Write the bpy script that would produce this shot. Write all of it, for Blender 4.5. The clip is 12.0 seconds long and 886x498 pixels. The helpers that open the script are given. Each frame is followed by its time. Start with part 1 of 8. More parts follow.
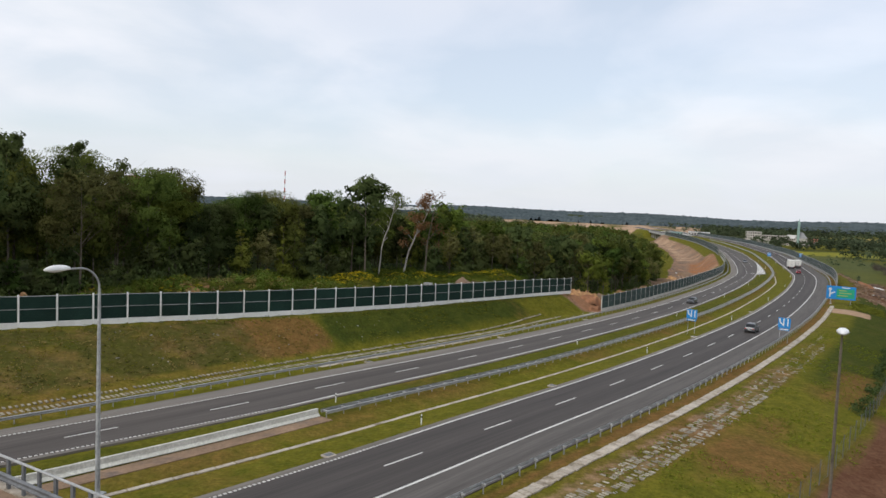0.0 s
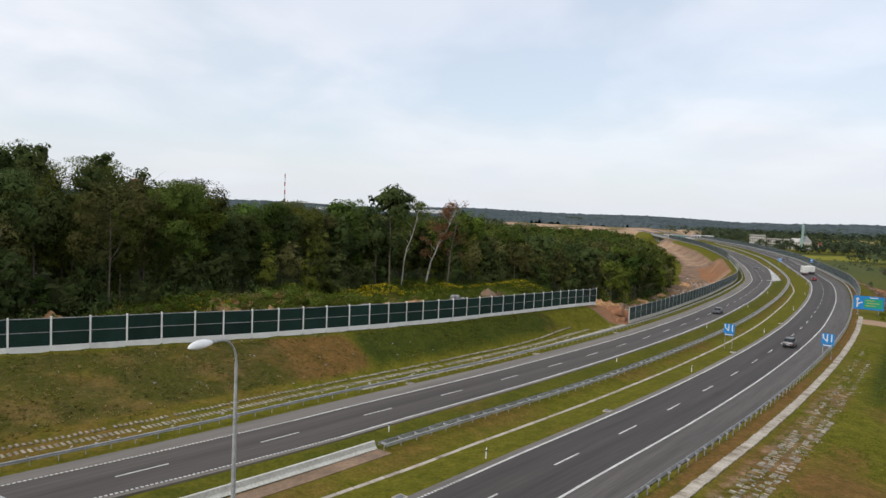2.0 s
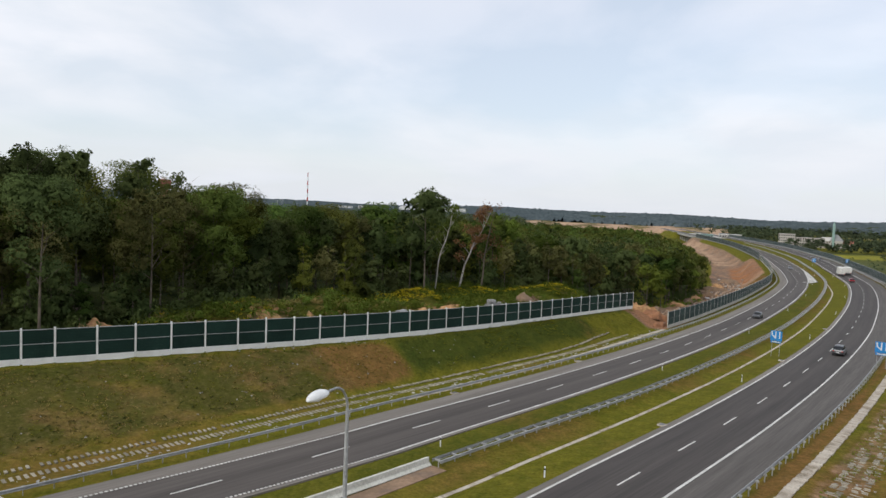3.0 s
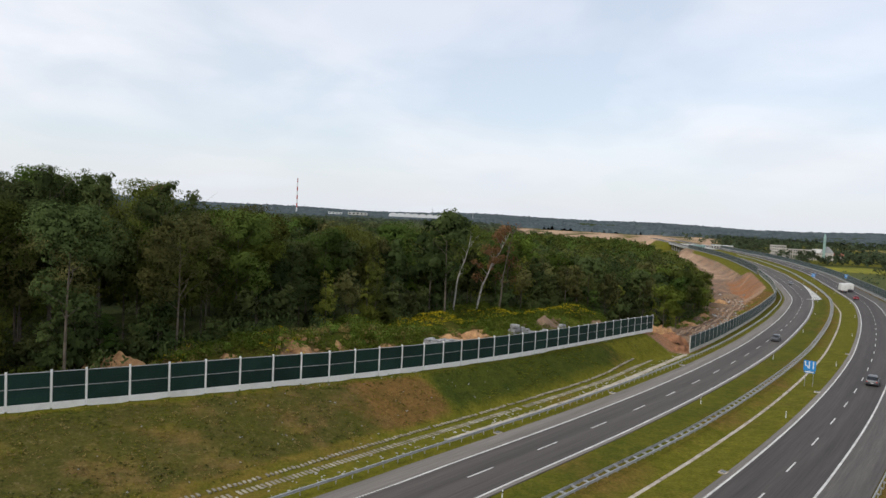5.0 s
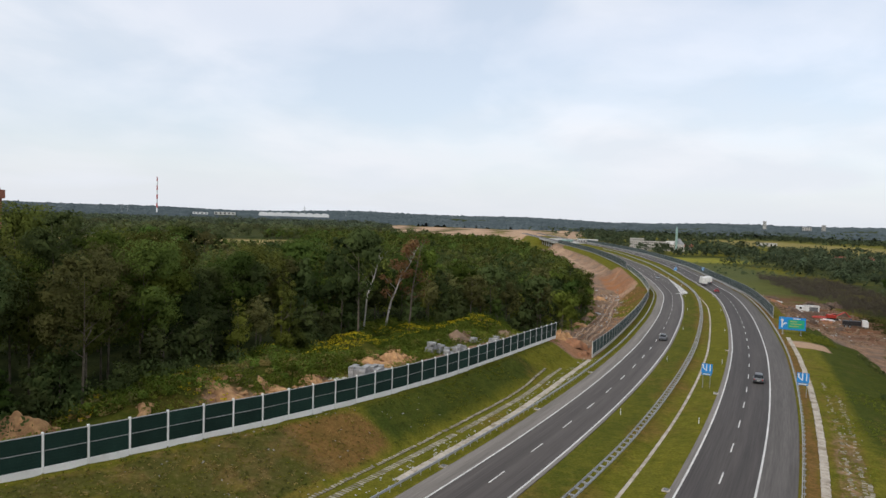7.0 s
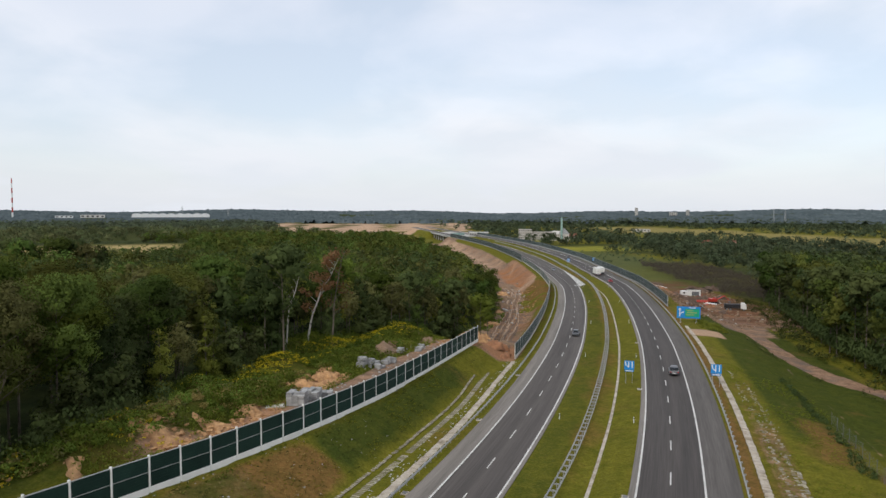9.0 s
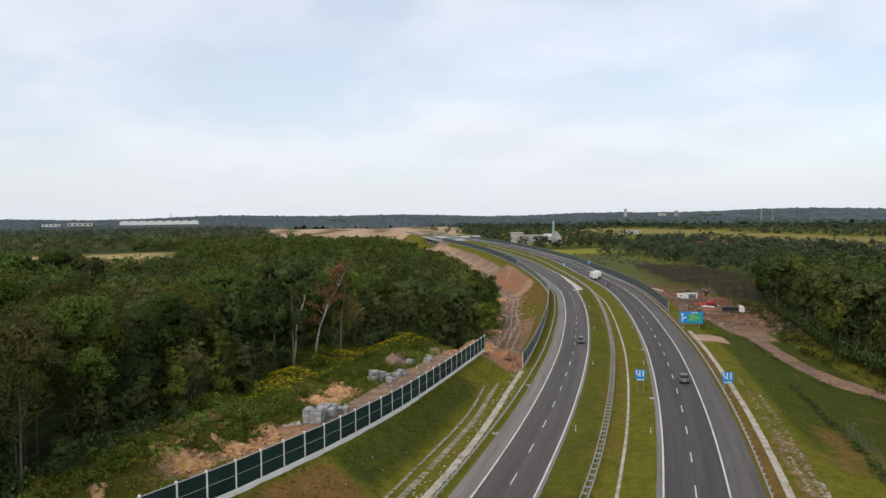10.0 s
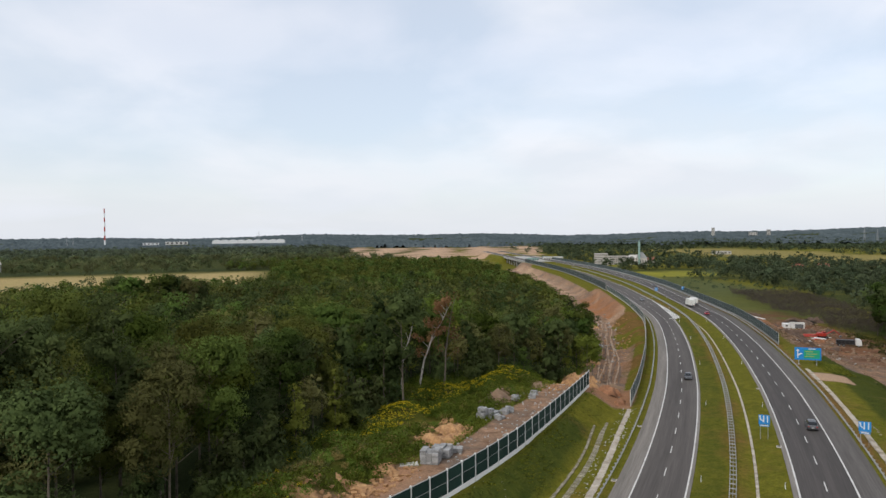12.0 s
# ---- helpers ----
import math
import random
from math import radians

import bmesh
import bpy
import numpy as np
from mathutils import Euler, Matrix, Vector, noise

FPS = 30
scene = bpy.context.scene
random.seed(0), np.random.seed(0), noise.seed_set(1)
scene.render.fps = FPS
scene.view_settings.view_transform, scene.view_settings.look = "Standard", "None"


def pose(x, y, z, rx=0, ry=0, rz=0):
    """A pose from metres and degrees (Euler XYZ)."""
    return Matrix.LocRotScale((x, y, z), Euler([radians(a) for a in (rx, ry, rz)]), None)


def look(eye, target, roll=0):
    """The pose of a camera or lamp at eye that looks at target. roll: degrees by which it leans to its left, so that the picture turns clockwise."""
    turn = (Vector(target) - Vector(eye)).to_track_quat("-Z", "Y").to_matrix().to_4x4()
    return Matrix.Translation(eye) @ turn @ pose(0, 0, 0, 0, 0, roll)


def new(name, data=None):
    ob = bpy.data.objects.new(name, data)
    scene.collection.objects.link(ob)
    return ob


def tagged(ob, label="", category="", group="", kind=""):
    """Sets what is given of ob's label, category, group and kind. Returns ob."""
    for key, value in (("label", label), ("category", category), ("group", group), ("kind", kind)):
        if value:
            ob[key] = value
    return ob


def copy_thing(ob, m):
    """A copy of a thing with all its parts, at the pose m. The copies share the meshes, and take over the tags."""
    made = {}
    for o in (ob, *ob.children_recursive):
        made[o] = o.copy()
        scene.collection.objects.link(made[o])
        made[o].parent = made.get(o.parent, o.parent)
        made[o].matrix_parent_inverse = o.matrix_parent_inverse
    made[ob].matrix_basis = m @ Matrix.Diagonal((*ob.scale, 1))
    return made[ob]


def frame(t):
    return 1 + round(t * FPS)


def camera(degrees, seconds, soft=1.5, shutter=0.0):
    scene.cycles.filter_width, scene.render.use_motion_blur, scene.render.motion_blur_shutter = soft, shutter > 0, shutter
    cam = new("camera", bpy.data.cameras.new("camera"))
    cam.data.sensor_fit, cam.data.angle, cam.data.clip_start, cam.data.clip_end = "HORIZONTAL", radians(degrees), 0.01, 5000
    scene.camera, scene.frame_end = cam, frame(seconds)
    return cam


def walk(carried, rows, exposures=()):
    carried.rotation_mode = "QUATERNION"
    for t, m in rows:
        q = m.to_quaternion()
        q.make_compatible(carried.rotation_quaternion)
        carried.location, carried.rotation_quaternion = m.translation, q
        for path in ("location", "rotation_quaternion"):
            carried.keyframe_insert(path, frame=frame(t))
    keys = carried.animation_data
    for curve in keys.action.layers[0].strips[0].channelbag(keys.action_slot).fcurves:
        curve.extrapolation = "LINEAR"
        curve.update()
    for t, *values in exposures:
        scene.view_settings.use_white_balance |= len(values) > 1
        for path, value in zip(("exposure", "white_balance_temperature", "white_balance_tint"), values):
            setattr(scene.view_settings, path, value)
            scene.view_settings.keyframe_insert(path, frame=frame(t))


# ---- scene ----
# the camera, and its flight from beside an overpass up over the road's verge
cam = camera(67.7, 12.0, 1.5)
FLIGHT = [
    (0, -0.04, -0.04, 19.14, 0.07, -3.45, 2.36),
    (0.5, -1.37, 0.76, 19.38, -0.58, -3.32, 2.16),
    (1, -2.83, 1.48, 19.79, -0.88, -3.26, 2.11),
    (1.5, -4.13, 2.22, 20.22, -0.73, -3.25, 2.22),
    (2, -5.67, 2.99, 20.60, -0.02, -3.27, 2.36),
    (2.5, -7.12, 3.87, 20.96, 0.90, -3.38, 2.34),
    (3, -8.59, 4.63, 21.46, 1.82, -3.49, 2.26),
    (5, -15.34, 7.62, 24.13, 0.82, -2.89, 2.77),
    (5.5, -17.06, 8.13, 24.95, -1.04, -2.52, 2.69),
    (6, -19.00, 8.81, 25.88, -3.70, -2.30, 2.44),
    (6.5, -20.90, 9.48, 26.69, -6.67, -2.35, 2.02),
    (7, -22.99, 10.20, 27.75, -10.17, -2.76, 1.81),
    (7.5, -24.88, 10.77, 28.65, -13.53, -3.11, 1.58),
    (9.5, -31.31, 14.50, 31.48, -20.62, -3.05, -0.40),
    (10, -32.98, 15.25, 32.29, -20.75, -2.87, -0.67),
    (10.5, -34.45, 15.82, 33.09, -19.65, -2.42, -0.84),
    (11, -35.84, 16.35, 33.87, -17.75, -1.83, -0.98),
    (11.5, -36.94, 17.00, 34.62, -15.84, -1.40, -0.92),
    (12, -38.21, 17.81, 35.47, -14.05, -1.20, -0.63),
]


def aimed(x, y, z, yaw, pitch, roll):
    a, b = radians(yaw), radians(pitch)
    way = Vector((-math.sin(a) * math.cos(b), math.cos(a) * math.cos(b), math.sin(b)))
    return look((x, y, z), Vector((x, y, z)) + 10 * way, roll)


walk(cam, [(t, aimed(*rest)) for t, *rest in FLIGHT])

# ---- world and light: a bright day under thin broken cloud ----
world = bpy.data.worlds.new("sky")
scene.world = world
world.use_nodes = True
wt = world.node_tree
for n in list(wt.nodes):
    wt.nodes.remove(n)


def wnode(kind, **values):
    n = wt.nodes.new(kind)
    for key, v in values.items():
        n.inputs[key].default_value = v
    return n


SUN_UP, SUN_ROT = 42.0, 235.0
sky = wt.nodes.new("ShaderNodeTexSky")
sky.sky_type = "NISHITA"
sky.sun_disc = False
sky.sun_elevation, sky.sun_rotation = radians(SUN_UP), radians(SUN_ROT)
sky.air_density, sky.dust_density, sky.ozone_density = 1.0, 1.5, 1.0
sky_dim = wt.nodes.new("ShaderNodeVectorMath")
sky_dim.operation = "SCALE"
sky_dim.inputs["Scale"].default_value = 0.16
wt.links.new(sky.outputs["Color"], sky_dim.inputs[0])
coord = wt.nodes.new("ShaderNodeTexCoord")
sep = wt.nodes.new("ShaderNodeSeparateXYZ")
wt.links.new(coord.outputs["Generated"], sep.inputs[0])
# cloud layer on a flat ceiling: direction divided by its height, held off the horizon
up = wt.nodes.new("ShaderNodeMath")
up.operation = "ADD"
up.inputs[1].default_value = 0.22
wt.links.new(sep.outputs["Z"], up.inputs[0])
upc = wt.nodes.new("ShaderNodeMath")
upc.operation = "MAXIMUM"
upc.inputs[1].default_value = 0.05
wt.links.new(up.outputs[0], upc.inputs[0])
flat = wt.nodes.new("ShaderNodeVectorMath")
flat.operation = "DIVIDE"
comb = wt.nodes.new("ShaderNodeCombineXYZ")
for key in ("X", "Y", "Z"):
    wt.links.new(upc.outputs[0], comb.inputs[key])
wt.links.new(coord.outputs["Generated"], flat.inputs[0])
wt.links.new(comb.outputs[0], flat.inputs[1])
turn = wt.nodes.new("ShaderNodeMapping")
turn.inputs["Rotation"].default_value = (0, 0, radians(-20))
turn.inputs["Scale"].default_value = (0.8, 0.75, 0)
turn.inputs["Location"].default_value = (0.4, 0.15, 0)
wt.links.new(flat.outputs[0], turn.inputs[0])
big = wnode("ShaderNodeTexNoise", Scale=0.9, Detail=6.0, Roughness=0.45, Distortion=0.3)
small = wnode("ShaderNodeTexNoise", Scale=2.0, Detail=6.0, Roughness=0.5, Distortion=0.25)
wt.links.new(turn.outputs[0], big.inputs["Vector"])
wt.links.new(turn.outputs[0], small.inputs["Vector"])
veil = wt.nodes.new("ShaderNodeMapRange")
veil.interpolation_type = "SMOOTHSTEP"
veil.inputs["From Min"].default_value, veil.inputs["From Max"].default_value = 0.36, 0.64
veil.inputs["To Min"].default_value, veil.inputs["To Max"].default_value = 0.62, 0.97
wt.links.new(big.outputs["Fac"], veil.inputs["Value"])
tone = wt.nodes.new("ShaderNodeValToRGB")
tone.color_ramp.elements[0].position, tone.color_ramp.elements[0].color = 0.41, (0.735, 0.782, 0.85, 1)
tone.color_ramp.elements[1].position, tone.color_ramp.elements[1].color = 0.60, (0.905, 0.908, 0.95, 1)
wt.links.new(small.outputs["Fac"], tone.inputs["Fac"])
mix = wt.nodes.new("ShaderNodeMix")
mix.data_type = "RGBA"
# towards the horizon the cloud closes into an even pale veil
low = wt.nodes.new("ShaderNodeMapRange")
low.interpolation_type = "SMOOTHSTEP"
low.inputs["From Min"].default_value, low.inputs["From Max"].default_value = 0.0, 0.24
low.inputs["To Min"].default_value, low.inputs["To Max"].default_value = 0.9, 0.0
wt.links.new(sep.outputs["Z"], low.inputs["Value"])
most = wt.nodes.new("ShaderNodeMath")
most.operation = "MAXIMUM"
wt.links.new(veil.outputs["Result"], most.inputs[0])
wt.links.new(low.outputs["Result"], most.inputs[1])
wt.links.new(most.outputs[0], mix.inputs["Factor"])
wt.links.new(sky_dim.outputs[0], mix.inputs["A"])
even = wt.nodes.new("ShaderNodeMix")
even.data_type = "RGBA"
even.inputs["B"].default_value = (0.74, 0.772, 0.835, 1)
wt.links.new(low.outputs["Result"], even.inputs["Factor"])
wt.links.new(tone.outputs["Color"], even.inputs["A"])
wt.links.new(even.outputs["Result"], mix.inputs["B"])
# the ground below the horizon keeps the far land's dull green
below = wt.nodes.new("ShaderNodeMapRange")
below.inputs["From Min"].default_value, below.inputs["From Max"].default_value = -0.03, -0.005
wt.links.new(sep.outputs["Z"], below.inputs["Value"])
mix2 = wt.nodes.new("ShaderNodeMix")
mix2.data_type = "RGBA"
mix2.inputs["A"].default_value = (0.10, 0.12, 0.10, 1)
wt.links.new(below.outputs["Result"], mix2.inputs["Factor"])
wt.links.new(mix.outputs["Result"], mix2.inputs["B"])
bg = wnode("ShaderNodeBackground", Strength=0.93)
out = wt.nodes.new("ShaderNodeOutputWorld")
wt.links.new(mix2.outputs["Result"], bg.inputs["Color"])
wt.links.new(bg.outputs[0], out.inputs["Surface"])

sun = new("sun", bpy.data.lights.new("sun", "SUN"))
sun.data.energy, sun.data.angle, sun.data.color = 1.3, radians(14), (1.0, 0.95, 0.88)
a, e = radians(SUN_ROT), radians(SUN_UP)
toward = Vector((math.sin(a) * math.cos(e), math.cos(a) * math.cos(e), math.sin(e)))
sun.matrix_world = look(toward * 300, (0, 0, 0))
scene.view_settings.exposure = 0.22

# ---- materials ----
MATS = {}


def nodes_of(m):
    t = m.node_tree
    return t, t.nodes["Principled BSDF"]


def surface(name, base, second, scale=1.0, rough=0.8, fine=30.0, bump=0.3, dist=0.02, spots=None, spot_scale=0.3,
            metal=0.0, vary=0.0, island=0.0, spec=0.3, contrast=(0.35, 0.65), coord_kind="Object", streak=None, spot_at=(0.55, 0.7), grit=0.28):
    """A two-scale procedural surface: base mixed with second by coarse noise, broken by fine noise, with an optional third colour in spots."""
    m = bpy.data.materials.new(name)
    m.use_nodes = True
    t, p = nodes_of(m)
    tc = t.nodes.new("ShaderNodeTexCoord")
    src = tc.outputs[coord_kind]
    if coord_kind == "Object":
        geo = t.nodes.new("ShaderNodeNewGeometry")
        src = geo.outputs["Position"]
    if streak:
        mp = t.nodes.new("ShaderNodeMapping")
        mp.inputs["Scale"].default_value = streak
        t.links.new(src, mp.inputs[0])
        src = mp.outputs[0]

    def noise_node(s, detail, roughness=0.6):
        n = t.nodes.new("ShaderNodeTexNoise")
        n.inputs["Scale"].default_value, n.inputs["Detail"].default_value, n.inputs["Roughness"].default_value = s, detail, roughness
        t.links.new(src, n.inputs["Vector"])
        return n

    def ramp(n, lo, hi):
        r = t.nodes.new("ShaderNodeMapRange")
        r.inputs["From Min"].default_value, r.inputs["From Max"].default_value = lo, hi
        t.links.new(n.outputs["Fac"], r.inputs["Value"])
        return r

    def mixed(fac, a_, b_, kind="MIX"):
        x = t.nodes.new("ShaderNodeMix")
        x.data_type, x.blend_type = "RGBA", kind
        if isinstance(fac, float):
            x.inputs["Factor"].default_value = fac
        else:
            t.links.new(fac, x.inputs["Factor"])
        for key, v in (("A", a_), ("B", b_)):
            if isinstance(v, tuple):
                x.inputs[key].default_value = (*v, 1)
            else:
                t.links.new(v, x.inputs[key])
        return x.outputs["Result"]

    coarse, finer = noise_node(scale, 5.0), noise_node(fine, 4.0, 0.7)
    col = mixed(ramp(coarse, *contrast).outputs["Result"], base, second)
    if spots:
        col = mixed(ramp(noise_node(spot_scale, 6.0, 0.65), *spot_at).outputs["Result"], col, spots)
    shade = t.nodes.new("ShaderNodeMapRange")
    shade.inputs["From Min"].default_value, shade.inputs["From Max"].default_value = 0.25, 0.75
    shade.inputs["To Min"].default_value, shade.inputs["To Max"].default_value = 1 - grit, 1 + grit
    t.links.new(finer.outputs["Fac"], shade.inputs["Value"])
    val = shade.outputs["Result"]
    for amount, socket in ((vary, "object"), (island, "island")):
        if amount:
            if socket == "object":
                rnd = t.nodes.new("ShaderNodeObjectInfo").outputs["Random"]
            else:
                rnd = t.nodes.new("ShaderNodeNewGeometry").outputs["Random Per Island"]
            r = t.nodes.new("ShaderNodeMapRange")
            r.inputs["To Min"].default_value, r.inputs["To Max"].default_value = 1 - amount, 1 + amount
            t.links.new(rnd, r.inputs["Value"])
            mul = t.nodes.new("ShaderNodeMath")
            mul.operation = "MULTIPLY"
            t.links.new(val, mul.inputs[0])
            t.links.new(r.outputs["Result"], mul.inputs[1])
            val = mul.outputs[0]
    sc = t.nodes.new("ShaderNodeVectorMath")
    sc.operation = "SCALE"
    t.links.new(col, sc.inputs[0])
    t.links.new(val, sc.inputs["Scale"])
    t.links.new(sc.outputs[0], p.inputs["Base Color"])
    p.inputs["Roughness"].default_value, p.inputs["Metallic"].default_value = rough, metal
    p.inputs["Specular IOR Level"].default_value = spec
    if bump:
        b = t.nodes.new("ShaderNodeBump")
        b.inputs["Strength"].default_value, b.inputs["Distance"].default_value = bump, dist
        t.links.new(finer.outputs["Fac"], b.inputs["Height"])
        t.links.new(b.outputs[0], p.inputs["Normal"])
    MATS[name] = m
    return m


def foliage(name, dark, light, warm=0.12):
    """Leaves: a colour for each leaf and each tree, a little light through them."""
    m = bpy.data.materials.new(name)
    m.use_nodes = True
    t, p = nodes_of(m)
    isl = t.nodes.new("ShaderNodeNewGeometry").outputs["Random Per Island"]
    own = t.nodes.new("ShaderNodeAttribute")
    own.attribute_name = "tone"
    both = t.nodes.new("ShaderNodeMath")
    both.operation = "ADD"
    t.links.new(t.nodes.new("ShaderNodeObjectInfo").outputs["Random"], both.inputs[0])
    t.links.new(own.outputs["Fac"], both.inputs[1])
    part_ = t.nodes.new("ShaderNodeMath")
    part_.operation = "FRACT"
    t.links.new(both.outputs[0], part_.inputs[0])
    obj = part_.outputs[0]
    geo = t.nodes.new("ShaderNodeNewGeometry")
    n = t.nodes.new("ShaderNodeTexNoise")
    n.inputs["Scale"].default_value, n.inputs["Detail"].default_value, n.inputs["Roughness"].default_value = 0.3, 7.0, 0.72
    t.links.new(geo.outputs["Position"], n.inputs["Vector"])
    add = t.nodes.new("ShaderNodeMath")
    add.operation = "MULTIPLY_ADD"
    add.inputs[1].default_value = 0.17
    t.links.new(isl, add.inputs[0])
    t.links.new(n.outputs["Fac"], add.inputs[2])
    r = t.nodes.new("ShaderNodeMapRange")
    r.inputs["From Min"].default_value, r.inputs["From Max"].default_value = 0.34, 0.82
    t.links.new(add.outputs[0], r.inputs["Value"])
    x = t.nodes.new("ShaderNodeMix")
    x.data_type = "RGBA"
    x.inputs["A"].default_value, x.inputs["B"].default_value = (*dark, 1), (*light, 1)
    t.links.new(r.outputs["Result"], x.inputs["Factor"])
    hue = t.nodes.new("ShaderNodeHueSaturation")
    hr = t.nodes.new("ShaderNodeMapRange")
    hr.inputs["To Min"].default_value, hr.inputs["To Max"].default_value = 0.5 - warm * 0.05, 0.5 + warm * 0.16
    t.links.new(obj, hr.inputs["Value"])
    t.links.new(hr.outputs["Result"], hue.inputs["Hue"])
    vr = t.nodes.new("ShaderNodeMapRange")
    vr.inputs["To Min"].default_value, vr.inputs["To Max"].default_value = 0.6, 1.4
    ob2 = t.nodes.new("ShaderNodeMath")
    ob2.operation = "FRACT"
    ob3 = t.nodes.new("ShaderNodeMath")
    ob3.operation = "MULTIPLY"
    ob3.inputs[1].default_value = 7.31
    t.links.new(obj, ob3.inputs[0])
    t.links.new(ob3.outputs[0], ob2.inputs[0])
    t.links.new(ob2.outputs[0], vr.inputs["Value"])
    t.links.new(vr.outputs["Result"], hue.inputs["Value"])
    t.links.new(x.outputs["Result"], hue.inputs["Color"])
    t.links.new(hue.outputs[0], p.inputs["Base Color"])
    p.inputs["Roughness"].default_value, p.inputs["Specular IOR Level"].default_value = 0.8, 0.02
    # light that comes through the leaves
    glow = t.nodes.new("ShaderNodeBsdfTranslucent")
    t.links.new(hue.outputs[0], glow.inputs["Color"])
    both_ways = t.nodes.new("ShaderNodeMixShader")
    both_ways.inputs["Fac"].default_value = 0.36
    t.links.new(p.outputs[0], both_ways.inputs[1])
    t.links.new(glow.outputs[0], both_ways.inputs[2])
    t.links.new(both_ways.outputs[0], t.nodes["Material Output"].inputs["Surface"])
    MATS[name] = m
    return m


def plain(name, col, rough=0.5, metal=0.0, spec=0.5):
    return surface(name, col, tuple(c * 0.85 for c in col), 3.0, rough, 40.0, 0.05, 0.005, metal=metal, spec=spec, grit=0.05)


ASPHALT = surface("asphalt", (0.102, 0.089, 0.080), (0.062, 0.054, 0.049), 1.0, 0.85, 9.0, 0.3, 0.01, coord_kind="UV", streak=(0.012, 0.55, 1))
ASPHALT_DARK = surface("dark_asphalt", (0.078, 0.068, 0.062), (0.050, 0.044, 0.041), 1.0, 0.85, 9.0, 0.3, 0.01, coord_kind="UV", streak=(0.012, 0.55, 1))
SHOULDER = surface("worn_asphalt", (0.215, 0.192, 0.168), (0.145, 0.130, 0.113), 1.0, 0.9, 6.0, 0.3, 0.01, coord_kind="UV", streak=(0.03, 0.9, 1))
SHOULDER_DARK = surface("grey_asphalt", (0.118, 0.106, 0.097), (0.084, 0.076, 0.069), 1.0, 0.9, 6.0, 0.3, 0.01, coord_kind="UV", streak=(0.03, 0.9, 1))
PAINT = surface("road_paint", (0.66, 0.65, 0.61), (0.47, 0.46, 0.43), 0.6, 0.6, 6.0, 0.1, 0.005, grit=0.12)
CONCRETE = surface("concrete", (0.46, 0.45, 0.42), (0.34, 0.33, 0.30), 0.5, 0.9, 5.0, 0.3, 0.01, spots=(0.22, 0.20, 0.16), spot_scale=0.35, vary=0.12)
DULL = surface("dirty_concrete", (0.47, 0.42, 0.35), (0.34, 0.29, 0.23), 0.5, 0.95, 5.0, 0.3, 0.01, spots=(0.18, 0.15, 0.10), spot_scale=0.5, vary=0.12)
COBBLE = surface("cobble_stone", (0.33, 0.30, 0.235), (0.22, 0.195, 0.15), 0.5, 0.95, 5.0, 0.3, 0.01, vary=0.3)
WALLWHITE = surface("white_concrete", (0.84, 0.83, 0.80), (0.76, 0.75, 0.71), 0.7, 0.8, 6.0, 0.1, 0.01, grit=0.06, spots=(0.70, 0.69, 0.65), spot_scale=0.5, vary=0.05)
PALE = surface("pale_concrete", (0.60, 0.58, 0.54), (0.47, 0.45, 0.41), 0.7, 0.85, 6.0, 0.2, 0.01, spots=(0.34, 0.33, 0.28), spot_scale=0.5, vary=0.06)
OLDWALL = surface("weathered_wall", (0.62, 0.61, 0.55), (0.50, 0.49, 0.43), 0.8, 0.9, 6.0, 0.2, 0.01, spots=(0.34, 0.33, 0.27), spot_scale=0.9, spot_at=(0.6, 0.78))
STEEL = surface("galvanised_steel", (0.43, 0.435, 0.43), (0.32, 0.325, 0.32), 1.2, 0.6, 8.0, 0.1, 0.003, metal=0.4, vary=0.06)
DARKSTEEL = surface("dull_steel", (0.20, 0.21, 0.22), (0.14, 0.145, 0.15), 1.5, 0.6, 8.0, 0.1, 0.003, metal=0.5)
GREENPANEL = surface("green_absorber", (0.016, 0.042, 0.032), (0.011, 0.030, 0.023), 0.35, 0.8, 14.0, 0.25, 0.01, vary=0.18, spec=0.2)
# lighter, greyer green than the first wall's panels
GREENFAR = surface("lighter_green_absorber", (0.055, 0.085, 0.078), (0.04, 0.064, 0.058), 0.35, 0.75, 14.0, 0.25, 0.01, vary=0.18, spec=0.2)
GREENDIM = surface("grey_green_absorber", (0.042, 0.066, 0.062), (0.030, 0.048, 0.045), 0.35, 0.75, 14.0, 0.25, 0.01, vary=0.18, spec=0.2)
BLUE = plain("sign_blue", (0.012, 0.24, 0.62), 0.45)
GREEN = plain("sign_green", (0.01, 0.36, 0.20), 0.45)
WHITE = plain("white_paint", (0.78, 0.78, 0.76), 0.45)
RED = plain("red_paint", (0.45, 0.045, 0.03), 0.4)
BARK = surface("bark", (0.150, 0.125, 0.095), (0.085, 0.070, 0.053), 1.5, 0.95, 14.0, 0.6, 0.03)
BIRCH = surface("birch_bark", (0.50, 0.46, 0.41), (0.34, 0.31, 0.27), 1.2, 0.8, 5.0, 0.3, 0.02, spots=(0.05, 0.045, 0.04), spot_scale=1.6, spot_at=(0.58, 0.66))
SAND = surface("sand", (0.54, 0.32, 0.15), (0.30, 0.165, 0.08), 0.9, 0.95, 2.5, 0.6, 0.08, spots=(0.25, 0.14, 0.08), spot_scale=0.5)
CLAY = surface("red_clay", (0.34, 0.165, 0.085), (0.22, 0.105, 0.055), 0.7, 0.95, 2.5, 0.6, 0.08, spots=(0.16, 0.09, 0.055), spot_scale=0.5)
STONE = surface("grey_stone", (0.36, 0.36, 0.35), (0.26, 0.26, 0.26), 0.8, 0.9, 6.0, 0.4, 0.02, vary=0.2)
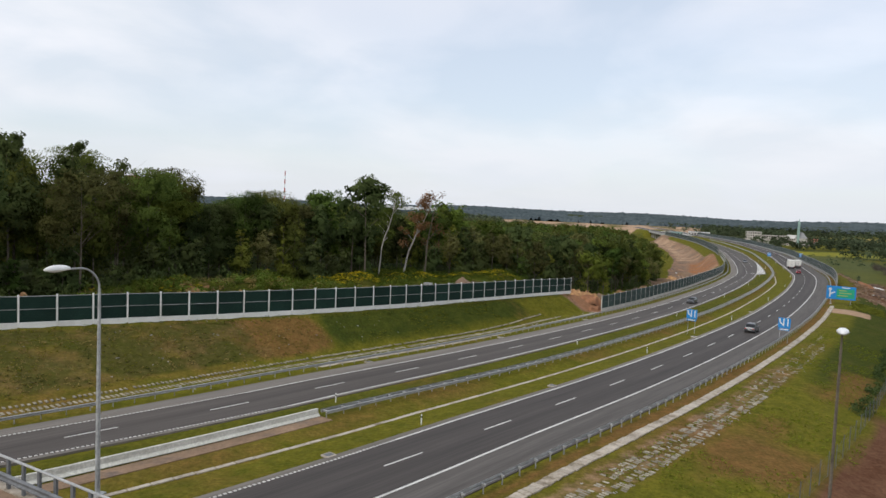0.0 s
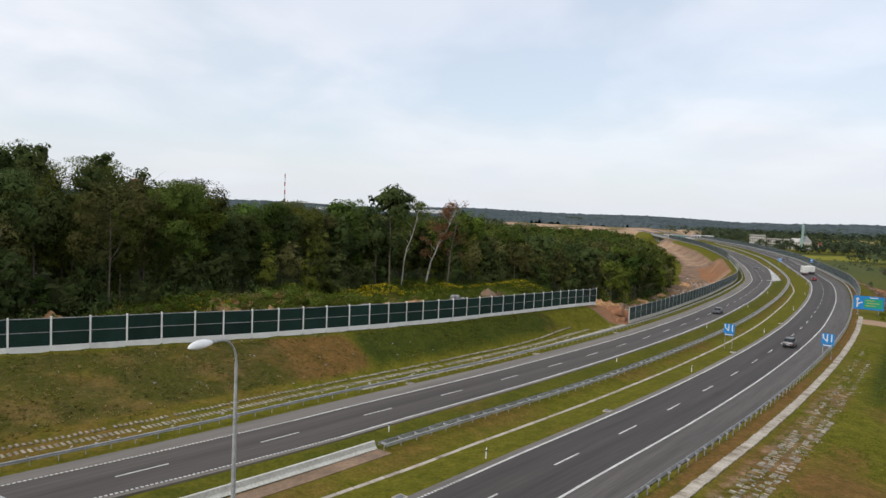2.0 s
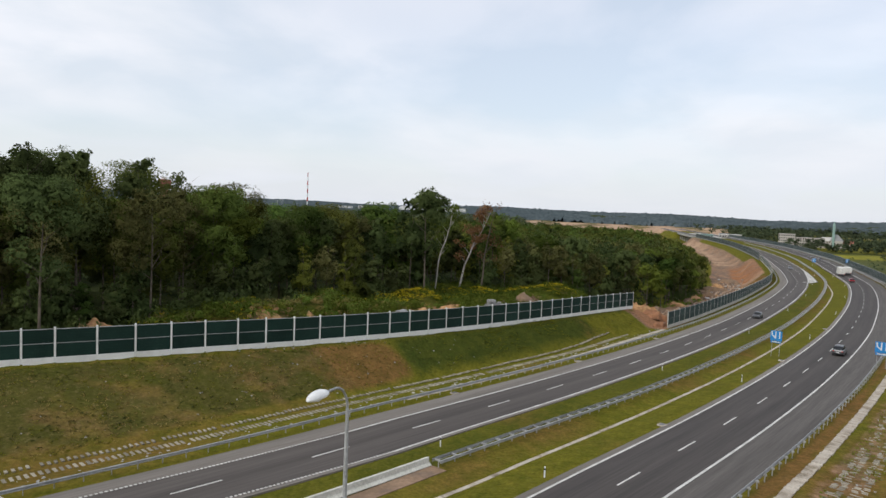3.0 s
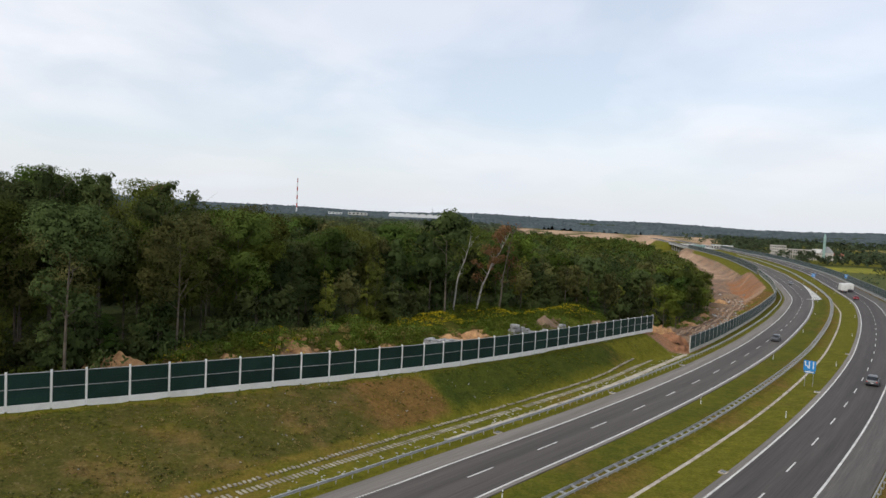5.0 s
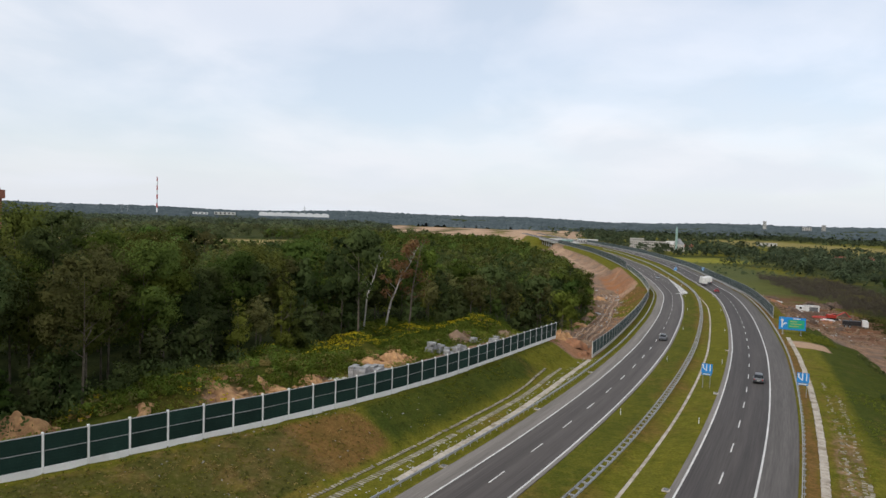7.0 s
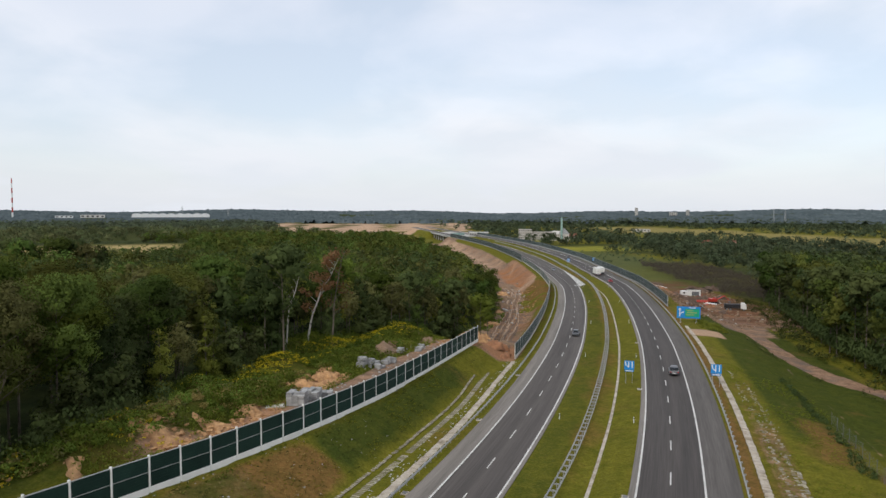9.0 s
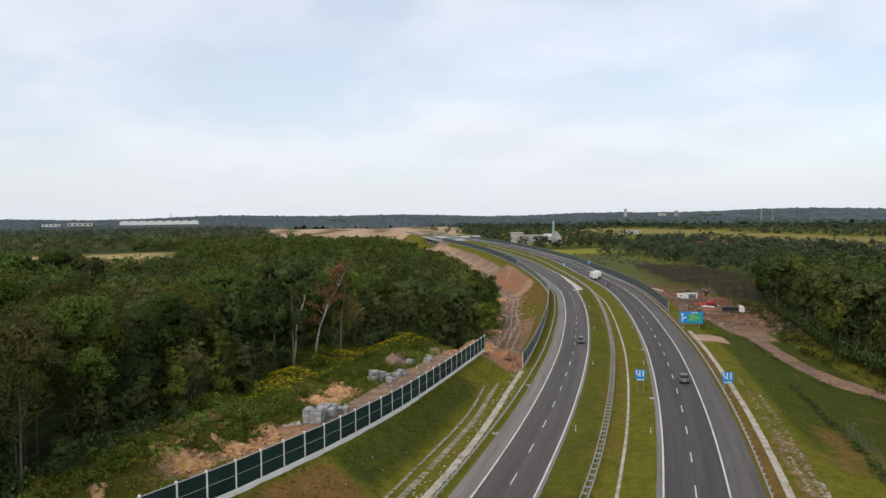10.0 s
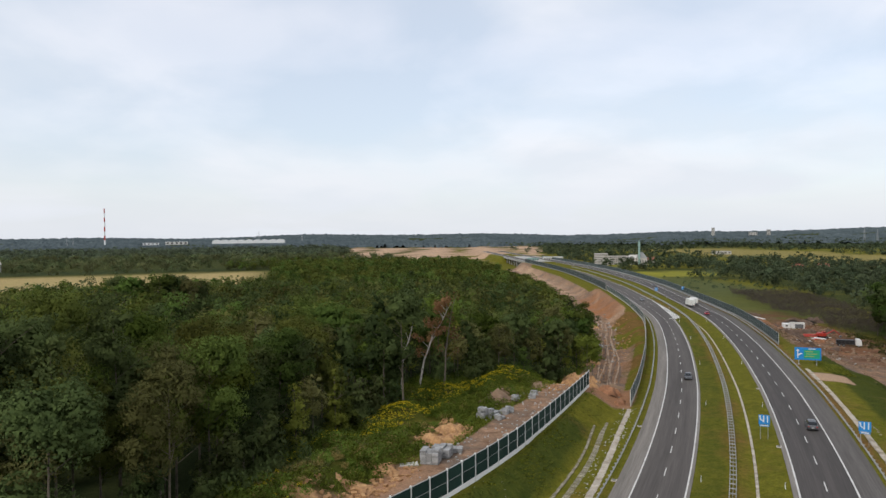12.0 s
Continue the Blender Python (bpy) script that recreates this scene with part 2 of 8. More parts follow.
LEAF = foliage("leaves", (0.058, 0.071, 0.018), (0.150, 0.166, 0.034), 0.36)
LEAF_DARK = foliage("dark_leaves", (0.046, 0.060, 0.023), (0.105, 0.125, 0.040), 0.2)
LEAF_OLIVE = foliage("olive_leaves", (0.100, 0.098, 0.038), (0.200, 0.190, 0.066), 0.1)
LEAF_FRESH = foliage("fresh_leaves", (0.066, 0.090, 0.016), (0.150, 0.180, 0.030), 0.12)
LEAF_YELLOW = foliage("yellowing_leaves", (0.120, 0.140, 0.022), (0.27, 0.27, 0.05), 0.1)
LEAF_RED = foliage("withered_leaves", (0.135, 0.060, 0.034), (0.27, 0.135, 0.075), 0.1)
LEAF_MOSS = foliage("moss_green_leaves", (0.072, 0.078, 0.026), (0.165, 0.162, 0.046), 0.2)
# leaf green with some distance haze mixed into the colour
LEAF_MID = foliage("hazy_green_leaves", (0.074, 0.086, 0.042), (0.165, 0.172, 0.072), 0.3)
WEED = foliage("weeds", (0.086, 0.116, 0.016), (0.230, 0.240, 0.040), 0.25)
FLOWER = foliage("goldenrod", (0.30, 0.22, 0.012), (0.55, 0.41, 0.025), 0.08)
# far and belt leaves: colour greyed to stand in for haze
LEAF_FAR = foliage("hazy_far_leaves", (0.068, 0.086, 0.056), (0.135, 0.156, 0.092), 0.16)
LEAF_BELT = foliage("hazy_belt_leaves", (0.046, 0.062, 0.036), (0.108, 0.128, 0.066), 0.16)
DRYWEED = foliage("dry_weeds", (0.190, 0.135, 0.045), (0.330, 0.250, 0.095), 0.1)
BUSH = foliage("bush_leaves", (0.088, 0.118, 0.020), (0.205, 0.230, 0.042), 0.25)
GRASS = foliage("grass_blades", (0.110, 0.122, 0.012), (0.190, 0.175, 0.022), 0.2)
BRUSH = foliage("brown_brush", (0.052, 0.042, 0.036), (0.098, 0.080, 0.064), 0.1)
DIRT = surface("dark_earth", (0.135, 0.088, 0.062), (0.080, 0.054, 0.040), 0.7, 0.95, 2.5, 0.6, 0.08, spots=(0.20, 0.15, 0.11), spot_scale=0.5)
# the ridges' haze is painted in: a pale blue-grey base colour
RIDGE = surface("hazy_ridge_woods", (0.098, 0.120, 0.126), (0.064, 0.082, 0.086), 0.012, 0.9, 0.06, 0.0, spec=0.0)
GLASS = plain("dark_glass", (0.012, 0.014, 0.016), 0.08, 0.0, 0.6)
RUBBER = plain("rubber", (0.02, 0.02, 0.02), 0.8)
MUDDY = surface("trodden_earth", (0.28, 0.188, 0.122), (0.19, 0.127, 0.082), 0.3, 0.95, 3.0, 0.5, 0.05, spots=(0.16, 0.12, 0.095), spot_scale=0.4)
BERM = surface("pale_earth", (0.42, 0.30, 0.205), (0.31, 0.215, 0.145), 0.5, 0.95, 3.0, 0.5, 0.05)
RUT = surface("wheel_rut_earth", (0.12, 0.080, 0.056), (0.18, 0.122, 0.085), 0.5, 0.95, 3.0, 0.5, 0.05)
LAMPWHITE = plain("lamp_white", (0.80, 0.80, 0.78), 0.35)
CREAM = surface("cream_render", (0.50, 0.47, 0.43), (0.41, 0.385, 0.35), 0.05, 0.9, 0.4, 0.1, 0.02)
ROOF = surface("red_roof", (0.30, 0.12, 0.08), (0.22, 0.09, 0.065), 0.1, 0.85, 0.8, 0.2, 0.03)
COPPER = surface("green_copper", (0.28, 0.40, 0.36), (0.22, 0.33, 0.30), 0.2, 0.7, 1.0, 0.1, 0.02)
BLACKSTEEL = plain("black_steel", (0.022, 0.022, 0.024), 0.55)
CARGREY = plain("car_grey", (0.11, 0.115, 0.12), 0.3, 0.4)
CARRED = plain("car_red", (0.42, 0.03, 0.045), 0.3, 0.1)
CARSILVER = plain("car_silver", (0.34, 0.35, 0.36), 0.3, 0.5)
TRUCKWHITE = plain("truck_white", (0.72, 0.71, 0.66), 0.45)
TAIL = plain("tail_lamp_red", (0.45, 0.02, 0.015), 0.3)

# ---- the road's axis: the lane line of the carriageway that leads towards the camera; s runs along it, d to its right ----
AXIS = [(-300, -198), (-189, -106), (-79.7, -3.4), (-27.4, 51.2), (-11.6, 69.74), (3.55, 87.91), (18.44, 106.54), (32.96, 125.75), (47.05, 145.25),
        (60.67, 165.02), (94.3, 217.9), (125.2, 272.5), (137.3, 299), (154.4, 340.3), (173.5, 390.5), (194.5, 447.7), (218.7, 525), (244.7, 615.4),
        (265.8, 706.7), (296.9, 859), (340, 1070), (400, 1365), (500, 1855)]


def smooth_line(points, n=60):
    """A centripetal curve through the points, sampled finely."""
    p = np.array(points, float)
    p = np.vstack([2 * p[0] - p[1], p, 2 * p[-1] - p[-2]])
    res = []
    for i in range(1, len(p) - 2):
        p0, p1, p2, p3 = p[i - 1 : i + 3]
        t1 = np.linalg.norm(p1 - p0) ** 0.5
        t2 = t1 + np.linalg.norm(p2 - p1) ** 0.5
        t3 = t2 + np.linalg.norm(p3 - p2) ** 0.5
        u = np.linspace(t1, t2, n, endpoint=False)[:, None]
        a1 = (t1 - u) / t1 * p0 + u / t1 * p1
        a2 = (t2 - u) / (t2 - t1) * p1 + (u - t1) / (t2 - t1) * p2
        a3 = (t3 - u) / (t3 - t2) * p2 + (u - t2) / (t3 - t2) * p3
        b1 = (t2 - u) / t2 * a1 + u / t2 * a2
        b2 = (t3 - u) / (t3 - t1) * a2 + (u - t1) / (t3 - t1) * a3
        res.append((t2 - u) / (t2 - t1) * b1 + (u - t1) / (t2 - t1) * b2)
    return np.vstack([*res, p[-2:-1]])


AP = smooth_line(AXIS)
AS = np.r_[0, np.cumsum(np.linalg.norm(np.diff(AP, axis=0), axis=1))]
AS -= AS[np.argmin(np.linalg.norm(AP - np.array([-11.6, 69.74]), axis=1))]
AT = np.gradient(AP, axis=0)
for _ in range(3):
    AT[20:-20] = np.array([AT[k - 20 : k + 21].mean(0) for k in range(20, len(AT) - 20)])
AT /= np.linalg.norm(AT, axis=1, keepdims=True)


def along(s, d):
    """Plan places at distance s along the axis and d to its right."""
    s, d = np.broadcast_arrays(np.asarray(s, float), np.asarray(d, float))
    x, y = np.interp(s, AS, AP[:, 0]), np.interp(s, AS, AP[:, 1])
    tx, ty = np.interp(s, AS, AT[:, 0]), np.interp(s, AS, AT[:, 1])
    k = 1 / np.hypot(tx, ty)
    return np.stack([x + d * ty * k, y - d * tx * k], -1)


def heading(s):
    """Degrees by which a thing that faces along +y is turned to face along the road."""
    return -math.degrees(math.atan2(np.interp(s, AS, AT[:, 0]), np.interp(s, AS, AT[:, 1])))


def station(xy):
    """s and d of plan places."""
    xy = np.atleast_2d(np.asarray(xy, float))
    k = np.concatenate([np.argmin(((xy[i : i + 4000, None] - AP[None, ::4]) ** 2).sum(-1), 1) for i in range(0, len(xy), 4000)]) * 4
    o, t = xy - AP[k], AT[k]
    return AS[k] + (o * t).sum(1), o[:, 0] * t[:, 1] - o[:, 1] * t[:, 0]


def sm(x, a_, b_):
    t = np.clip((x - a_) / (b_ - a_), 0, 1)
    return t * t * (3 - 2 * t)


def road_z(s, d):
    """The height of the tilted roadway."""
    return (np.interp(s, [-250, -60, 0, 24, 48, 72, 96, 120, 170, 240, 400, 1000], [2.5, 0.6, -0.22, -0.72, -1.12, -1.51, -1.82, -2.05, -2.45, -2.8, -2.6, -2.2])
            + np.interp(s, [-100, 20, 60, 300, 500], [0.034, 0.035, 0.041, 0.04, 0.02]) * d)


def rolling(x, y, size, amount, seed=0.0):
    """A soft sum of waves that rolls the land."""
    q = 0
    for k, (w, ph) in enumerate(((1.0, 0.3), (1.9, 2.1), (3.7, 4.4))):
        c, s_ = math.cos(1.1 * k + seed), math.sin(1.1 * k + seed)
        q = q + np.sin((x * c + y * s_) * w / size + ph + seed) * np.cos((y * c - x * s_) * w / size * 0.8 + ph * 2) / w
    return amount * q


# the first noise wall stands on the top of the bank
WALL_S = [-70, -21.2, -9.4, 1.2, 15.5, 27, 38, 78, 95.5]
WALL_D = [-40.0, -29.0, -26.5, -24.25, -22.0, -20.9, -20.3, -19.8, -19.7]
WALL_Z = [4.7, 4.02, 3.87, 3.58, 3.25, 2.95, 2.62, 1.3, 0.52]


def land_z(s, d):
    """The ground along the road's corridor."""
    s, d = np.broadcast_arrays(np.asarray(s, float), np.asarray(d, float))
    x, y = np.moveaxis(along(s, d), -1, 0)
    core = road_z(s, np.clip(d, -11, 33)) - 0.05
    core = core - 0.38 * np.exp(-(((d - 12.4) / 1.6) ** 2)) - 0.12 * sm(np.abs(d - 10.5), 7.5, 4.5)
    # left: the bank and the strip behind the wall
    wd, wz = np.interp(s, WALL_S, WALL_D), np.interp(s, WALL_S, WALL_Z)
    foot = -13.2
    k = np.clip((foot - d) / (foot - (wd + 1.2)), 0, 1)
    bank = core - 0.15 * sm(d, -9, -11) + (wz - core) * (k * 0.8 + 0.2 * k * k * (3 - 2 * k)) + 0.14 * rolling(x, y, 2.6, 1.0) * np.sin(np.clip(k, 0, 1) * np.pi)
    plateau = wz + (2.6 - wz) * sm(d, wd - 6, wd - 40) + 1.5 * np.maximum(rolling(x, y, 4.2, 1.0, 2.0), -0.15) * sm(d, wd - 9, wd - 15)
    for ms, md, mh, ml, mw in ((8, -40, 1.8, 6, 3.2), (19, -42, 1.7, 6, 3.5), (-2, -41.5, 1.4, 5, 3), (30, -40, 1.1, 5, 3), (62, -39, 1.0, 7, 3), (48, -39.5, 0.9, 5, 3), (-9, -41, 1.2, 5, 3), (76, -37, 0.9, 6, 3), (13, -36, 0.8, 3, 2)):
        plateau = plateau + mh * np.exp(-(((s - ms) / ml) ** 2) - ((d - md) / mw) ** 2) * (1 + 0.35 * rolling(x, y, 1.3, 1.0, 1.0))
    crest = np.interp(s, [-14, -7, -2, 3, 10, 16, 22, 30, 42], [3.6, 5.0, 5.7, 6.5, 6.2, 5.8, 5.2, 4.2, 3.2]) + 0.3 * rolling(x, y, 1.7, 1.0, 0.5)
    plateau = plateau + np.maximum(crest - plateau, 0) * np.exp(-((np.maximum(np.abs(d + 38.6) - 0.8, 0) / 2.3) ** 2))
    bank = np.where(d < wd - 0.2, plateau, bank)
    bank = bank + (-9 - bank) * sm(d, -75, -260)
    # left, further on: the road's own embankment falls to a dirt track in the works
    side = road_z(s, -11.0) - 0.1
    low = np.interp(s, [95, 130, 200, 300, 500, 900], [-2.4, -4.0, -7.5, -9.5, -11, -12])
    fall = side + (low - side) * sm(d, -11.5, -11.8 - 1.6 * np.maximum(side - low, 0.5))
    fall = fall + (0.3 * rolling(x, y, 3.0, 1.0, 1.0) + 0.28 * rolling(x, y, 1.1, 1.0, 2.0)) * sm(d, -13, -20) + (1.5 - 0.5 * fall) * sm(d, -40, -75) * 0.25
    left = bank + (fall - bank) * sm(s, 92, 108)
    # right: a grass slope down to the works and meadows
    edge = road_z(s, 33.0) - 0.15
    low = np.interp(s, [-100, 0, 60, 110, 160, 240, 300, 900], [-0.5, -1.0, -3.0, -4.4, -6.2, -9.0, -11, -11])
    right = edge + (low - edge) * sm(d, 33.5, 56) + 0.2 * rolling(x, y, 4.0, 1.0, 3.0) * sm(d, 36, 46)
    right = right + (-10.5 - right) * sm(d, 70, 170)
    # the valley under the bridge
    gap = sm(s, 866, 872) * sm(s, 1078, 1072)
    core = core + (-12.5 - core) * gap
    right = right + (-12.5 - right) * gap * sm(d, 60, 45)
    left = left + (-12.5 - left) * gap * sm(d, -60, -45)
    return np.where(d < -9, left, np.where(d > 32.5, right, core))


def shift(s):
    """How far the carriageway that leads away has moved out beyond the added lane."""
    return np.interp(s, [290, 335, 377, 470, 560, 700], [0.0, 0.8, 2.6, 6.0, 8.0, 10.0])


def outer_z(x, y):
    """The wide land: low fields and woods, wooded ridges at the horizon."""
    r = np.hypot(x - 100, y - 250)
    az = np.arctan2(x, y)
    ridge = 30 + 7 * np.sin(az * 9 + 0.6) + 5 * np.sin(az * 23 + 1.0) + 9 * sm(-az, 0.1, 0.5) + 7 * sm(az, 0.72, 0.95)
    return -10.5 + rolling(x, y, 260.0, 1.2, 0.7) + (ridge + 10) * sm(r, 2600, 4300)


def ground_z(x, y):
    """The height of the ground at a place."""
    x, y = np.atleast_1d(np.asarray(x, float)), np.atleast_1d(np.asarray(y, float))
    s, d = station(np.stack([x, y], -1))
    near = land_z(s, d)
    w = sm(np.abs(d), 430, 300) * sm(s, -330, -250) * sm(s, 1500, 1300)
    return near * w + outer_z(x, y) * (1 - w)


# ---- mesh helpers ----
def mesh_of(name, verts, faces, mats=(), uv=None, smooth=False, attrs=None, mat_index=None, normals=None):
    me = bpy.data.meshes.new(name)
    verts, faces = np.asarray(verts, np.float32), np.asarray(faces, np.int32)
    me.vertices.add(len(verts))
    me.vertices.foreach_set("co", verts.ravel())
    n, k = faces.shape
    me.loops.add(n * k)
    me.loops.foreach_set("vertex_index", faces.ravel())
    me.polygons.add(n)
    me.polygons.foreach_set("loop_start", np.arange(0, n * k, k, dtype=np.int32))
    me.polygons.foreach_set("loop_total", np.full(n, k, np.int32))
    me.polygons.foreach_set("use_smooth", np.full(n, smooth, bool))
    if mat_index is not None:
        me.polygons.foreach_set("material_index", np.asarray(mat_index, np.int32))
    if uv is not None:
        layer = me.uv_layers.new(name="UVMap")
        layer.data.foreach_set("uv", np.asarray(uv, np.float32)[faces.ravel()].ravel())
    for key, values in (attrs or {}).items():
        at = me.attributes.new(key, "FLOAT", "POINT")
        at.data.foreach_set("value", np.asarray(values, np.float32))
    for m in mats:
        me.materials.append(m)
    me.update(calc_edges=True)
    me.validate()
    if normals is not None:
        me.normals_split_custom_set_from_vertices(normals.tolist())
    return me


def grid_faces(nu, nv, start=0):
    i = np.arange(nu - 1)[:, None] * nv + np.arange(nv - 1)[None]
    return np.stack([i, i + nv, i + nv + 1, i + 1], -1).reshape(-1, 4) + start


def sweep(name, s0, s1, step, profile, mat, base=None, close=True, zfun=None, smooth=False):
    """A mesh swept along the road: profile is a loop of (d, height over the roadway)."""
    ss = np.arange(s0, s1 + step * 0.5, step)
    prof = np.array(profile, float)
    n = len(prof)
    S = np.repeat(ss[:, None], n, 1)
    shift = np.zeros_like(S) if base is None else np.repeat(base(ss)[:, None], n, 1)
    D = np.repeat(prof[None, :, 0], len(ss), 0) + shift
    xy = along(S, D)
    z = (zfun or road_z)(S, D if base is None else shift) + prof[None, :, 1]
    v = np.concatenate([xy, z[..., None]], -1).reshape(-1, 3)
    uv = np.stack([S, D], -1).reshape(-1, 2)
    f = grid_faces(len(ss), n)
    if close:
        i = np.arange(len(ss) - 1) * n
        f = np.vstack([f, np.stack([i + n - 1, i + 2 * n - 1, i + n, i], -1)])
    return mesh_of(name, v, f[:, ::-1], [mat], uv=uv, smooth=smooth)


def box_arrays(c, size, rot=0.0, bevel=0.0):
    """Corners and faces of a box that stands at c (base centre), turned by rot degrees."""
    w, l, h = size
    x, y = w / 2, l / 2
    v = np.array([(-x, -y, 0), (x, -y, 0), (x, y, 0), (-x, y, 0), (-x, -y, h), (x, -y, h), (x, y, h), (-x, y, h)], float)
    f = np.array([(0, 3, 2, 1), (4, 5, 6, 7), (0, 1, 5, 4), (1, 2, 6, 5), (2, 3, 7, 6), (3, 0, 4, 7)])
    a_ = radians(rot)
    rm = np.array([(math.cos(a_), -math.sin(a_), 0), (math.sin(a_), math.cos(a_), 0), (0, 0, 1)])
    return v @ rm.T + np.asarray(c, float), f


def join_arrays(parts):
    vs, fs, k = [], [], 0
    for v, f in parts:
        vs.append(v)
        fs.append(np.asarray(f) + k)
        k += len(v)
    return np.vstack(vs), np.vstack(fs)


def bevelled(size, width=0.02, segments=1):
    bm = bmesh.new()
    bmesh.ops.create_cube(bm, size=1.0)
    bmesh.ops.scale(bm, vec=size, verts=bm.verts)
    bmesh.ops.translate(bm, vec=(0, 0, size[2] / 2), verts=bm.verts)
    if width:
        bmesh.ops.bevel(bm, geom=bm.edges[:], offset=width, segments=segments, affect="EDGES")
    return bm


def bent_tube(bm, points, radius, sides=8):
    """One continuous round bar through the points."""
    rings = []
    for k, q in enumerate(points):
        d_ = (points[min(k + 1, len(points) - 1)] - points[max(k - 1, 0)]).normalized()
        side = d_.cross(Vector((0.31, 0.95, 0.05))).normalized()
        over = d_.cross(side)
        rings.append([bm.verts.new(q + (side * math.cos(t) + over * math.sin(t)) * radius) for t in [2 * math.pi * j / sides for j in range(sides)]])
    for a_, b_ in zip(rings, rings[1:]):
        for j in range(sides):
            bm.faces.new((a_[j], a_[(j + 1) % sides], b_[(j + 1) % sides], b_[j]))
    bm.faces.new(rings[0][::-1])
    bm.faces.new(rings[-1])
    return bm


def tube(bm, a_, b_, r0, r1, sides=8):
    """A tapered round bar from a to b."""
    a_, b_ = Vector(a_), Vector(b_)
    q = (b_ - a_).to_track_quat("Z", "Y").to_matrix().to_4x4()
    bmesh.ops.create_cone(bm, cap_ends=True, segments=sides, radius1=r0, radius2=r1, depth=(b_ - a_).length,
                          matrix=Matrix.Translation((a_ + b_) / 2) @ q)
    return bm


def mesh_from(bm, name, mats, smooth=False):
    me = bpy.data.meshes.new(name)
    bm.normal_update()
    bm.to_mesh(me)
    bm.free()
    for m in mats if isinstance(mats, (list, tuple)) else [mats]:
        me.materials.append(m)
    if smooth:
        for p in me.polygons:
            p.use_smooth = True
    return me


def part(name, bm, material, parent, label="", m=None):
    """One mesh object under a thing or a part; bm may be a bmesh or a ready mesh."""
    me = bm if isinstance(bm, bpy.types.Mesh) else mesh_from(bm, name, material)
    ob = new(name, me)
    ob.parent = parent
    if m is not None:
        ob.matrix_basis = m
    if label:
        ob["label"] = label
    return ob


def thing(name, label, category, group="", m=None, kind="", data=None):
    ob = new(name, data)
    if m is not None:
        ob.matrix_basis = m
    return tagged(ob, label, category, group, kind)


def at(s, d, dz=0.0, turn=0.0, z=None):
    """The pose of a thing that stands at s, d and faces along the road."""
    x, y = along(s, d)
    return pose(float(x), float(y), float(land_z(s, d)) + dz if z is None else z, 0, 0, heading(s) + turn)

# ---- ground ----
def ground_material():
    m = bpy.data.materials.new("land")
    m.use_nodes = True
    t, p = nodes_of(m)
    geo = t.nodes.new("ShaderNodeNewGeometry")

    def noise_at(scale, detail=5.0, roughness=0.6):
        n = t.nodes.new("ShaderNodeTexNoise")
        n.inputs["Scale"].default_value, n.inputs["Detail"].default_value, n.inputs["Roughness"].default_value = scale, detail, roughness
        t.links.new(geo.outputs["Position"], n.inputs["Vector"])
        return n.outputs["Fac"]

    def span(v, lo, hi, a_=0.0, b_=1.0):
        r = t.nodes.new("ShaderNodeMapRange")
        for key, q in (("From Min", lo), ("From Max", hi), ("To Min", a_), ("To Max", b_)):
            r.inputs[key].default_value = q
        t.links.new(v, r.inputs["Value"])
        return r.outputs["Result"]

    def mixed(fac, a_, b_):
        x = t.nodes.new("ShaderNodeMix")
        x.data_type = "RGBA"
        t.links.new(fac, x.inputs["Factor"])
        for key, v in (("A", a_), ("B", b_)):
            if isinstance(v, tuple):
                x.inputs[key].default_value = (*v, 1)
            else:
                t.links.new(v, x.inputs[key])
        return x.outputs["Result"]

    def attr(name):
        n = t.nodes.new("ShaderNodeAttribute")
        n.attribute_name = name
        return n.outputs["Fac"]

    def sums(a_, b_, k):
        n = t.nodes.new("ShaderNodeMath")
        n.operation = "MULTIPLY_ADD"
        t.links.new(b_, n.inputs[0])
        n.inputs[1].default_value = k
        t.links.new(a_, n.inputs[2])
        return n.outputs[0]

    coarse, mid, fine = noise_at(0.09), noise_at(0.55, 6.0, 0.68), noise_at(3.2, 6.0, 0.75)
    lush = mixed(span(mid, 0.3, 0.7), (0.080, 0.086, 0.010), (0.158, 0.140, 0.018))
    rank = mixed(span(mid, 0.35, 0.65), (0.118, 0.076, 0.022), (0.195, 0.106, 0.036))
    rich = mixed(span(mid, 0.3, 0.7), (0.034, 0.050, 0.009), (0.068, 0.076, 0.012))
    lush = mixed(span(sums(attr("deep"), coarse, 0.5), 0.35, 0.85), lush, rich)
    grass = mixed(span(sums(sums(attr("dry"), coarse, 0.6), mid, 0.35), 0.5, 0.95), lush, rank)
    blotch = noise_at(0.27, 6.0, 0.7)
    grass = mixed(span(sums(attr("rough"), blotch, 1.0), 0.92, 1.18, 0.0, 0.9), grass, mixed(span(mid, 0.35, 0.65), (0.100, 0.064, 0.020), (0.175, 0.118, 0.048)))
    grass = mixed(span(sums(attr("rough"), noise_at(0.2, 5.0, 0.6), 1.0), 1.0, 1.14, 0.0, 0.7), grass, (0.042, 0.055, 0.010))
    tuft = noise_at(1.7, 6.0, 0.72)
    grass = mixed(span(tuft, 0.52, 0.7, 0.0, 0.4), grass, (0.062, 0.056, 0.020))
    grass = mixed(span(tuft, 0.46, 0.3, 0.0, 0.3), grass, (0.17, 0.145, 0.050))
    speck = noise_at(1.9, 5.0, 0.75)
    grass = mixed(span(sums(attr("rough"), speck, 1.6), 1.50, 1.75, 0.0, 0.6), grass, (0.235, 0.175, 0.085))
    grass = mixed(span(sums(attr("rough"), noise_at(2.7, 5.0, 0.75), -1.6), -0.10, 0.15, 0.0, 0.6), grass, (0.044, 0.048, 0.010))
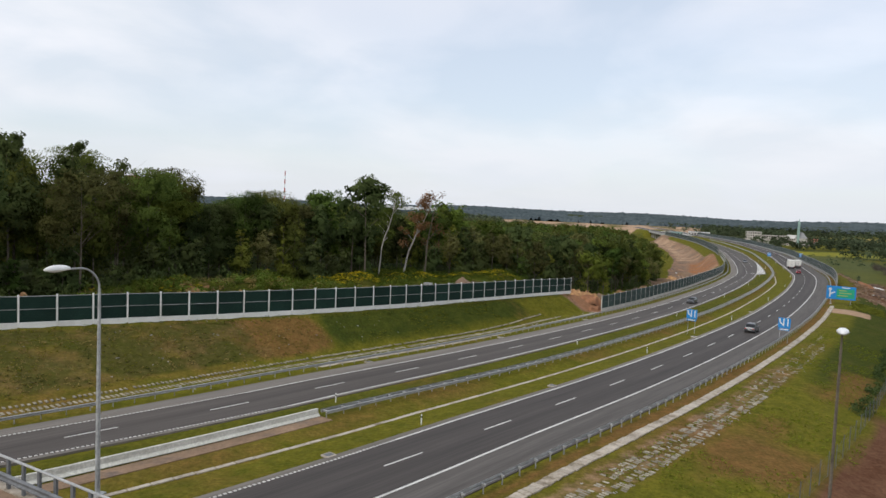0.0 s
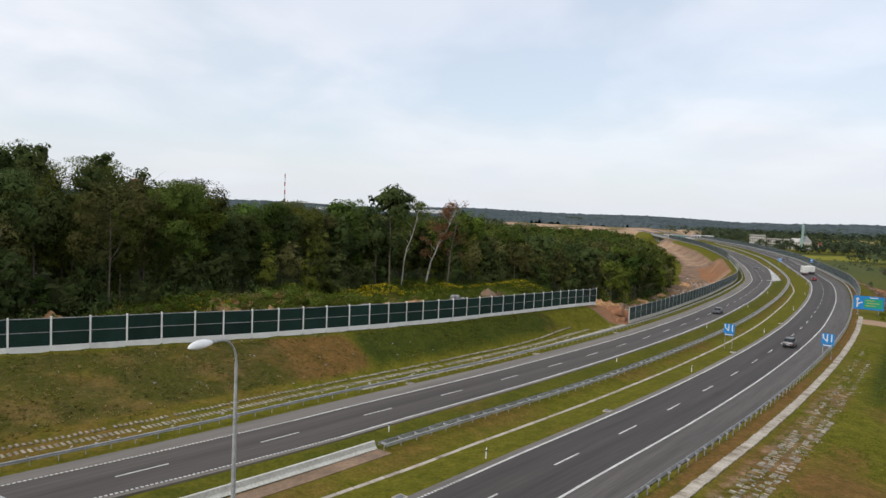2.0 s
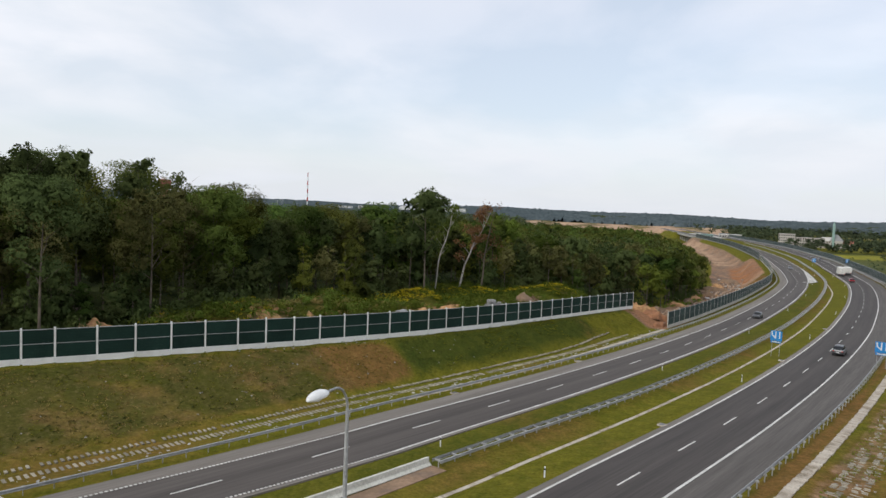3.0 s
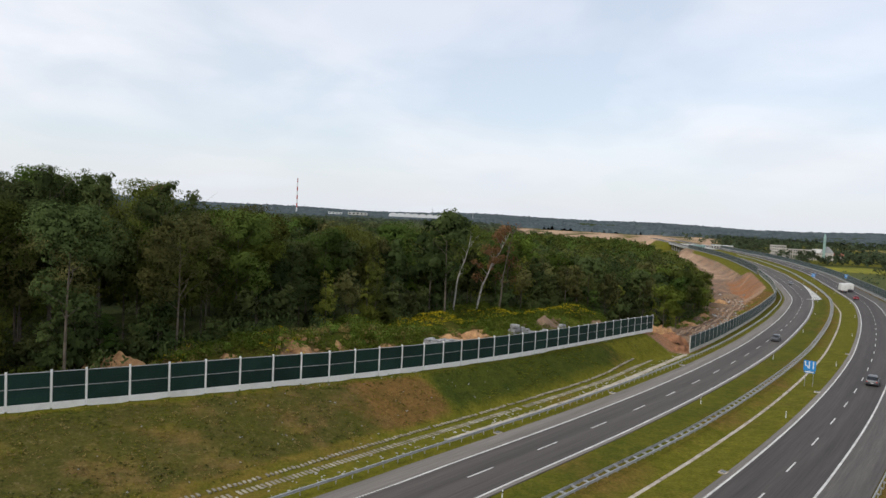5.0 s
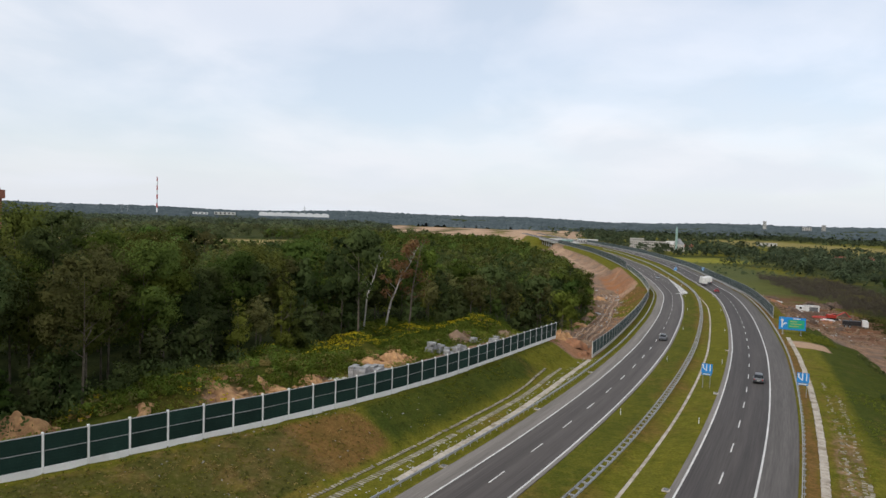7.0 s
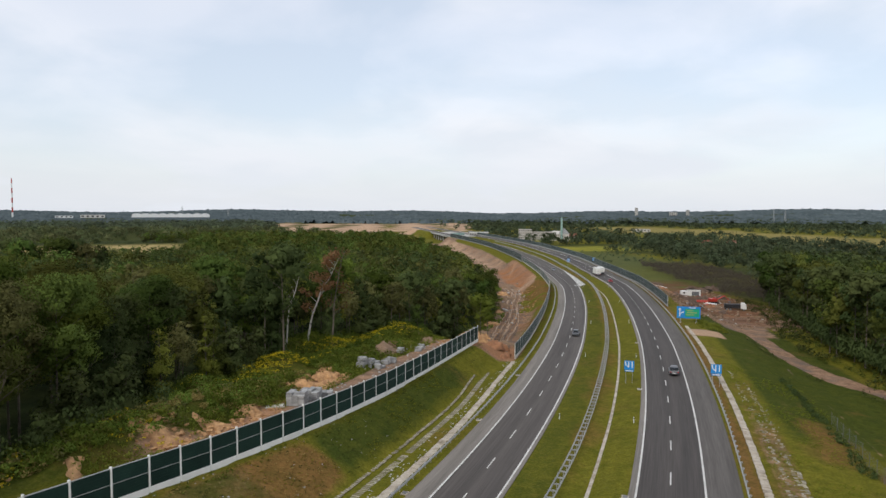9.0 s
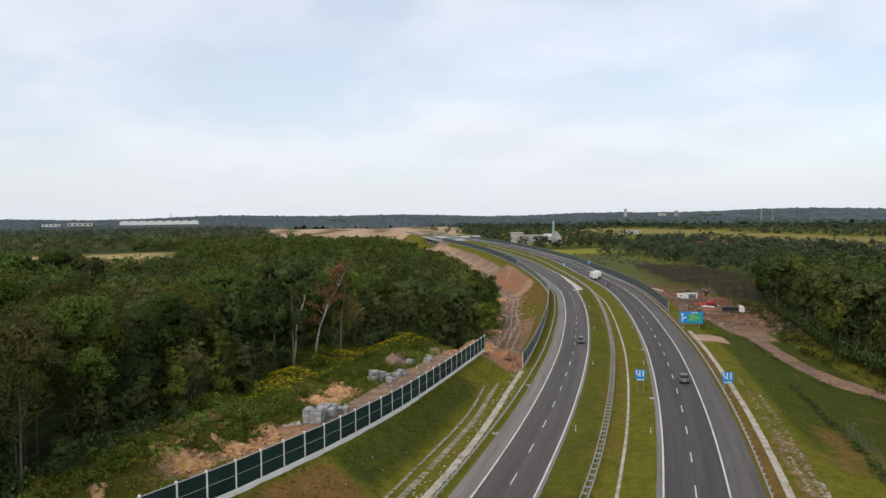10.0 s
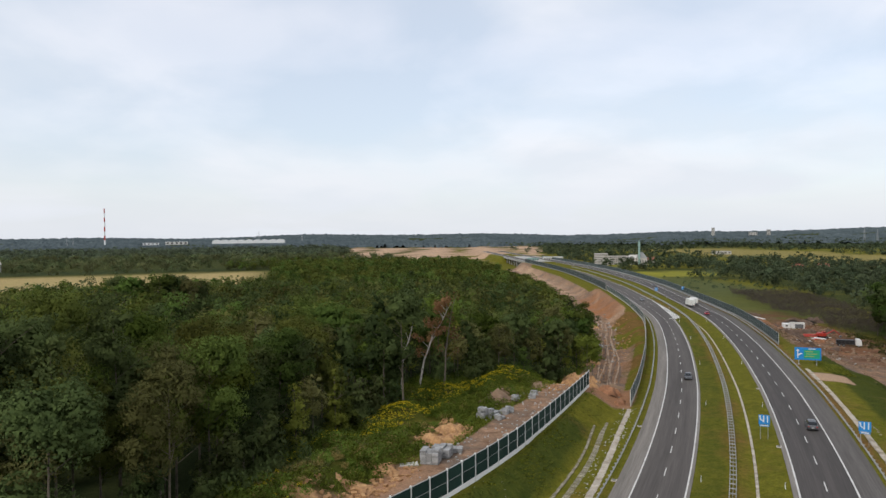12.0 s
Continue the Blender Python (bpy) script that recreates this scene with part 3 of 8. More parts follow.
    bare = mixed(span(mid, 0.35, 0.65), (0.175, 0.106, 0.068), (0.36, 0.228, 0.148))
    bare = mixed(span(noise_at(0.16, 4.0), 0.45, 0.62), bare, (0.165, 0.125, 0.098))
    bare = mixed(attr("pale"), bare, (0.44, 0.30, 0.195))
    red = mixed(span(mid, 0.35, 0.65), (0.36, 0.165, 0.075), (0.27, 0.115, 0.05))
    bare = mixed(attr("clay"), bare, red)
    bare = mixed(span(noise_at(1.4, 5.0, 0.7), 0.5, 0.7, 0.0, 0.4), bare, (0.15, 0.098, 0.066))
    col = mixed(span(sums(attr("soil"), mid, 0.75), 0.72, 0.98), grass, bare)
    stub = mixed(span(coarse, 0.35, 0.65), (0.36, 0.27, 0.125), (0.30, 0.24, 0.10))
    col = mixed(attr("field"), col, stub)
    col = mixed(attr("meadow"), col, mixed(span(sums(coarse, mid, 0.5), 0.55, 0.95), (0.100, 0.106, 0.036), (0.066, 0.080, 0.030)))
    col = mixed(attr("gold"), col, mixed(span(noise_at(0.05), 0.35, 0.65), (0.23, 0.215, 0.03), (0.16, 0.16, 0.03)))
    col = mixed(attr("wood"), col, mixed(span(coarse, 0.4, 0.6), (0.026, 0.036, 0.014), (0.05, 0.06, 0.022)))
    col = mixed(attr("humus"), col, mixed(span(mid, 0.35, 0.65), (0.098, 0.046, 0.026), (0.150, 0.078, 0.046)))
    sc = t.nodes.new("ShaderNodeVectorMath")
    sc.operation = "SCALE"
    t.links.new(col, sc.inputs[0])
    t.links.new(span(fine, 0.25, 0.75, 0.52, 1.48), sc.inputs["Scale"])
    t.links.new(sc.outputs[0], p.inputs["Base Color"])
    p.inputs["Roughness"].default_value, p.inputs["Specular IOR Level"].default_value = 0.95, 0.02
    b = t.nodes.new("ShaderNodeBump")
    b.inputs["Strength"].default_value, b.inputs["Distance"].default_value = 0.7, 0.12
    t.links.new(sums(mid, fine, 0.6), b.inputs["Height"])
    t.links.new(b.outputs[0], p.inputs["Normal"])
    return m


def bump2(x, a_, b_, soft):
    """One between a and b, fading over soft on either side."""
    return sm(x, a_ - soft, a_ + soft) * (1 - sm(x, b_ - soft, b_ + soft))


WOOD_S = [-150, -60, 0, 13, 21, 32, 40, 54, 61, 72, 80, 93, 118, 150, 185, 230, 320, 600, 900]
WOOD_D = [-55, -46, -42, -44, -49.5, -48.5, -47, -50, -56, -56, -48.5, -40, -29, -28, -30, -33, -38, -62, -80]


def cover(x, y, s, d):
    """What grows or lies where: soil, clay, dryness, stubble field, meadow, wood floor."""
    near = sm(s, -330, -250) * sm(s, 1500, 1300)
    wd = np.interp(s, WALL_S, WALL_D)
    wav = rolling(x, y, 6.0, 1.0, 0.4)
    we = np.interp(s, WOOD_S, WOOD_D)
    deep = np.interp(s, [-60, 0, 20, 60, 90], [6.5, 7.0, 9.5, 10.0, 8.5])
    behind = bump2(d, wd - deep, wd - 0.3, 0.8) * sm(s, 104, 96)
    sand = sum(np.exp(-((s - a_) / w_) ** 2 - ((d - b_) / v_) ** 2) for a_, b_, w_, v_ in ((5.5, -34, 4, 3), (14, -31, 4, 2.5), (21, -31, 4, 2.5), (38, -33.5, 5, 2.6), (44, -34, 4, 2.4), (70, -33, 5, 2.5), (-17, -43, 7, 4), (92, -27, 6, 4)))
    strip = 0.10 * bump2(d, we + 2, wd - deep, 3) * sm(s, 112, 96) + 0.22 * wav * bump2(d, we + 2, wd - deep, 3) + 0.75 * sand
    works = bump2(d, we + 2, -11.6, 2.0) * sm(s, 92, 104) * sm(s, 880, 840)
    grassy = bump2(d, -21.5 + 1.5 * wav, -11, 1.5) * (bump2(s, 193, 284, 9) + 0.3 * bump2(s, 424, 780, 10)) + bump2(d, -16.5, -10, 1.5) * bump2(s, 424, 780, 10) + 0.5 * bump2(d, -17, -11, 1.5) * bump2(s, 120, 195, 12) + bump2(d, -13.5, -10, 0.8) * sm(s, 100, 110) * sm(s, 300, 285)
    grassy = grassy + bump2(d, -90, -36, 2) * sm(s, 330, 350)
    bank = 0.18 * bump2(d, wd + 1, -13, 2.5) * sm(s, 30, -10) + 0.05 * bump2(d, wd + 2, -15, 2.0) * bump2(s, 2, 16, 4)
    gap = bump2(d, -21, -9.8, 1.2) * bump2(s, 88, 108, 3)
    mid = np.interp(s, [20, 77, 88, 93, 103, 120, 149, 182, 192, 240], [68, 64, 60.6, 57.6, 54.2, 52.0, 52.2, 56.0, 58, 64])
    track = bump2(d, mid - 2.7, mid + 2.9, 0.8) * sm(s, 260, 235) * sm(s, 0, 20)
    yard = bump2(d, 36, 78, 5) * bump2(s, 172, 300, 12) * (0.62 + 0.3 * wav) + bump2(d, 44, 70, 4) * bump2(s, 295, 352, 10) * (0.55 + 0.3 * wav) + bump2(d + 0.4 * wav, 30.8, 39.5, 0.8) * bump2(s + wav, 123, 133, 2) + bump2(d, 44, 60, 3) * bump2(s, 150, 178, 8) * 0.7
    right_patch = np.exp(-((s - 51) / 9) ** 2 - ((d - 41.5) / 3.4) ** 2)
    foot = bump2(d, 32.0, 36.0, 0.8) * sm(s, 90, 40)
    soil = np.maximum.reduce([behind, strip, works - 0.9 * grassy, bank, gap, track, yard, 0.42 * foot, 0.14 * right_patch, 0.25 * bump2(d, -13.5, -9, 1.0), bump2(d, 47.5 + 0.5 * wav, 48.2 + 0.5 * wav, 0.5) * 0.5 * bump2(s, 30, 150, 10)]) * near
    streak = np.exp(-(((d + 18.5) - (s - 376) * 0.19) / 1.0) ** 2) * bump2(s, 350, 402, 4)
    clay = np.clip(bump2(d, -26, -9.5, 1.5) * bump2(s + 5 * wav, 306, 418, 7) * (0.55 + 0.35 * wav) + gap * 0.55 + 0.5 * sand + bump2(d, 36, 78, 5) * bump2(s, 200, 300, 8) * np.clip(0.25 + 0.8 * wav, 0, 0.8) + 0.35 * np.clip(wav, 0, 1) * bump2(d, -34, -12, 3) * bump2(s, 96, 300, 6), 0, 1) * near
    pale_works = np.maximum.reduce([0.55 * bump2(s + 4 * wav, 286, 312, 5) * bump2(d, -25, -9.5, 2), 0.8 * streak, np.clip(0.35 + 0.6 * wav, 0, 1) * bump2(d, -33, -16, 2) * bump2(s + 8 * wav, 440, 850, 12), 0.5 * np.clip(sand, 0, 1), 0.8 * bump2(d + 0.4 * wav, 30.8, 39.5, 0.8) * bump2(s + wav, 123, 133, 2)]) * near
    az, far_r = np.degrees(np.arctan2(x + 38, y - 18)), np.hypot(x + 38, y - 18)
    mott = rolling(x, y, 45.0, 1.0, 0.9)
    far_sand = bump2(az + 0.6 * mott, 5.6, 22.5, 0.9) * bump2(far_r + 160 * mott, 1190, 2500 + 30 * np.clip(az - 15, 0, 10), 150)
    far_sand = np.clip(far_sand, 0, 1) * np.clip(0.95 + 0.8 * rolling(x, y, 30.0, 1.0, 2.2), 0, 1)
    soil = np.maximum(soil, 0.95 * far_sand)
    dry = -0.05 + 0.85 * bump2(d, wd + 1.5, -15.0, 1.4) * bump2(s + 1.5 * wav, 2.5, 12.5, 1.8) - 0.25 * bump2(d, wd + 1, -13, 2) * bump2(s, 15, 62, 3) + 0.2 * bump2(d, wd + 1, -9, 2) * sm(s, 8, -15) + 0.22 * bump2(d, 8, 12, 1.2) + 0.04 * bump2(d, -15.5, -10, 1.5) * sm(s, 100, 80)
    dry = dry + 0.34 * bump2(d, 37.5, 45, 2) * sm(s, 60, 20) * (0.8 + 1.4 * wav) + 0.75 * right_patch - 0.3 * bump2(d, 37, 49, 2) * sm(s, 35, 65) + 0.3 * foot + 0.6 * bump2(d, 29.2, 31, 0.5) + 0.6 * bump2(d, -22, -10, 2) * bump2(s, 130, 290, 10) * (0.7 + wav) + 0.1 * bump2(d, wd - 30, wd - 8, 3) * sm(s, 100, 70) + 0.14 * wav
    field = bump2(x, -520, -50, 30) * bump2(y, 655, 940, 40) + 0.45 * bump2(d + 22 * rolling(x, y, 60.0, 1.0, 1.7), 432, 715, 12) * bump2(s, 560, 1800, 40)
    meadow = bump2(d, 50, 125, 8) * bump2(s, 455, 640, 25) + bump2(d, 45, 110, 8) * bump2(s, 310, 455, 20) * 0.75 + bump2(d, 110, 190, 12) * bump2(s, 860, 965, 15)
    gold = bump2(d, 60, 185, 8) * bump2(s + 10 * wav, 645, 745, 12) + bump2(d, 110, 190, 10) * bump2(s, 870, 960, 12)
    meadow = np.maximum(meadow, gold)
    belt = np.maximum.reduce([bump2(d, 100, 420, 6) * bump2(s, 605, 800, 8), bump2(d, 152, 420, 6) * bump2(s, 450, 605, 8), bump2(d, 130, 420, 6) * bump2(s, 300, 450, 8), bump2(d, 85, 420, 6) * bump2(s, 30, 300, 8)])
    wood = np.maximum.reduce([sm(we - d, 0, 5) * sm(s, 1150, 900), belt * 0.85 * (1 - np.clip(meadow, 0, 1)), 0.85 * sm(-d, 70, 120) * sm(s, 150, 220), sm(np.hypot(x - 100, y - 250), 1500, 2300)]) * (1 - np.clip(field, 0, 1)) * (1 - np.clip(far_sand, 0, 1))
    deep = 0.95 * bump2(d, 37, 60, 2) * sm(s, 30, 62) + 0.8 * bump2(d, wd + 1, -15, 2) * bump2(s, 14.5, 66, 1.6) + 0.1 * bump2(d, wd + 1, -15, 2) * sm(s, 0, -20) + 0.35 * bump2(d, 4, 8.6, 0.6) + 0.15 * bump2(d, 12.4, 17, 0.6) + 0.55 * bump2(d, we, wd - 9, 2) * sm(s, 104, 98)
    rough = 0.62 * bump2(d, wd + 0.5, -14.5, 1.2) * sm(s, 9, 1) + 0.3 * bump2(d, wd + 0.5, -14.5, 1.2) * bump2(s, 9, 90, 3) + 0.35 * bump2(d, 37, 49, 2) + 0.4 * bump2(d, 29, 36, 1) + 0.3 * bump2(d, 7.5, 12, 1)
    humus = sm(d + 0.5 * wav, 44.6, 45.4) * sm(d, 66, 62) * bump2(s, -70, 36, 4)
    humus = np.maximum(humus, 0.9 * bump2(d, 37, 82, 4) * bump2(s, 178, 352, 10) * np.clip(0.75 + 0.6 * rolling(x, y, 4.0, 1.0, 1.3), 0, 1))
    return dict(humus=humus * near, rough=rough * near, deep=deep * near, gold=np.clip(gold, 0, 1), pale=np.clip(np.maximum(far_sand, pale_works), 0, 1), soil=soil, clay=clay, dry=dry, field=np.clip(field, 0, 1), meadow=np.clip(meadow, 0, 1), wood=np.clip(wood, 0, 1))


def build_ground():
    ss = np.unique(np.round(np.r_[np.arange(-330, -80, 12), np.arange(-80, 260, 1.6), np.arange(260, 500, 4), np.arange(500, 1500, 20), 1500], 2))
    dd = np.unique(np.round(np.r_[np.linspace(-430, -120, 14), np.arange(-120, -60, 4), np.arange(-60, -9, 0.9), [-9, -7, -3, 1, 4.2], np.arange(5, 18, 0.8), [21, 25, 29, 30],
                                  np.arange(31, 62, 0.9), np.arange(62, 120, 4), np.linspace(120, 430, 14)], 2))
    S, D = np.meshgrid(ss, dd, indexing="ij")
    xy = along(S, D)
    w = sm(np.abs(D), 430, 300) * sm(S, -330, -250) * sm(S, 1500, 1300)
    z = land_z(S, D) * w + outer_z(xy[..., 0], xy[..., 1]) * (1 - w)
    # under the roadways the ground lies well below them
    for lo, hi in ((-6.1, 4.2), (17.1, 28.7)):
        z = np.where((D > lo) & (D < hi), z - 0.25, z)
    z = np.where((D > 4) & (D < 45) & (S > 262), z - 0.25 * sm(S, 262, 300), z)
    v1 = np.concatenate([xy, z[..., None]], -1).reshape(-1, 3)
    f1 = grid_faces(len(ss), len(dd))
    rr = np.r_[np.geomspace(60, 4800, 90)]
    aa = np.linspace(0, 2 * np.pi, 361)
    R, A = np.meshgrid(rr, aa, indexing="ij")
    x, y = 100 + R * np.sin(A), 250 + R * np.cos(A)
    s2, d2 = station(np.stack([x.ravel(), y.ravel()], -1))
    inside = (sm(np.abs(d2), 440, 410) * sm(s2, -345, -310) * sm(s2, 1515, 1480)).reshape(x.shape)
    z2 = outer_z(x, y) - 14 * (inside > 0.5)
    v2 = np.stack([x, y, z2], -1).reshape(-1, 3)
    f2 = grid_faces(len(rr), len(aa), len(v1))[:, ::-1]
    c1 = cover(xy[..., 0].ravel(), xy[..., 1].ravel(), S.ravel(), D.ravel())
    c2 = cover(x.ravel(), y.ravel(), s2, d2)
    at_all = {k: np.r_[c1[k], c2[k]] for k in c1}
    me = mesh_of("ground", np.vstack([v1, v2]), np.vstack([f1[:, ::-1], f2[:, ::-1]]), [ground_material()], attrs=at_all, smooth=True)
    return tagged(new("ground", me), "rough grass, bare sandy soil, meadows and wooded land", "ground", kind="structure")


build_ground()

# ---- carriageways ----
FAR = 1450


def extra(s):
    """The width of the added lane beyond the hatched nose."""
    return np.interp(s, [250, 254, 330, 420, 900], [0.0, 3.5, 3.6, 3.6, 3.6])


def ribbon(s0, s1, d0, d1, lift, mat, name, step=4.0, cols=4, add0=None, add1=None, zfun=None):
    ss = np.unique(np.r_[np.arange(s0, min(s1, 500), step), np.arange(500, s1, 15), s1]) if s1 > 500 else np.linspace(s0, s1, max(2, int((s1 - s0) / step) + 1))
    lo = d0 + (add0(ss) if add0 else 0 * ss)
    hi = d1 + (add1(ss) if add1 else 0 * ss)
    q = np.linspace(0, 1, cols)
    D = lo[:, None] * (1 - q) + hi[:, None] * q
    S = np.repeat(ss[:, None], cols, 1)
    xy = along(S, D)
    z = (zfun or road_z)(S, D) + lift
    # edges turned down into the ground give the layer its thickness
    v = np.concatenate([xy, z[..., None]], -1)
    skirt0, skirt1 = v[:, :1].copy(), v[:, -1:].copy()
    skirt0[..., 2] -= 0.3
    skirt1[..., 2] -= 0.3
    v = np.concatenate([skirt0, v, skirt1], 1)
    uv = np.concatenate([np.stack([S[:, :1], D[:, :1]], -1), np.stack([S, D], -1), np.stack([S[:, -1:], D[:, -1:]], -1)], 1)
    return mesh_of(name, v.reshape(-1, 3), grid_faces(len(ss), cols + 2)[:, ::-1], [mat], uv=uv.reshape(-1, 2))


def drawn(k):
    """How the carriageway that leads towards the camera draws in beside the overpass."""
    return lambda s: k * np.minimum(0.0, np.asarray(s, float) + 8) * (np.asarray(s, float) > -60) - 52 * k * (np.asarray(s, float) <= -60)


IN_L, IN_M, IN_R = drawn(0.03), drawn(0.045), drawn(0.055)


def right_edge(s):
    return extra(s) + IN_R(s)


BEHIND = -240
roads = {}
for key, lab, d in (("towards", "dark asphalt carriageway with pale hard shoulder, white lines", 0.0), ("away", "dark asphalt carriageway beyond the grassed median, white lines", 21.35)):
    roads[key] = tagged(new("road"), lab, "road", kind="structure")
part("lanes", ribbon(BEHIND, FAR, -3.55, 3.55, 0.02, ASPHALT, "lanes", add0=IN_L, add1=right_edge), None, roads["towards"], "dark asphalt")
part("hard_shoulder", ribbon(BEHIND, FAR, -6.3, -3.55, 0.016, SHOULDER, "hard_shoulder", add1=IN_L), None, roads["towards"], "pale worn asphalt")
part("margin", ribbon(BEHIND, FAR, 3.55, 4.1, 0.016, SHOULDER, "margin", add0=right_edge, add1=right_edge), None, roads["towards"], "pale worn asphalt")
part("lanes", ribbon(BEHIND, FAR, 17.75, 25.0, 0.02, ASPHALT_DARK, "lanes", add0=shift, add1=shift), None, roads["away"], "dark asphalt")
part("hard_shoulder", ribbon(BEHIND, FAR, 25.0, 28.8, 0.016, SHOULDER_DARK, "hard_shoulder", add0=shift, add1=shift), None, roads["away"], "pale worn asphalt")
part("margin", ribbon(BEHIND, FAR, 17.0, 17.75, 0.016, SHOULDER, "margin", add0=shift, add1=shift), None, roads["away"], "pale worn asphalt")
for key, d, add in (("towards", -3.55, None), ("towards", 3.55, extra), ("away", 17.8, shift), ("away", 25.0, shift)):
    part("edge_line", ribbon(-8 if d < 20 else -30, FAR, d - 0.11, d + 0.11, 0.028, PAINT, "edge_line", cols=2, add0=add, add1=add), None, roads[key], "white painted line")


def rumble_line(d, s0, s1, key, inward=None):
    """A profiled edge line of short white blocks."""
    parts = []
    for s in np.arange(s0, s1, 0.34):
        x, y = along(s, d + (float(inward(s)) if inward else 0.0))
        parts.append(box_arrays((float(x), float(y), float(road_z(s, d)) + 0.021), (0.2, 0.2, 0.012), heading(s)))
    v, f = join_arrays(parts)
    return tagged(part("profiled_edge_line", mesh_of("profiled_edge_line", v, f, [PAINT]), None, roads[key], "white blocks of a profiled line"), kind="stuff")


rumble_line(-3.55, -70, -8, "towards", IN_L)
rumble_line(3.55, -70, -8, "towards", IN_R)
rumble_line(17.8, -70, -8, "away")
rumble_line(25.0, -70, -30, "away")


def dash_mesh():
    v, f = box_arrays((0, 0, 0), (0.15, 4.0, 0.012))
    return mesh_of("lane_mark", v, f, [PAINT])


DASH = dash_mesh()
for key, d0, ph, gap in (("towards", 0.0, 0.0, 12.0), ("away", 21.35, 0.9, 11.76)):
    far_parts = []
    for k in range(-6, 100):
        s = gap * k + ph
        d = d0 + (float(shift(s)) if d0 else float(IN_M(s)))
        if s > 430:
            x, y = along(s, d)
            far_parts.append(box_arrays((float(x), float(y), float(road_z(s, d)) + 0.022), (0.18, 4.0, 0.012), heading(s)))
            continue
        x, y = along(s, d)
        part("lane_mark", DASH, None, roads[key], m=pose(float(x), float(y), float(road_z(s, d)) + 0.022, math.degrees(math.atan2(road_z(s + 1, d) - road_z(s, d), 1)), 0, heading(s)))
    v, f = join_arrays(far_parts)
    tagged(part("far_lane_marks", mesh_of("far_lane_marks", v, f, [PAINT]), None, roads[key], "white painted dashes"), kind="stuff")
# extra lane's dashes and the hatched nose
for k in range(9):
    s = 300 + 12 * k
    x, y = along(s, 3.4)
    part("lane_mark", DASH, None, roads["towards"], m=pose(float(x), float(y), float(road_z(s, 3.4)) + 0.022, 0, 0, heading(s)))


def hatch():
    """White chevron strips that fill the wedge where the added lane ends."""
    parts = []
    for k in range(48):
        s = 250.5 + k * 1.7
        width = 3.4 * (1 - k / 50)
        d1 = 3.55 + float(extra(s + 1.5))
        a_, b_ = along(s, d1 - width), along(s + 0.6, d1)
        c_, e_ = along(s + 1.25, d1 - width), along(s + 1.85, d1)
        z = float(road_z(s, d1)) + 0.03
        v = np.array([(*a_, z), (*b_, z), (*e_, z), (*c_, z)])
        parts.append((np.vstack([v, v - [0, 0, 0.02]]), np.array([(0, 1, 2, 3), (4, 7, 6, 5), (0, 4, 5, 1), (1, 5, 6, 2), (2, 6, 7, 3), (3, 7, 4, 0)])))
    return parts


for v, f in hatch():
    part("hatch_strip", mesh_of("hatch_strip", v, f, [PAINT]), None, roads["towards"])


# ---- drains, channels and stone rows ----
def channel(name, label, d, width, s0, s1, length, mat, gap=0.03, lift=0.02, wander=0.0, base=None, skip=0.0, thick=0.12, seed=1):
    """A row of precast slabs, each a piece of its own."""
    rnd = random.Random(seed)
    top = tagged(new(name), label, "drain channel", kind="structure")
    bm = bevelled((width, length - gap, thick), 0.015)
    me = mesh_from(bm, "slab", mat)
    n = 0
    s = s0
    rest = []
    while s < s1:
        if rnd.random() >= skip:
            dd = d + (base(s) if base else 0.0) + rnd.uniform(-wander, wander)
            x, y = along(s, dd)
            z = float(land_z(s, dd)) + lift - thick + rnd.uniform(-0.02, 0.02)
            p_ = pose(float(x), float(y), z, math.degrees(math.atan2(float(land_z(s + 1, dd) - land_z(s - 1, dd)), 2)), 0, heading(s) + rnd.uniform(-1.5, 1.5) * (wander > 0))
            if n < 290:
                part("slab", me, None, top, m=p_)
                n += 1
            else:
                v, f = box_arrays((0, 0, 0), (width, length - gap, thick))
                rest.append((np.array([p_ @ Vector(q) for q in v]), f))
        s += length
    if rest:
        v, f = join_arrays(rest)
        tagged(part("far_slabs", mesh_of("far_slabs", v, f, [mat]), None, top), kind="stuff")
    return top



channel("median_gutter", "pale concrete gutter slabs in the grassed median", 12.5, 0.42, -45, 250, 1.5, DULL, base=lambda s: 0.2 * math.sin(s / 37.0) - 2.0 * float(sm(s, 205, 252)) + 0.03 * min(0.0, s + 8), lift=0.06)
channel("verge_channel", "pale broken concrete channel slabs beside the verge", 31.35, 0.9, -35, 138, 0.5, DULL, gap=0.05, wander=0.06, lift=0.13, seed=3)
FOOT = lambda s: -1.5 * float(sm(s, 45, 80))  # noqa: E731
channel("stone_row", "row of pale paving slabs set in grass at the bank's foot", -11.8, 0.9, -60, 76, 0.5, COBBLE, gap=0.24, wander=0.03, lift=0.045, skip=0.015, seed=4, base=FOOT)
channel("stone_row", "row of pale paving slabs set in grass at the bank's foot", -13.55, 0.78, -60, 70, 0.5, COBBLE, gap=0.26, wander=0.05, lift=0.045, skip=0.05, seed=5, base=FOOT)
channel("verge_channel", "pale stone channel between the bank and the guardrail", -8.75, 1.05, 6, 88, 0.8, DULL, gap=0.07, wander=0.07, lift=0.06, seed=6, base=lambda s: -1.2 * float(sm(s, 30, 80)))
for k, (d, s1) in enumerate(((33.55, 26), (34.1, 24), (35.0, 36), (35.55, 32))):
    channel("stone_row", "row of small pale cobbles set in the grass slope", d, 0.46, -22, s1, 0.34, COBBLE, gap=0.13, wander=0.09, skip=0.36, lift=0.035, seed=7 + k)
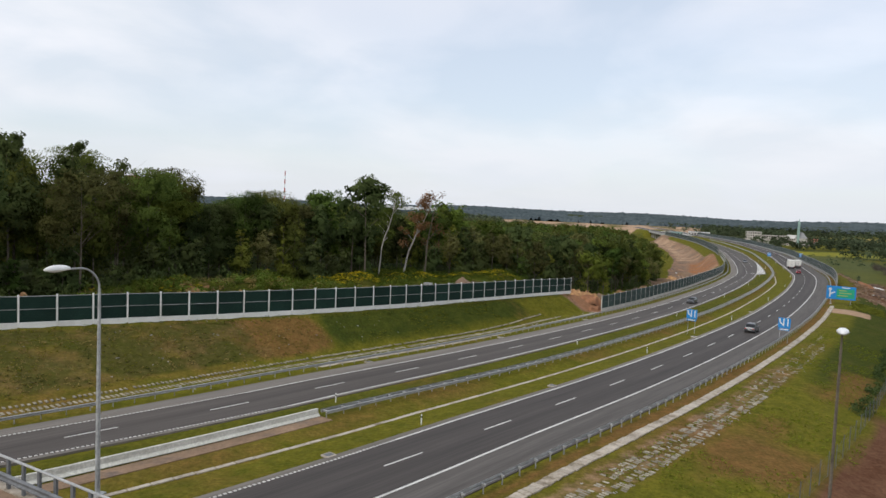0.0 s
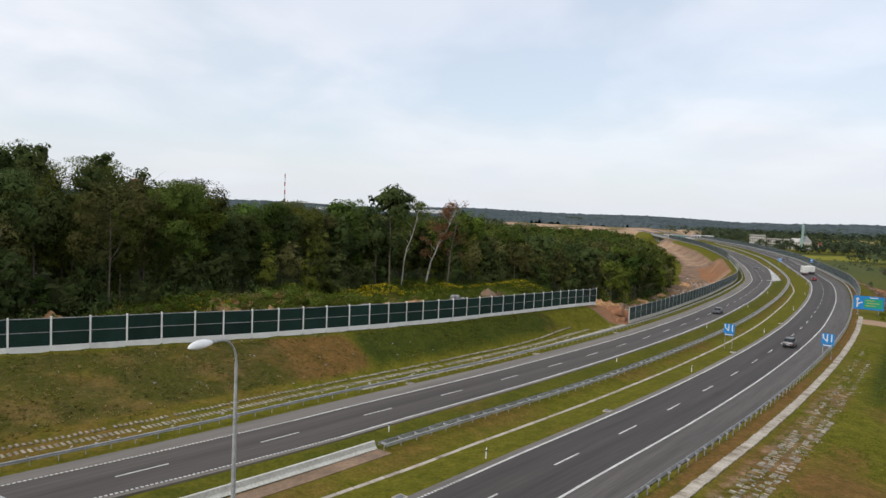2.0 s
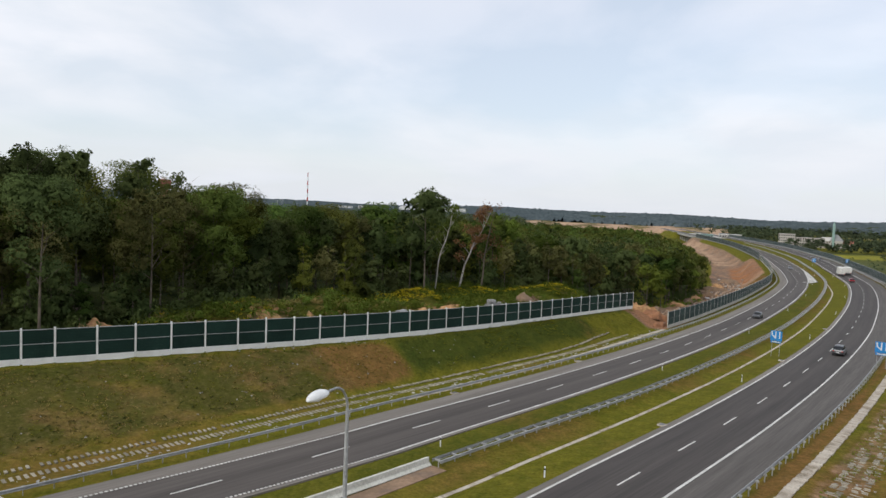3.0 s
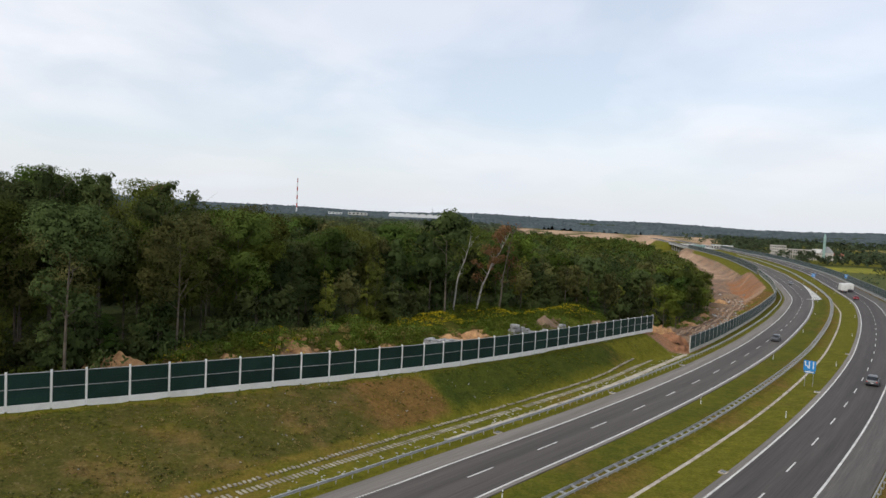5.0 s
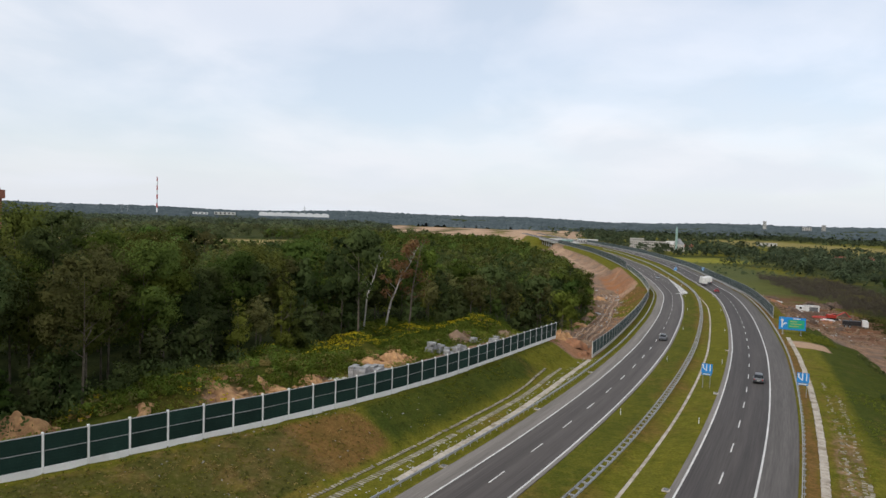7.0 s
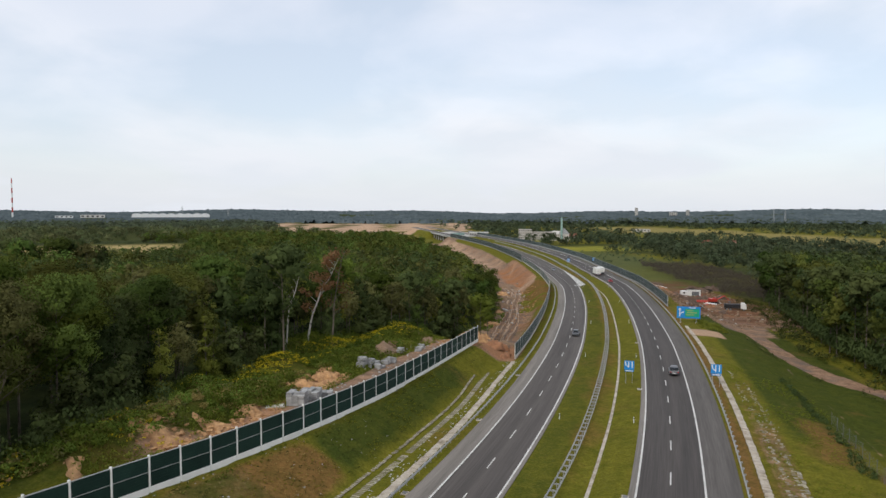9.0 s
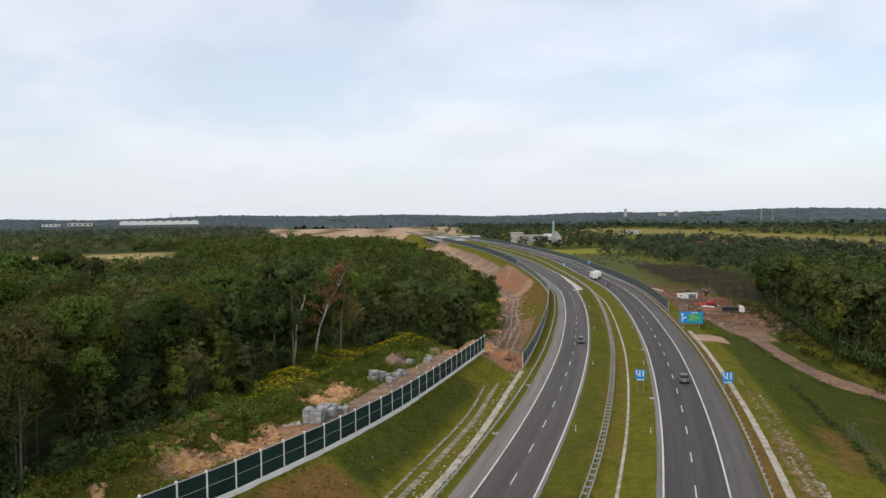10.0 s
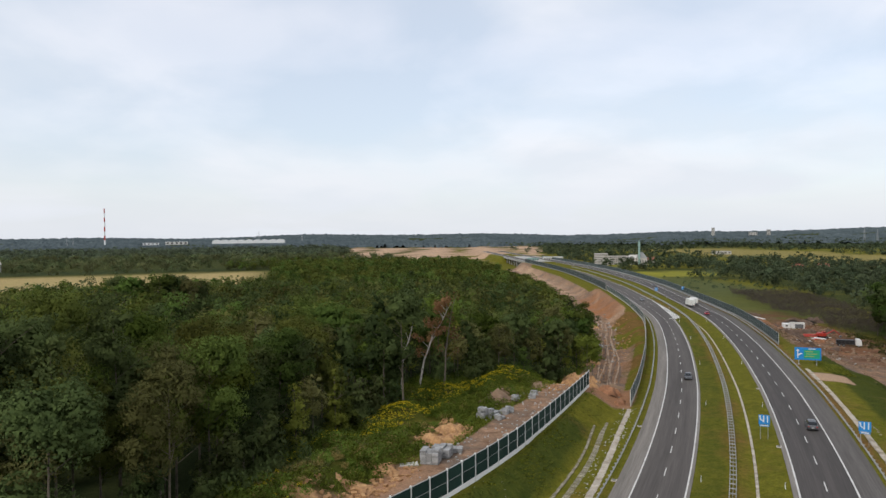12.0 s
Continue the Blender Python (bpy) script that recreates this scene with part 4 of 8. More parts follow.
for k, d in enumerate((33.7, 35.2)):
    channel("stone_row", "broken row of pale cobbles sinking into the grass", d, 0.4, 26 + 10 * k, 84 - 8 * k, 0.5, COBBLE, gap=0.26, wander=0.2, skip=0.55, lift=0.03, seed=17 + k)


# ---- steel guardrails ----
def wbeam(side):
    """The waved section of a rail beam, as a closed loop of (across, up)."""
    wave = [(0.0, 0.0), (0.075, 0.045), (0.075, 0.09), (0.01, 0.14), (0.01, 0.17), (0.075, 0.22), (0.075, 0.265), (0.0, 0.31)]
    loop = wave + [(x - 0.012, z) for x, z in reversed(wave)]
    return [(side * x, z) for x, z in loop]


def guardrail(label, d, s0, s1, sides, spacing=2.0, base=None):
    top = thing("guardrail", label, "guardrail", "steel guardrails")
    off = base or (lambda s: d + 0 * np.asarray(s, float))
    lz = lambda S, D: np.maximum(land_z(S, D), road_z(S, D) - 0.35)  # noqa: E731
    half = 0.4 if len(sides) == 2 else 0.16
    for side in sides:
        prof = [(side * half + x, z + 0.46) for x, z in wbeam(side)]
        if side < 0:
            prof = prof[::-1]
        part("beam", sweep("beam", s0, s1, 2.0 if s1 < 500 else 5.0, prof, STEEL, base=lambda s: off(s), zfun=lz), None, top)
    bm = bevelled((0.09, 0.06, 1.05), 0.008)
    pm = mesh_from(bm, "post", STEEL)
    bm = bevelled((0.82 if len(sides) == 2 else 0.30, 0.12, 0.16), 0.01)
    sm_ = mesh_from(bm, "spacer", STEEL)
    rest = []
    for n, s in enumerate(np.arange(s0 + 0.3, s1, spacing)):
        dd = float(off(s))
        x, y = along(s, dd)
        z = float(lz(s, dd)) - 0.32
        if n < 130:
            post = part("post", pm, None, top, m=pose(float(x), float(y), z, 0, 0, heading(s)))
            part("spacer", sm_, None, post, m=pose(0, 0, 0.84))
        elif s < 700:
            rest += [box_arrays((float(x), float(y), z), (0.09, 0.06, 1.05), heading(s)), box_arrays((float(x), float(y), z + 0.84), (0.82 if len(sides) == 2 else 0.3, 0.12, 0.16), heading(s))]
    if rest:
        v, f = join_arrays(rest)
        tagged(part("far_posts", mesh_of("far_posts", v, f, [STEEL]), None, top), kind="stuff")
    return top


guardrail("galvanised steel guardrail along the bank's foot", -7.5, -70, 430, (1,))
guardrail("galvanised steel guardrail along the grass verge", 29.35, -70, 700, (-1,), base=lambda s: 29.35 + shift(s))
guardrail("double-sided galvanised steel guardrail in the median", 9.45, -8, 700, (-1, 1), base=lambda s: np.interp(s, [-8, 30, 200, 240, 282, 354, 470, 700], [8.6, 9.5, 9.7, 9.8, 10.8, 12.2, 14.6, 17.0]))

# the median's concrete wall, from which the rail goes on
wall = tagged(new("median_wall"), "low pale concrete safety wall in the median", "safety wall", kind="structure")
prof = [(-0.42, 0.0), (-0.42, 0.08), (-0.16, 0.34), (-0.10, 0.95), (0.10, 0.95), (0.16, 0.34), (0.42, 0.08), (0.42, 0.0)]
for k in range(12):
    s0 = -7.9 - 5 * (k + 1)
    part("wall_unit", sweep("wall_unit", s0 + 0.004, s0 + 4.996, 4.992, [(x, 0.66 * z - 0.1) for x, z in prof], OLDWALL, base=lambda s: 7.6 + 0.012 * (s + 8)), None, wall)
part("footing", ribbon(-68, -7.8, 8.0, 9.6, -0.14, MUDDY, "footing", cols=3), None, wall, "bare earth footing")


# ---- noise walls ----
def bay_meshes(length, height, green, pale, steel):
    """Meshes of one bay: post, plinth, lower and upper panel, rail between, cap."""
    h = (height - 0.62) / 2
    out = {"post": mesh_from(bevelled((0.20, 0.20, height + 0.12), 0.015), "post", pale)}
    out["plinth"] = mesh_from(bevelled((0.14, length - 0.2, 0.75), 0.015), "plinth", pale)

    def panel():
        bm = bevelled((0.12, length - 0.2, h - 0.06), 0.01)
        for k in range(1, 5):
            b = bevelled((0.15, length - 0.22, 0.035), 0)
            bmesh.ops.translate(b, vec=(0, 0, k * h / 5 - 0.02), verts=b.verts)
            me = bpy.data.meshes.new("rib")
            b.to_mesh(me)
            b.free()
            bm.from_mesh(me)
            bpy.data.meshes.remove(me)
        return mesh_from(bm, "panel", green)

    out["panel"] = panel()
    out["rail"] = mesh_from(bevelled((0.16, length - 0.2, 0.07), 0.01), "rail", steel)
    out["cap"] = mesh_from(bevelled((0.17, length - 0.2, 0.06), 0.01), "cap", steel)
    return out, h


def noise_wall(label, line, height, green, near, pale=None, steel=None):
    """A wall of bays along a line of (x, y, z) post feet; the first `near` bays have parts of their own."""
    top = thing("noise_wall", label, "noise barrier", "noise barriers")
    spans = [float(np.hypot(*(line[k + 1] - line[k])[:2])) for k in range(len(line) - 1)]
    pale, steel = pale or WALLWHITE, steel or STEEL
    meshes, h = bay_meshes(float(np.median(spans)), height, green, pale, steel)
    bulk = {"pale": [], "green": [], "steel": []}
    for k in range(len(line)):
        a_ = line[k]
        b_ = line[min(k + 1, len(line) - 1)]
        v = b_ - a_ if k < len(line) - 1 else line[k] - line[k - 1]
        rot = -math.degrees(math.atan2(v[0], v[1]))
        if k < near:
            part("post", meshes["post"], None, top, m=pose(*a_, 0, 0, rot))
        else:
            bulk["pale"].append(box_arrays(a_, (0.2, 0.2, height + 0.12), rot))
        if k == len(line) - 1:
            break
        c = (a_ + b_) / 2
        tilt = math.degrees(math.atan2(v[2], math.hypot(v[0], v[1])))
        if k < near:
            fit_ = Matrix.Diagonal((1, (spans[k] - 0.19) / (float(np.median(spans)) - 0.2), 1, 1))
            part("plinth", meshes["plinth"], None, top, m=pose(c[0], c[1], c[2] - 0.2, tilt, 0, rot) @ fit_)
            for z in (0.56, 0.56 + h):
                panel = part("panel", meshes["panel"], None, top, m=pose(c[0], c[1], c[2] + z, tilt, 0, rot) @ fit_)
                part("rail" if z < 1 else "cap", meshes["rail" if z < 1 else "cap"], None, panel, m=pose(0, 0, h - 0.05))
        else:
            n = spans[k] - 0.16
            for z, hh, w, key in ((-0.2, 0.75, 0.14, "pale"), (0.56, h - 0.05, 0.12, "green"), (0.56 + h, h - 0.05, 0.12, "green"), (0.5 + h, 0.06, 0.16, "steel"), (0.5 + 2 * h, 0.06, 0.17, "steel")):
                bulk[key].append(box_arrays((c[0], c[1], c[2] + z), (w, n, hh), rot))
    for key, mat in (("pale", pale), ("green", green), ("steel", steel)):
        if bulk[key]:
            v, f = join_arrays(bulk[key])
            tagged(part("far_" + {"pale": "posts", "green": "panels", "steel": "rails"}[key], mesh_of("far_bays", v, f, [mat]), None, top), kind="stuff")
    return top


def plan_line(s0, s1, spacing, dfun, zfun):
    """Post feet at even steps along a line given by its offset from the axis."""
    ss = np.arange(s0, s1, 0.5)
    xy = along(ss, dfun(ss))
    run = np.r_[0, np.cumsum(np.linalg.norm(np.diff(xy, axis=0), axis=1))]
    n = int(run[-1] / spacing)
    q = run[-1] - spacing * np.arange(n + 1)[::-1] if s0 < -20 else spacing * np.arange(n + 1)
    s = np.interp(q, run, ss)
    return np.stack([np.interp(q, run, xy[:, 0]), np.interp(q, run, xy[:, 1]), zfun(s)], -1)


feet = np.interp(np.arange(-11, 32), [-11, -2, -1, 0, 3, 4, 5, 9, 16, 31], [-61.0, -28.5, -25.54, -21.58, -9.85, -5.95, -2.5, 11.9, 37.6, 94.6])
FIRST = np.column_stack([along(feet, np.interp(feet, WALL_S, WALL_D)), np.interp(feet, WALL_S, WALL_Z)])
noise_wall("dark green noise barrier with white concrete posts on the bank", FIRST, 3.55, GREENPANEL, 60)
SECOND = plan_line(90.3, 405, 3.787, lambda s: np.interp(s, [90, 200, 320, 405], [-10.1, -10.1, -8.6, -8.4]), lambda s: road_z(s, -10.1) + 0.05)
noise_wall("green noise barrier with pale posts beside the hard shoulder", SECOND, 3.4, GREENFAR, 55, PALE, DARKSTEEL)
FOURTH = plan_line(402, 862, 3.787, lambda s: np.interp(s, [402, 440, 862], [-9.3, -9.6, -9.6]), lambda s: road_z(s, -10.1) + 0.05)
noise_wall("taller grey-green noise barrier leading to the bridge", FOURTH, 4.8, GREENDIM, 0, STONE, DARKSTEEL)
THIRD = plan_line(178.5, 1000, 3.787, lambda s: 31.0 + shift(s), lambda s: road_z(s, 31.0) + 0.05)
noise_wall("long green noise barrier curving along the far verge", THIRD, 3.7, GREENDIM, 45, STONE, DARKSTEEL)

# ---- trees ----
def leaf_quads(rng, centres, radius, per, size, flat=0.35):
    """Small leaf sprays scattered round clump centres, as separate quads."""
    n = len(centres) * per
    c = np.repeat(centres, per, 0)
    r = np.repeat(radius, per) if np.ndim(radius) else np.full(n, radius)
    way = rng.normal(size=(n, 3))
    way /= np.linalg.norm(way, axis=1, keepdims=True)
    off = way * (r * rng.uniform(0.35, 1.0, n) ** 0.6)[:, None]
    off[:, 2] *= 0.8
    pos = c + off
    nrm = way * 0.7 + rng.normal(size=(n, 3)) * 0.45 + np.array([0, 0, flat])
    nrm /= np.linalg.norm(nrm, axis=1, keepdims=True)
    ref = rng.normal(size=(n, 3))
    u = np.cross(nrm, ref)
    u /= np.linalg.norm(u, axis=1, keepdims=True) + 1e-9
    v = np.cross(nrm, u)
    sz = size * rng.uniform(0.6, 1.4, n)
    u, v = u * sz[:, None], v * (sz * 0.62)[:, None]
    bend = nrm * (sz * 0.18)[:, None]
    quad = np.stack([pos - u, pos - v + bend, pos + u * 1.05, pos + v * 0.9 + bend], 1)
    soft = way + 0.4 * nrm + np.array([0, 0, 0.55])
    soft /= np.linalg.norm(soft, axis=1, keepdims=True)
    return quad.reshape(-1, 3), np.arange(4 * n).reshape(-1, 4), np.repeat(soft, 4, 0)


def crown_lobes(rng, height, low, radius, kind):
    """Uneven rounded masses that make up a crown: rows of x, y, z, half width, half height."""
    rows = []
    span = height - low
    if kind == "cone":
        for k in range(15):
            t = (k + rng.uniform(0, 0.8)) / 15
            a_ = rng.uniform(0, 2 * np.pi)
            r = radius * (1 - t) ** 0.9
            rows.append((0.5 * r * math.cos(a_), 0.5 * r * math.sin(a_), low + t * span * 0.97, max(0.62 * r, 0.35), max(0.5 * r, span * 0.05)))
    elif kind == "round":
        for k in range(11):
            t = (k + rng.uniform(0.1, 0.9)) / 11
            a_ = rng.uniform(0, 2 * np.pi)
            r = radius * (0.55 + 0.45 * math.sin(math.pi * min(1, 0.2 + 0.75 * t))) * (1 - 0.35 * t * t)
            off = r * rng.uniform(0.25, 0.62)
            w = r * rng.uniform(0.42, 0.62)
            rows.append((off * math.cos(a_), off * math.sin(a_), low + span * (0.05 + 0.87 * t), w, w * rng.uniform(0.75, 1.1)))
    else:
        for k in range(13):
            t = rng.uniform(0.08, 0.9) if k < 9 else rng.uniform(0.6, 0.9)
            a_ = rng.uniform(0, 2 * np.pi)
            shell = math.sqrt(max(0.0, 1 - (2 * t - 0.9) ** 2 / 1.3))
            off = radius * shell * rng.uniform(0.35, 0.72)
            w = radius * rng.uniform(0.30, 0.48)
            rows.append((off * math.cos(a_), off * math.sin(a_), low + span * t, w, min(w * rng.uniform(0.7, 0.95), span * 0.2)))
    lobes = np.array(rows)
    lobes[:, 2] = np.minimum(lobes[:, 2], height - lobes[:, 4])
    return lobes


def crown_arrays(rng, lobes, leaves, size):
    """Small separate leaf sprays in tufts, tuft by tuft over each rounded mass and some inside it."""
    mid = np.array([lobes[:, 0].mean(), lobes[:, 1].mean(), lobes[:, 2].min()])
    share = lobes[:, 3] * (lobes[:, 3] + lobes[:, 4])
    share = share / share.sum()
    # tufts: small leafy heads on the skin of each mass
    tufts = max(len(lobes), leaves // int(min(26, max(6, leaves / 140))))
    own = rng.choice(len(lobes), tufts, p=share)
    out_ = rng.normal(size=(tufts, 3))
    out_[:, 2] = out_[:, 2] * 0.9 + 0.25
    out_ /= np.linalg.norm(out_, axis=1, keepdims=True)
    # most tufts lie in the skin, some fill the inside
    reach = np.where(rng.random(tufts) < 0.26, rng.uniform(0.2, 0.7, tufts), rng.uniform(0.76, 1.0, tufts) + 0.08 * np.abs(rng.normal(size=tufts)))
    heads = lobes[own, :3] + out_ * reach[:, None] * lobes[own][:, [3, 3, 4]]
    wide_ = lobes[own, 3] * rng.uniform(0.32, 0.6, tufts)
    pick = rng.integers(0, tufts, leaves)
    way = rng.normal(size=(leaves, 3)) + 0.55 * out_[pick] + np.array([0, 0, 0.2])
    way /= np.linalg.norm(way, axis=1, keepdims=True)
    pos = heads[pick] + way * (wide_[pick] * rng.uniform(0.35, 1.0, leaves) ** 0.5)[:, None] * np.array([1, 1, 0.75])
    nrm = way * 0.7 + 0.5 * out_[pick] + rng.normal(size=(leaves, 3)) * 0.4 + np.array([0, 0, 0.2])
    nrm /= np.linalg.norm(nrm, axis=1, keepdims=True)
    u = np.cross(nrm, rng.normal(size=(leaves, 3)))
    u /= np.linalg.norm(u, axis=1, keepdims=True) + 1e-9
    v_ = np.cross(nrm, u)
    sz = (size * rng.uniform(0.6, 1.4, leaves) * np.where(reach[pick] < 0.7, 1.7, 1.0))[:, None]
    tri_ = np.stack([pos - u * sz, pos + u * sz * 0.75 - v_ * sz * 0.55, pos + u * sz * 0.45 + v_ * sz * 0.8], 1).reshape(-1, 3)
    far_ = (pos - mid) / (np.linalg.norm(pos - mid, axis=1, keepdims=True) + 1e-6)
    soft = 0.25 * way + 0.6 * out_[pick] + 0.1 * nrm + 0.8 * far_ + np.array([0, 0, 0.2])
    return tri_, np.arange(3 * leaves).reshape(-1, 3), np.repeat(soft / np.linalg.norm(soft, axis=1, keepdims=True), 3, 0)


def trunk_mesh(rng, height, r0, low, radius, bark, lean=0.0, limbs=7):
    bm = bmesh.new()
    pts = [Vector((0, 0, -0.4))]
    bend = Vector((rng.uniform(-1, 1), rng.uniform(-1, 1), 0)) * 0.035 * height
    n = 5
    for k in range(1, n + 1):
        t = k / n
        pts.append(Vector((bend.x * t * t + lean * t, bend.y * t * t, height * 0.88 * t)))
    for k in range(n):
        tube(bm, pts[k], pts[k + 1], r0 * (1 - 0.85 * k / n), r0 * (1 - 0.85 * (k + 1) / n), 7)
    for _ in range(limbs):
        t = rng.uniform(low / height * 0.8, 0.82)
        k = min(int(t / 0.88 * n), n - 1)
        a_ = pts[k].lerp(pts[k + 1], t / 0.88 * n - k if t / 0.88 * n - k <= 1 else 1.0)
        ang = rng.uniform(0, 2 * math.pi)
        reach = radius * rng.uniform(0.45, 0.85)
        b_ = a_ + Vector((math.cos(ang) * reach * 0.55, math.sin(ang) * reach * 0.55, reach * 0.45))
        c_ = b_ + Vector((math.cos(ang + 0.3) * reach * 0.45, math.sin(ang + 0.3) * reach * 0.45, reach * 0.35))
        r = r0 * (1 - 0.85 * t) * 0.5
        tube(bm, a_, b_, r, r * 0.6, 5)
        tube(bm, b_, c_, r * 0.6, r * 0.2, 4)
    return mesh_from(bm, "trunk", bark)


def tree_meshes(seed, height, low, radius, kind="round", leaves=3000, size=0.27, leaf=None, bark=None, lean=0.0, limbs=7):
    rng = np.random.default_rng(seed)
    lobes = crown_lobes(rng, height, low, radius, kind)
    v, f, nn = crown_arrays(rng, lobes, leaves, size)
    return trunk_mesh(rng, height, 0.008 * height + 0.03, low, radius, bark or BARK, lean, limbs), mesh_of("crown", v, f, [leaf or LEAF], smooth=True, normals=nn)


def kinds(more, size):
    """Every kind of tree, with so many times the leaves at so many times their size."""
    def grown(seed, height, low, radius, kind, leaves, leaf_size, leaf=None, lean=0.0, limbs=7):
        return tree_meshes(seed, height, low, radius, kind, int(leaves * more), leaf_size * size, leaf, None, lean, limbs)

    return {
        "oak": [grown(11, 17.5, 7.0, 5.0, "broad", 3900, 0.235), grown(12, 19.5, 8.0, 5.6, "broad", 4200, 0.245), grown(13, 15.5, 5.8, 4.6, "broad", 3500, 0.225, LEAF_FRESH)],
        "alder": [grown(21, 18.0, 7.6, 3.5, "round", 3200, 0.215), grown(22, 16.0, 6.4, 3.1, "round", 2900, 0.21), grown(23, 20.5, 8.6, 3.8, "round", 3400, 0.22, LEAF_DARK)],
        "dark": [grown(31, 18.5, 6.6, 4.4, "broad", 3700, 0.23, LEAF_DARK), grown(32, 16.5, 5.6, 3.7, "round", 3500, 0.215, LEAF_DARK)],
        "spire": [grown(41, 15.0, 0.8, 2.7, "cone", 2700, 0.21), grown(42, 13.0, 0.6, 2.4, "cone", 2500, 0.2, LEAF_YELLOW)],
        "yellow": [grown(51, 13.5, 1.5, 3.3, "round", 1500, 0.2, LEAF_YELLOW)],
        "young": [grown(61, 8.0, 0.6, 2.3, "round", 1600, 0.19), grown(62, 6.0, 0.3, 2.1, "broad", 1400, 0.19), grown(63, 7.0, 0.2, 2.6, "round", 1600, 0.21, LEAF_DARK)],
        "olive": [grown(71, 17.6, 7.0, 4.6, "broad", 2600, 0.21, LEAF_OLIVE, 0.6, 14), grown(72, 15.5, 6.0, 3.6, "round", 2300, 0.2, LEAF_OLIVE, 0.4, 10)],
        "fresh": [grown(81, 21.0, 8.5, 5.4, "broad", 4600, 0.23, LEAF_FRESH)],
    }


FINE, USUAL, COARSE = kinds(2.3, 0.64), kinds(1.0, 1.0), kinds(0.5, 1.42)
LABELS = {
    "oak": ("broad green deciduous tree in the wood's edge", "tree"), "alder": ("tall slim green deciduous tree in the wood", "tree"),
    "dark": ("dark green leafy tree in the dense wood", "tree"), "spire": ("narrow pointed tree with light green branches", "tree"),
    "yellow": ("yellow-green leafy tree at the wood's edge", "tree"), "young": ("young bushy green tree", "tree"),
    "olive": ("olive-brown thinning tree with bare stems showing", "tree"), "fresh": ("large bright green leafy tree in the wood", "tree"),
}
HEIGHTS = {"oak": (17.5, 19.5, 15.5), "alder": (18.0, 16.0, 20.5), "dark": (18.5, 16.5), "spire": (15.0, 13.0), "yellow": (13.5,), "young": (8.0, 6.0, 7.0), "olive": (17.6, 15.5), "fresh": (21.0,)}
PROTO = {}


def tree(kind, n, x, y, z=None, scale=1.0, turn=0.0, height=1.0):
    s_ = float(station((x, y))[0][0])
    detail = 2 if s_ > 105 or x > 60 else 0 if s_ < 38 else 1
    key = (kind, n, detail)
    zz = float(ground_z(x, y)[0]) if z is None else z
    m = pose(x, y, zz - 0.15, 0, 0, turn)
    if key not in PROTO:
        trunk, crown = (FINE, USUAL, COARSE)[detail][kind][n]
        ob = thing("tree", *LABELS[kind], group="woodland trees")
        part("trunk", trunk, None, ob)
        part("crown", crown, None, ob)
        PROTO[key] = ob
    else:
        ob = copy_thing(PROTO[key], m)
    ob.matrix_basis = m
    ob.scale = (scale, scale, scale * height)
    return ob


def wood_edge(s):
    return np.interp(s, WOOD_S, WOOD_D)


R1 = random.Random(5)
TAKEN = [(-49.4, 89.2), (-29.8, 122.2), (-36.0, 117.0), (-57.1, 78.4), (-59.1, 99.3), (-49.0, 92.0), (-34.0, 115.5)]


# the ground before the trees that stand out is kept open
CLEAR = [(-35.5, 113.0, 4.6), (-35.0, 108.5, 4.2), (-29.6, 117.8, 4.4), (-32.5, 118.5, 3.6), (-29.0, 113.0, 4.0), (-49.2, 85.5, 3.4), (-10.5, 150.5, 4.5), (-15.0, 149.0, 4.0), (-12.5, 146.0, 4.0)]


def free(x, y, gap):
    if any((x - a_) ** 2 + (y - b_) ** 2 < r_ * r_ for a_, b_, r_ in CLEAR):
        return False
    if any((x - a_) ** 2 + (y - b_) ** 2 < gap * gap for a_, b_ in TAKEN):
        return False
    TAKEN.append((x, y))
    return True


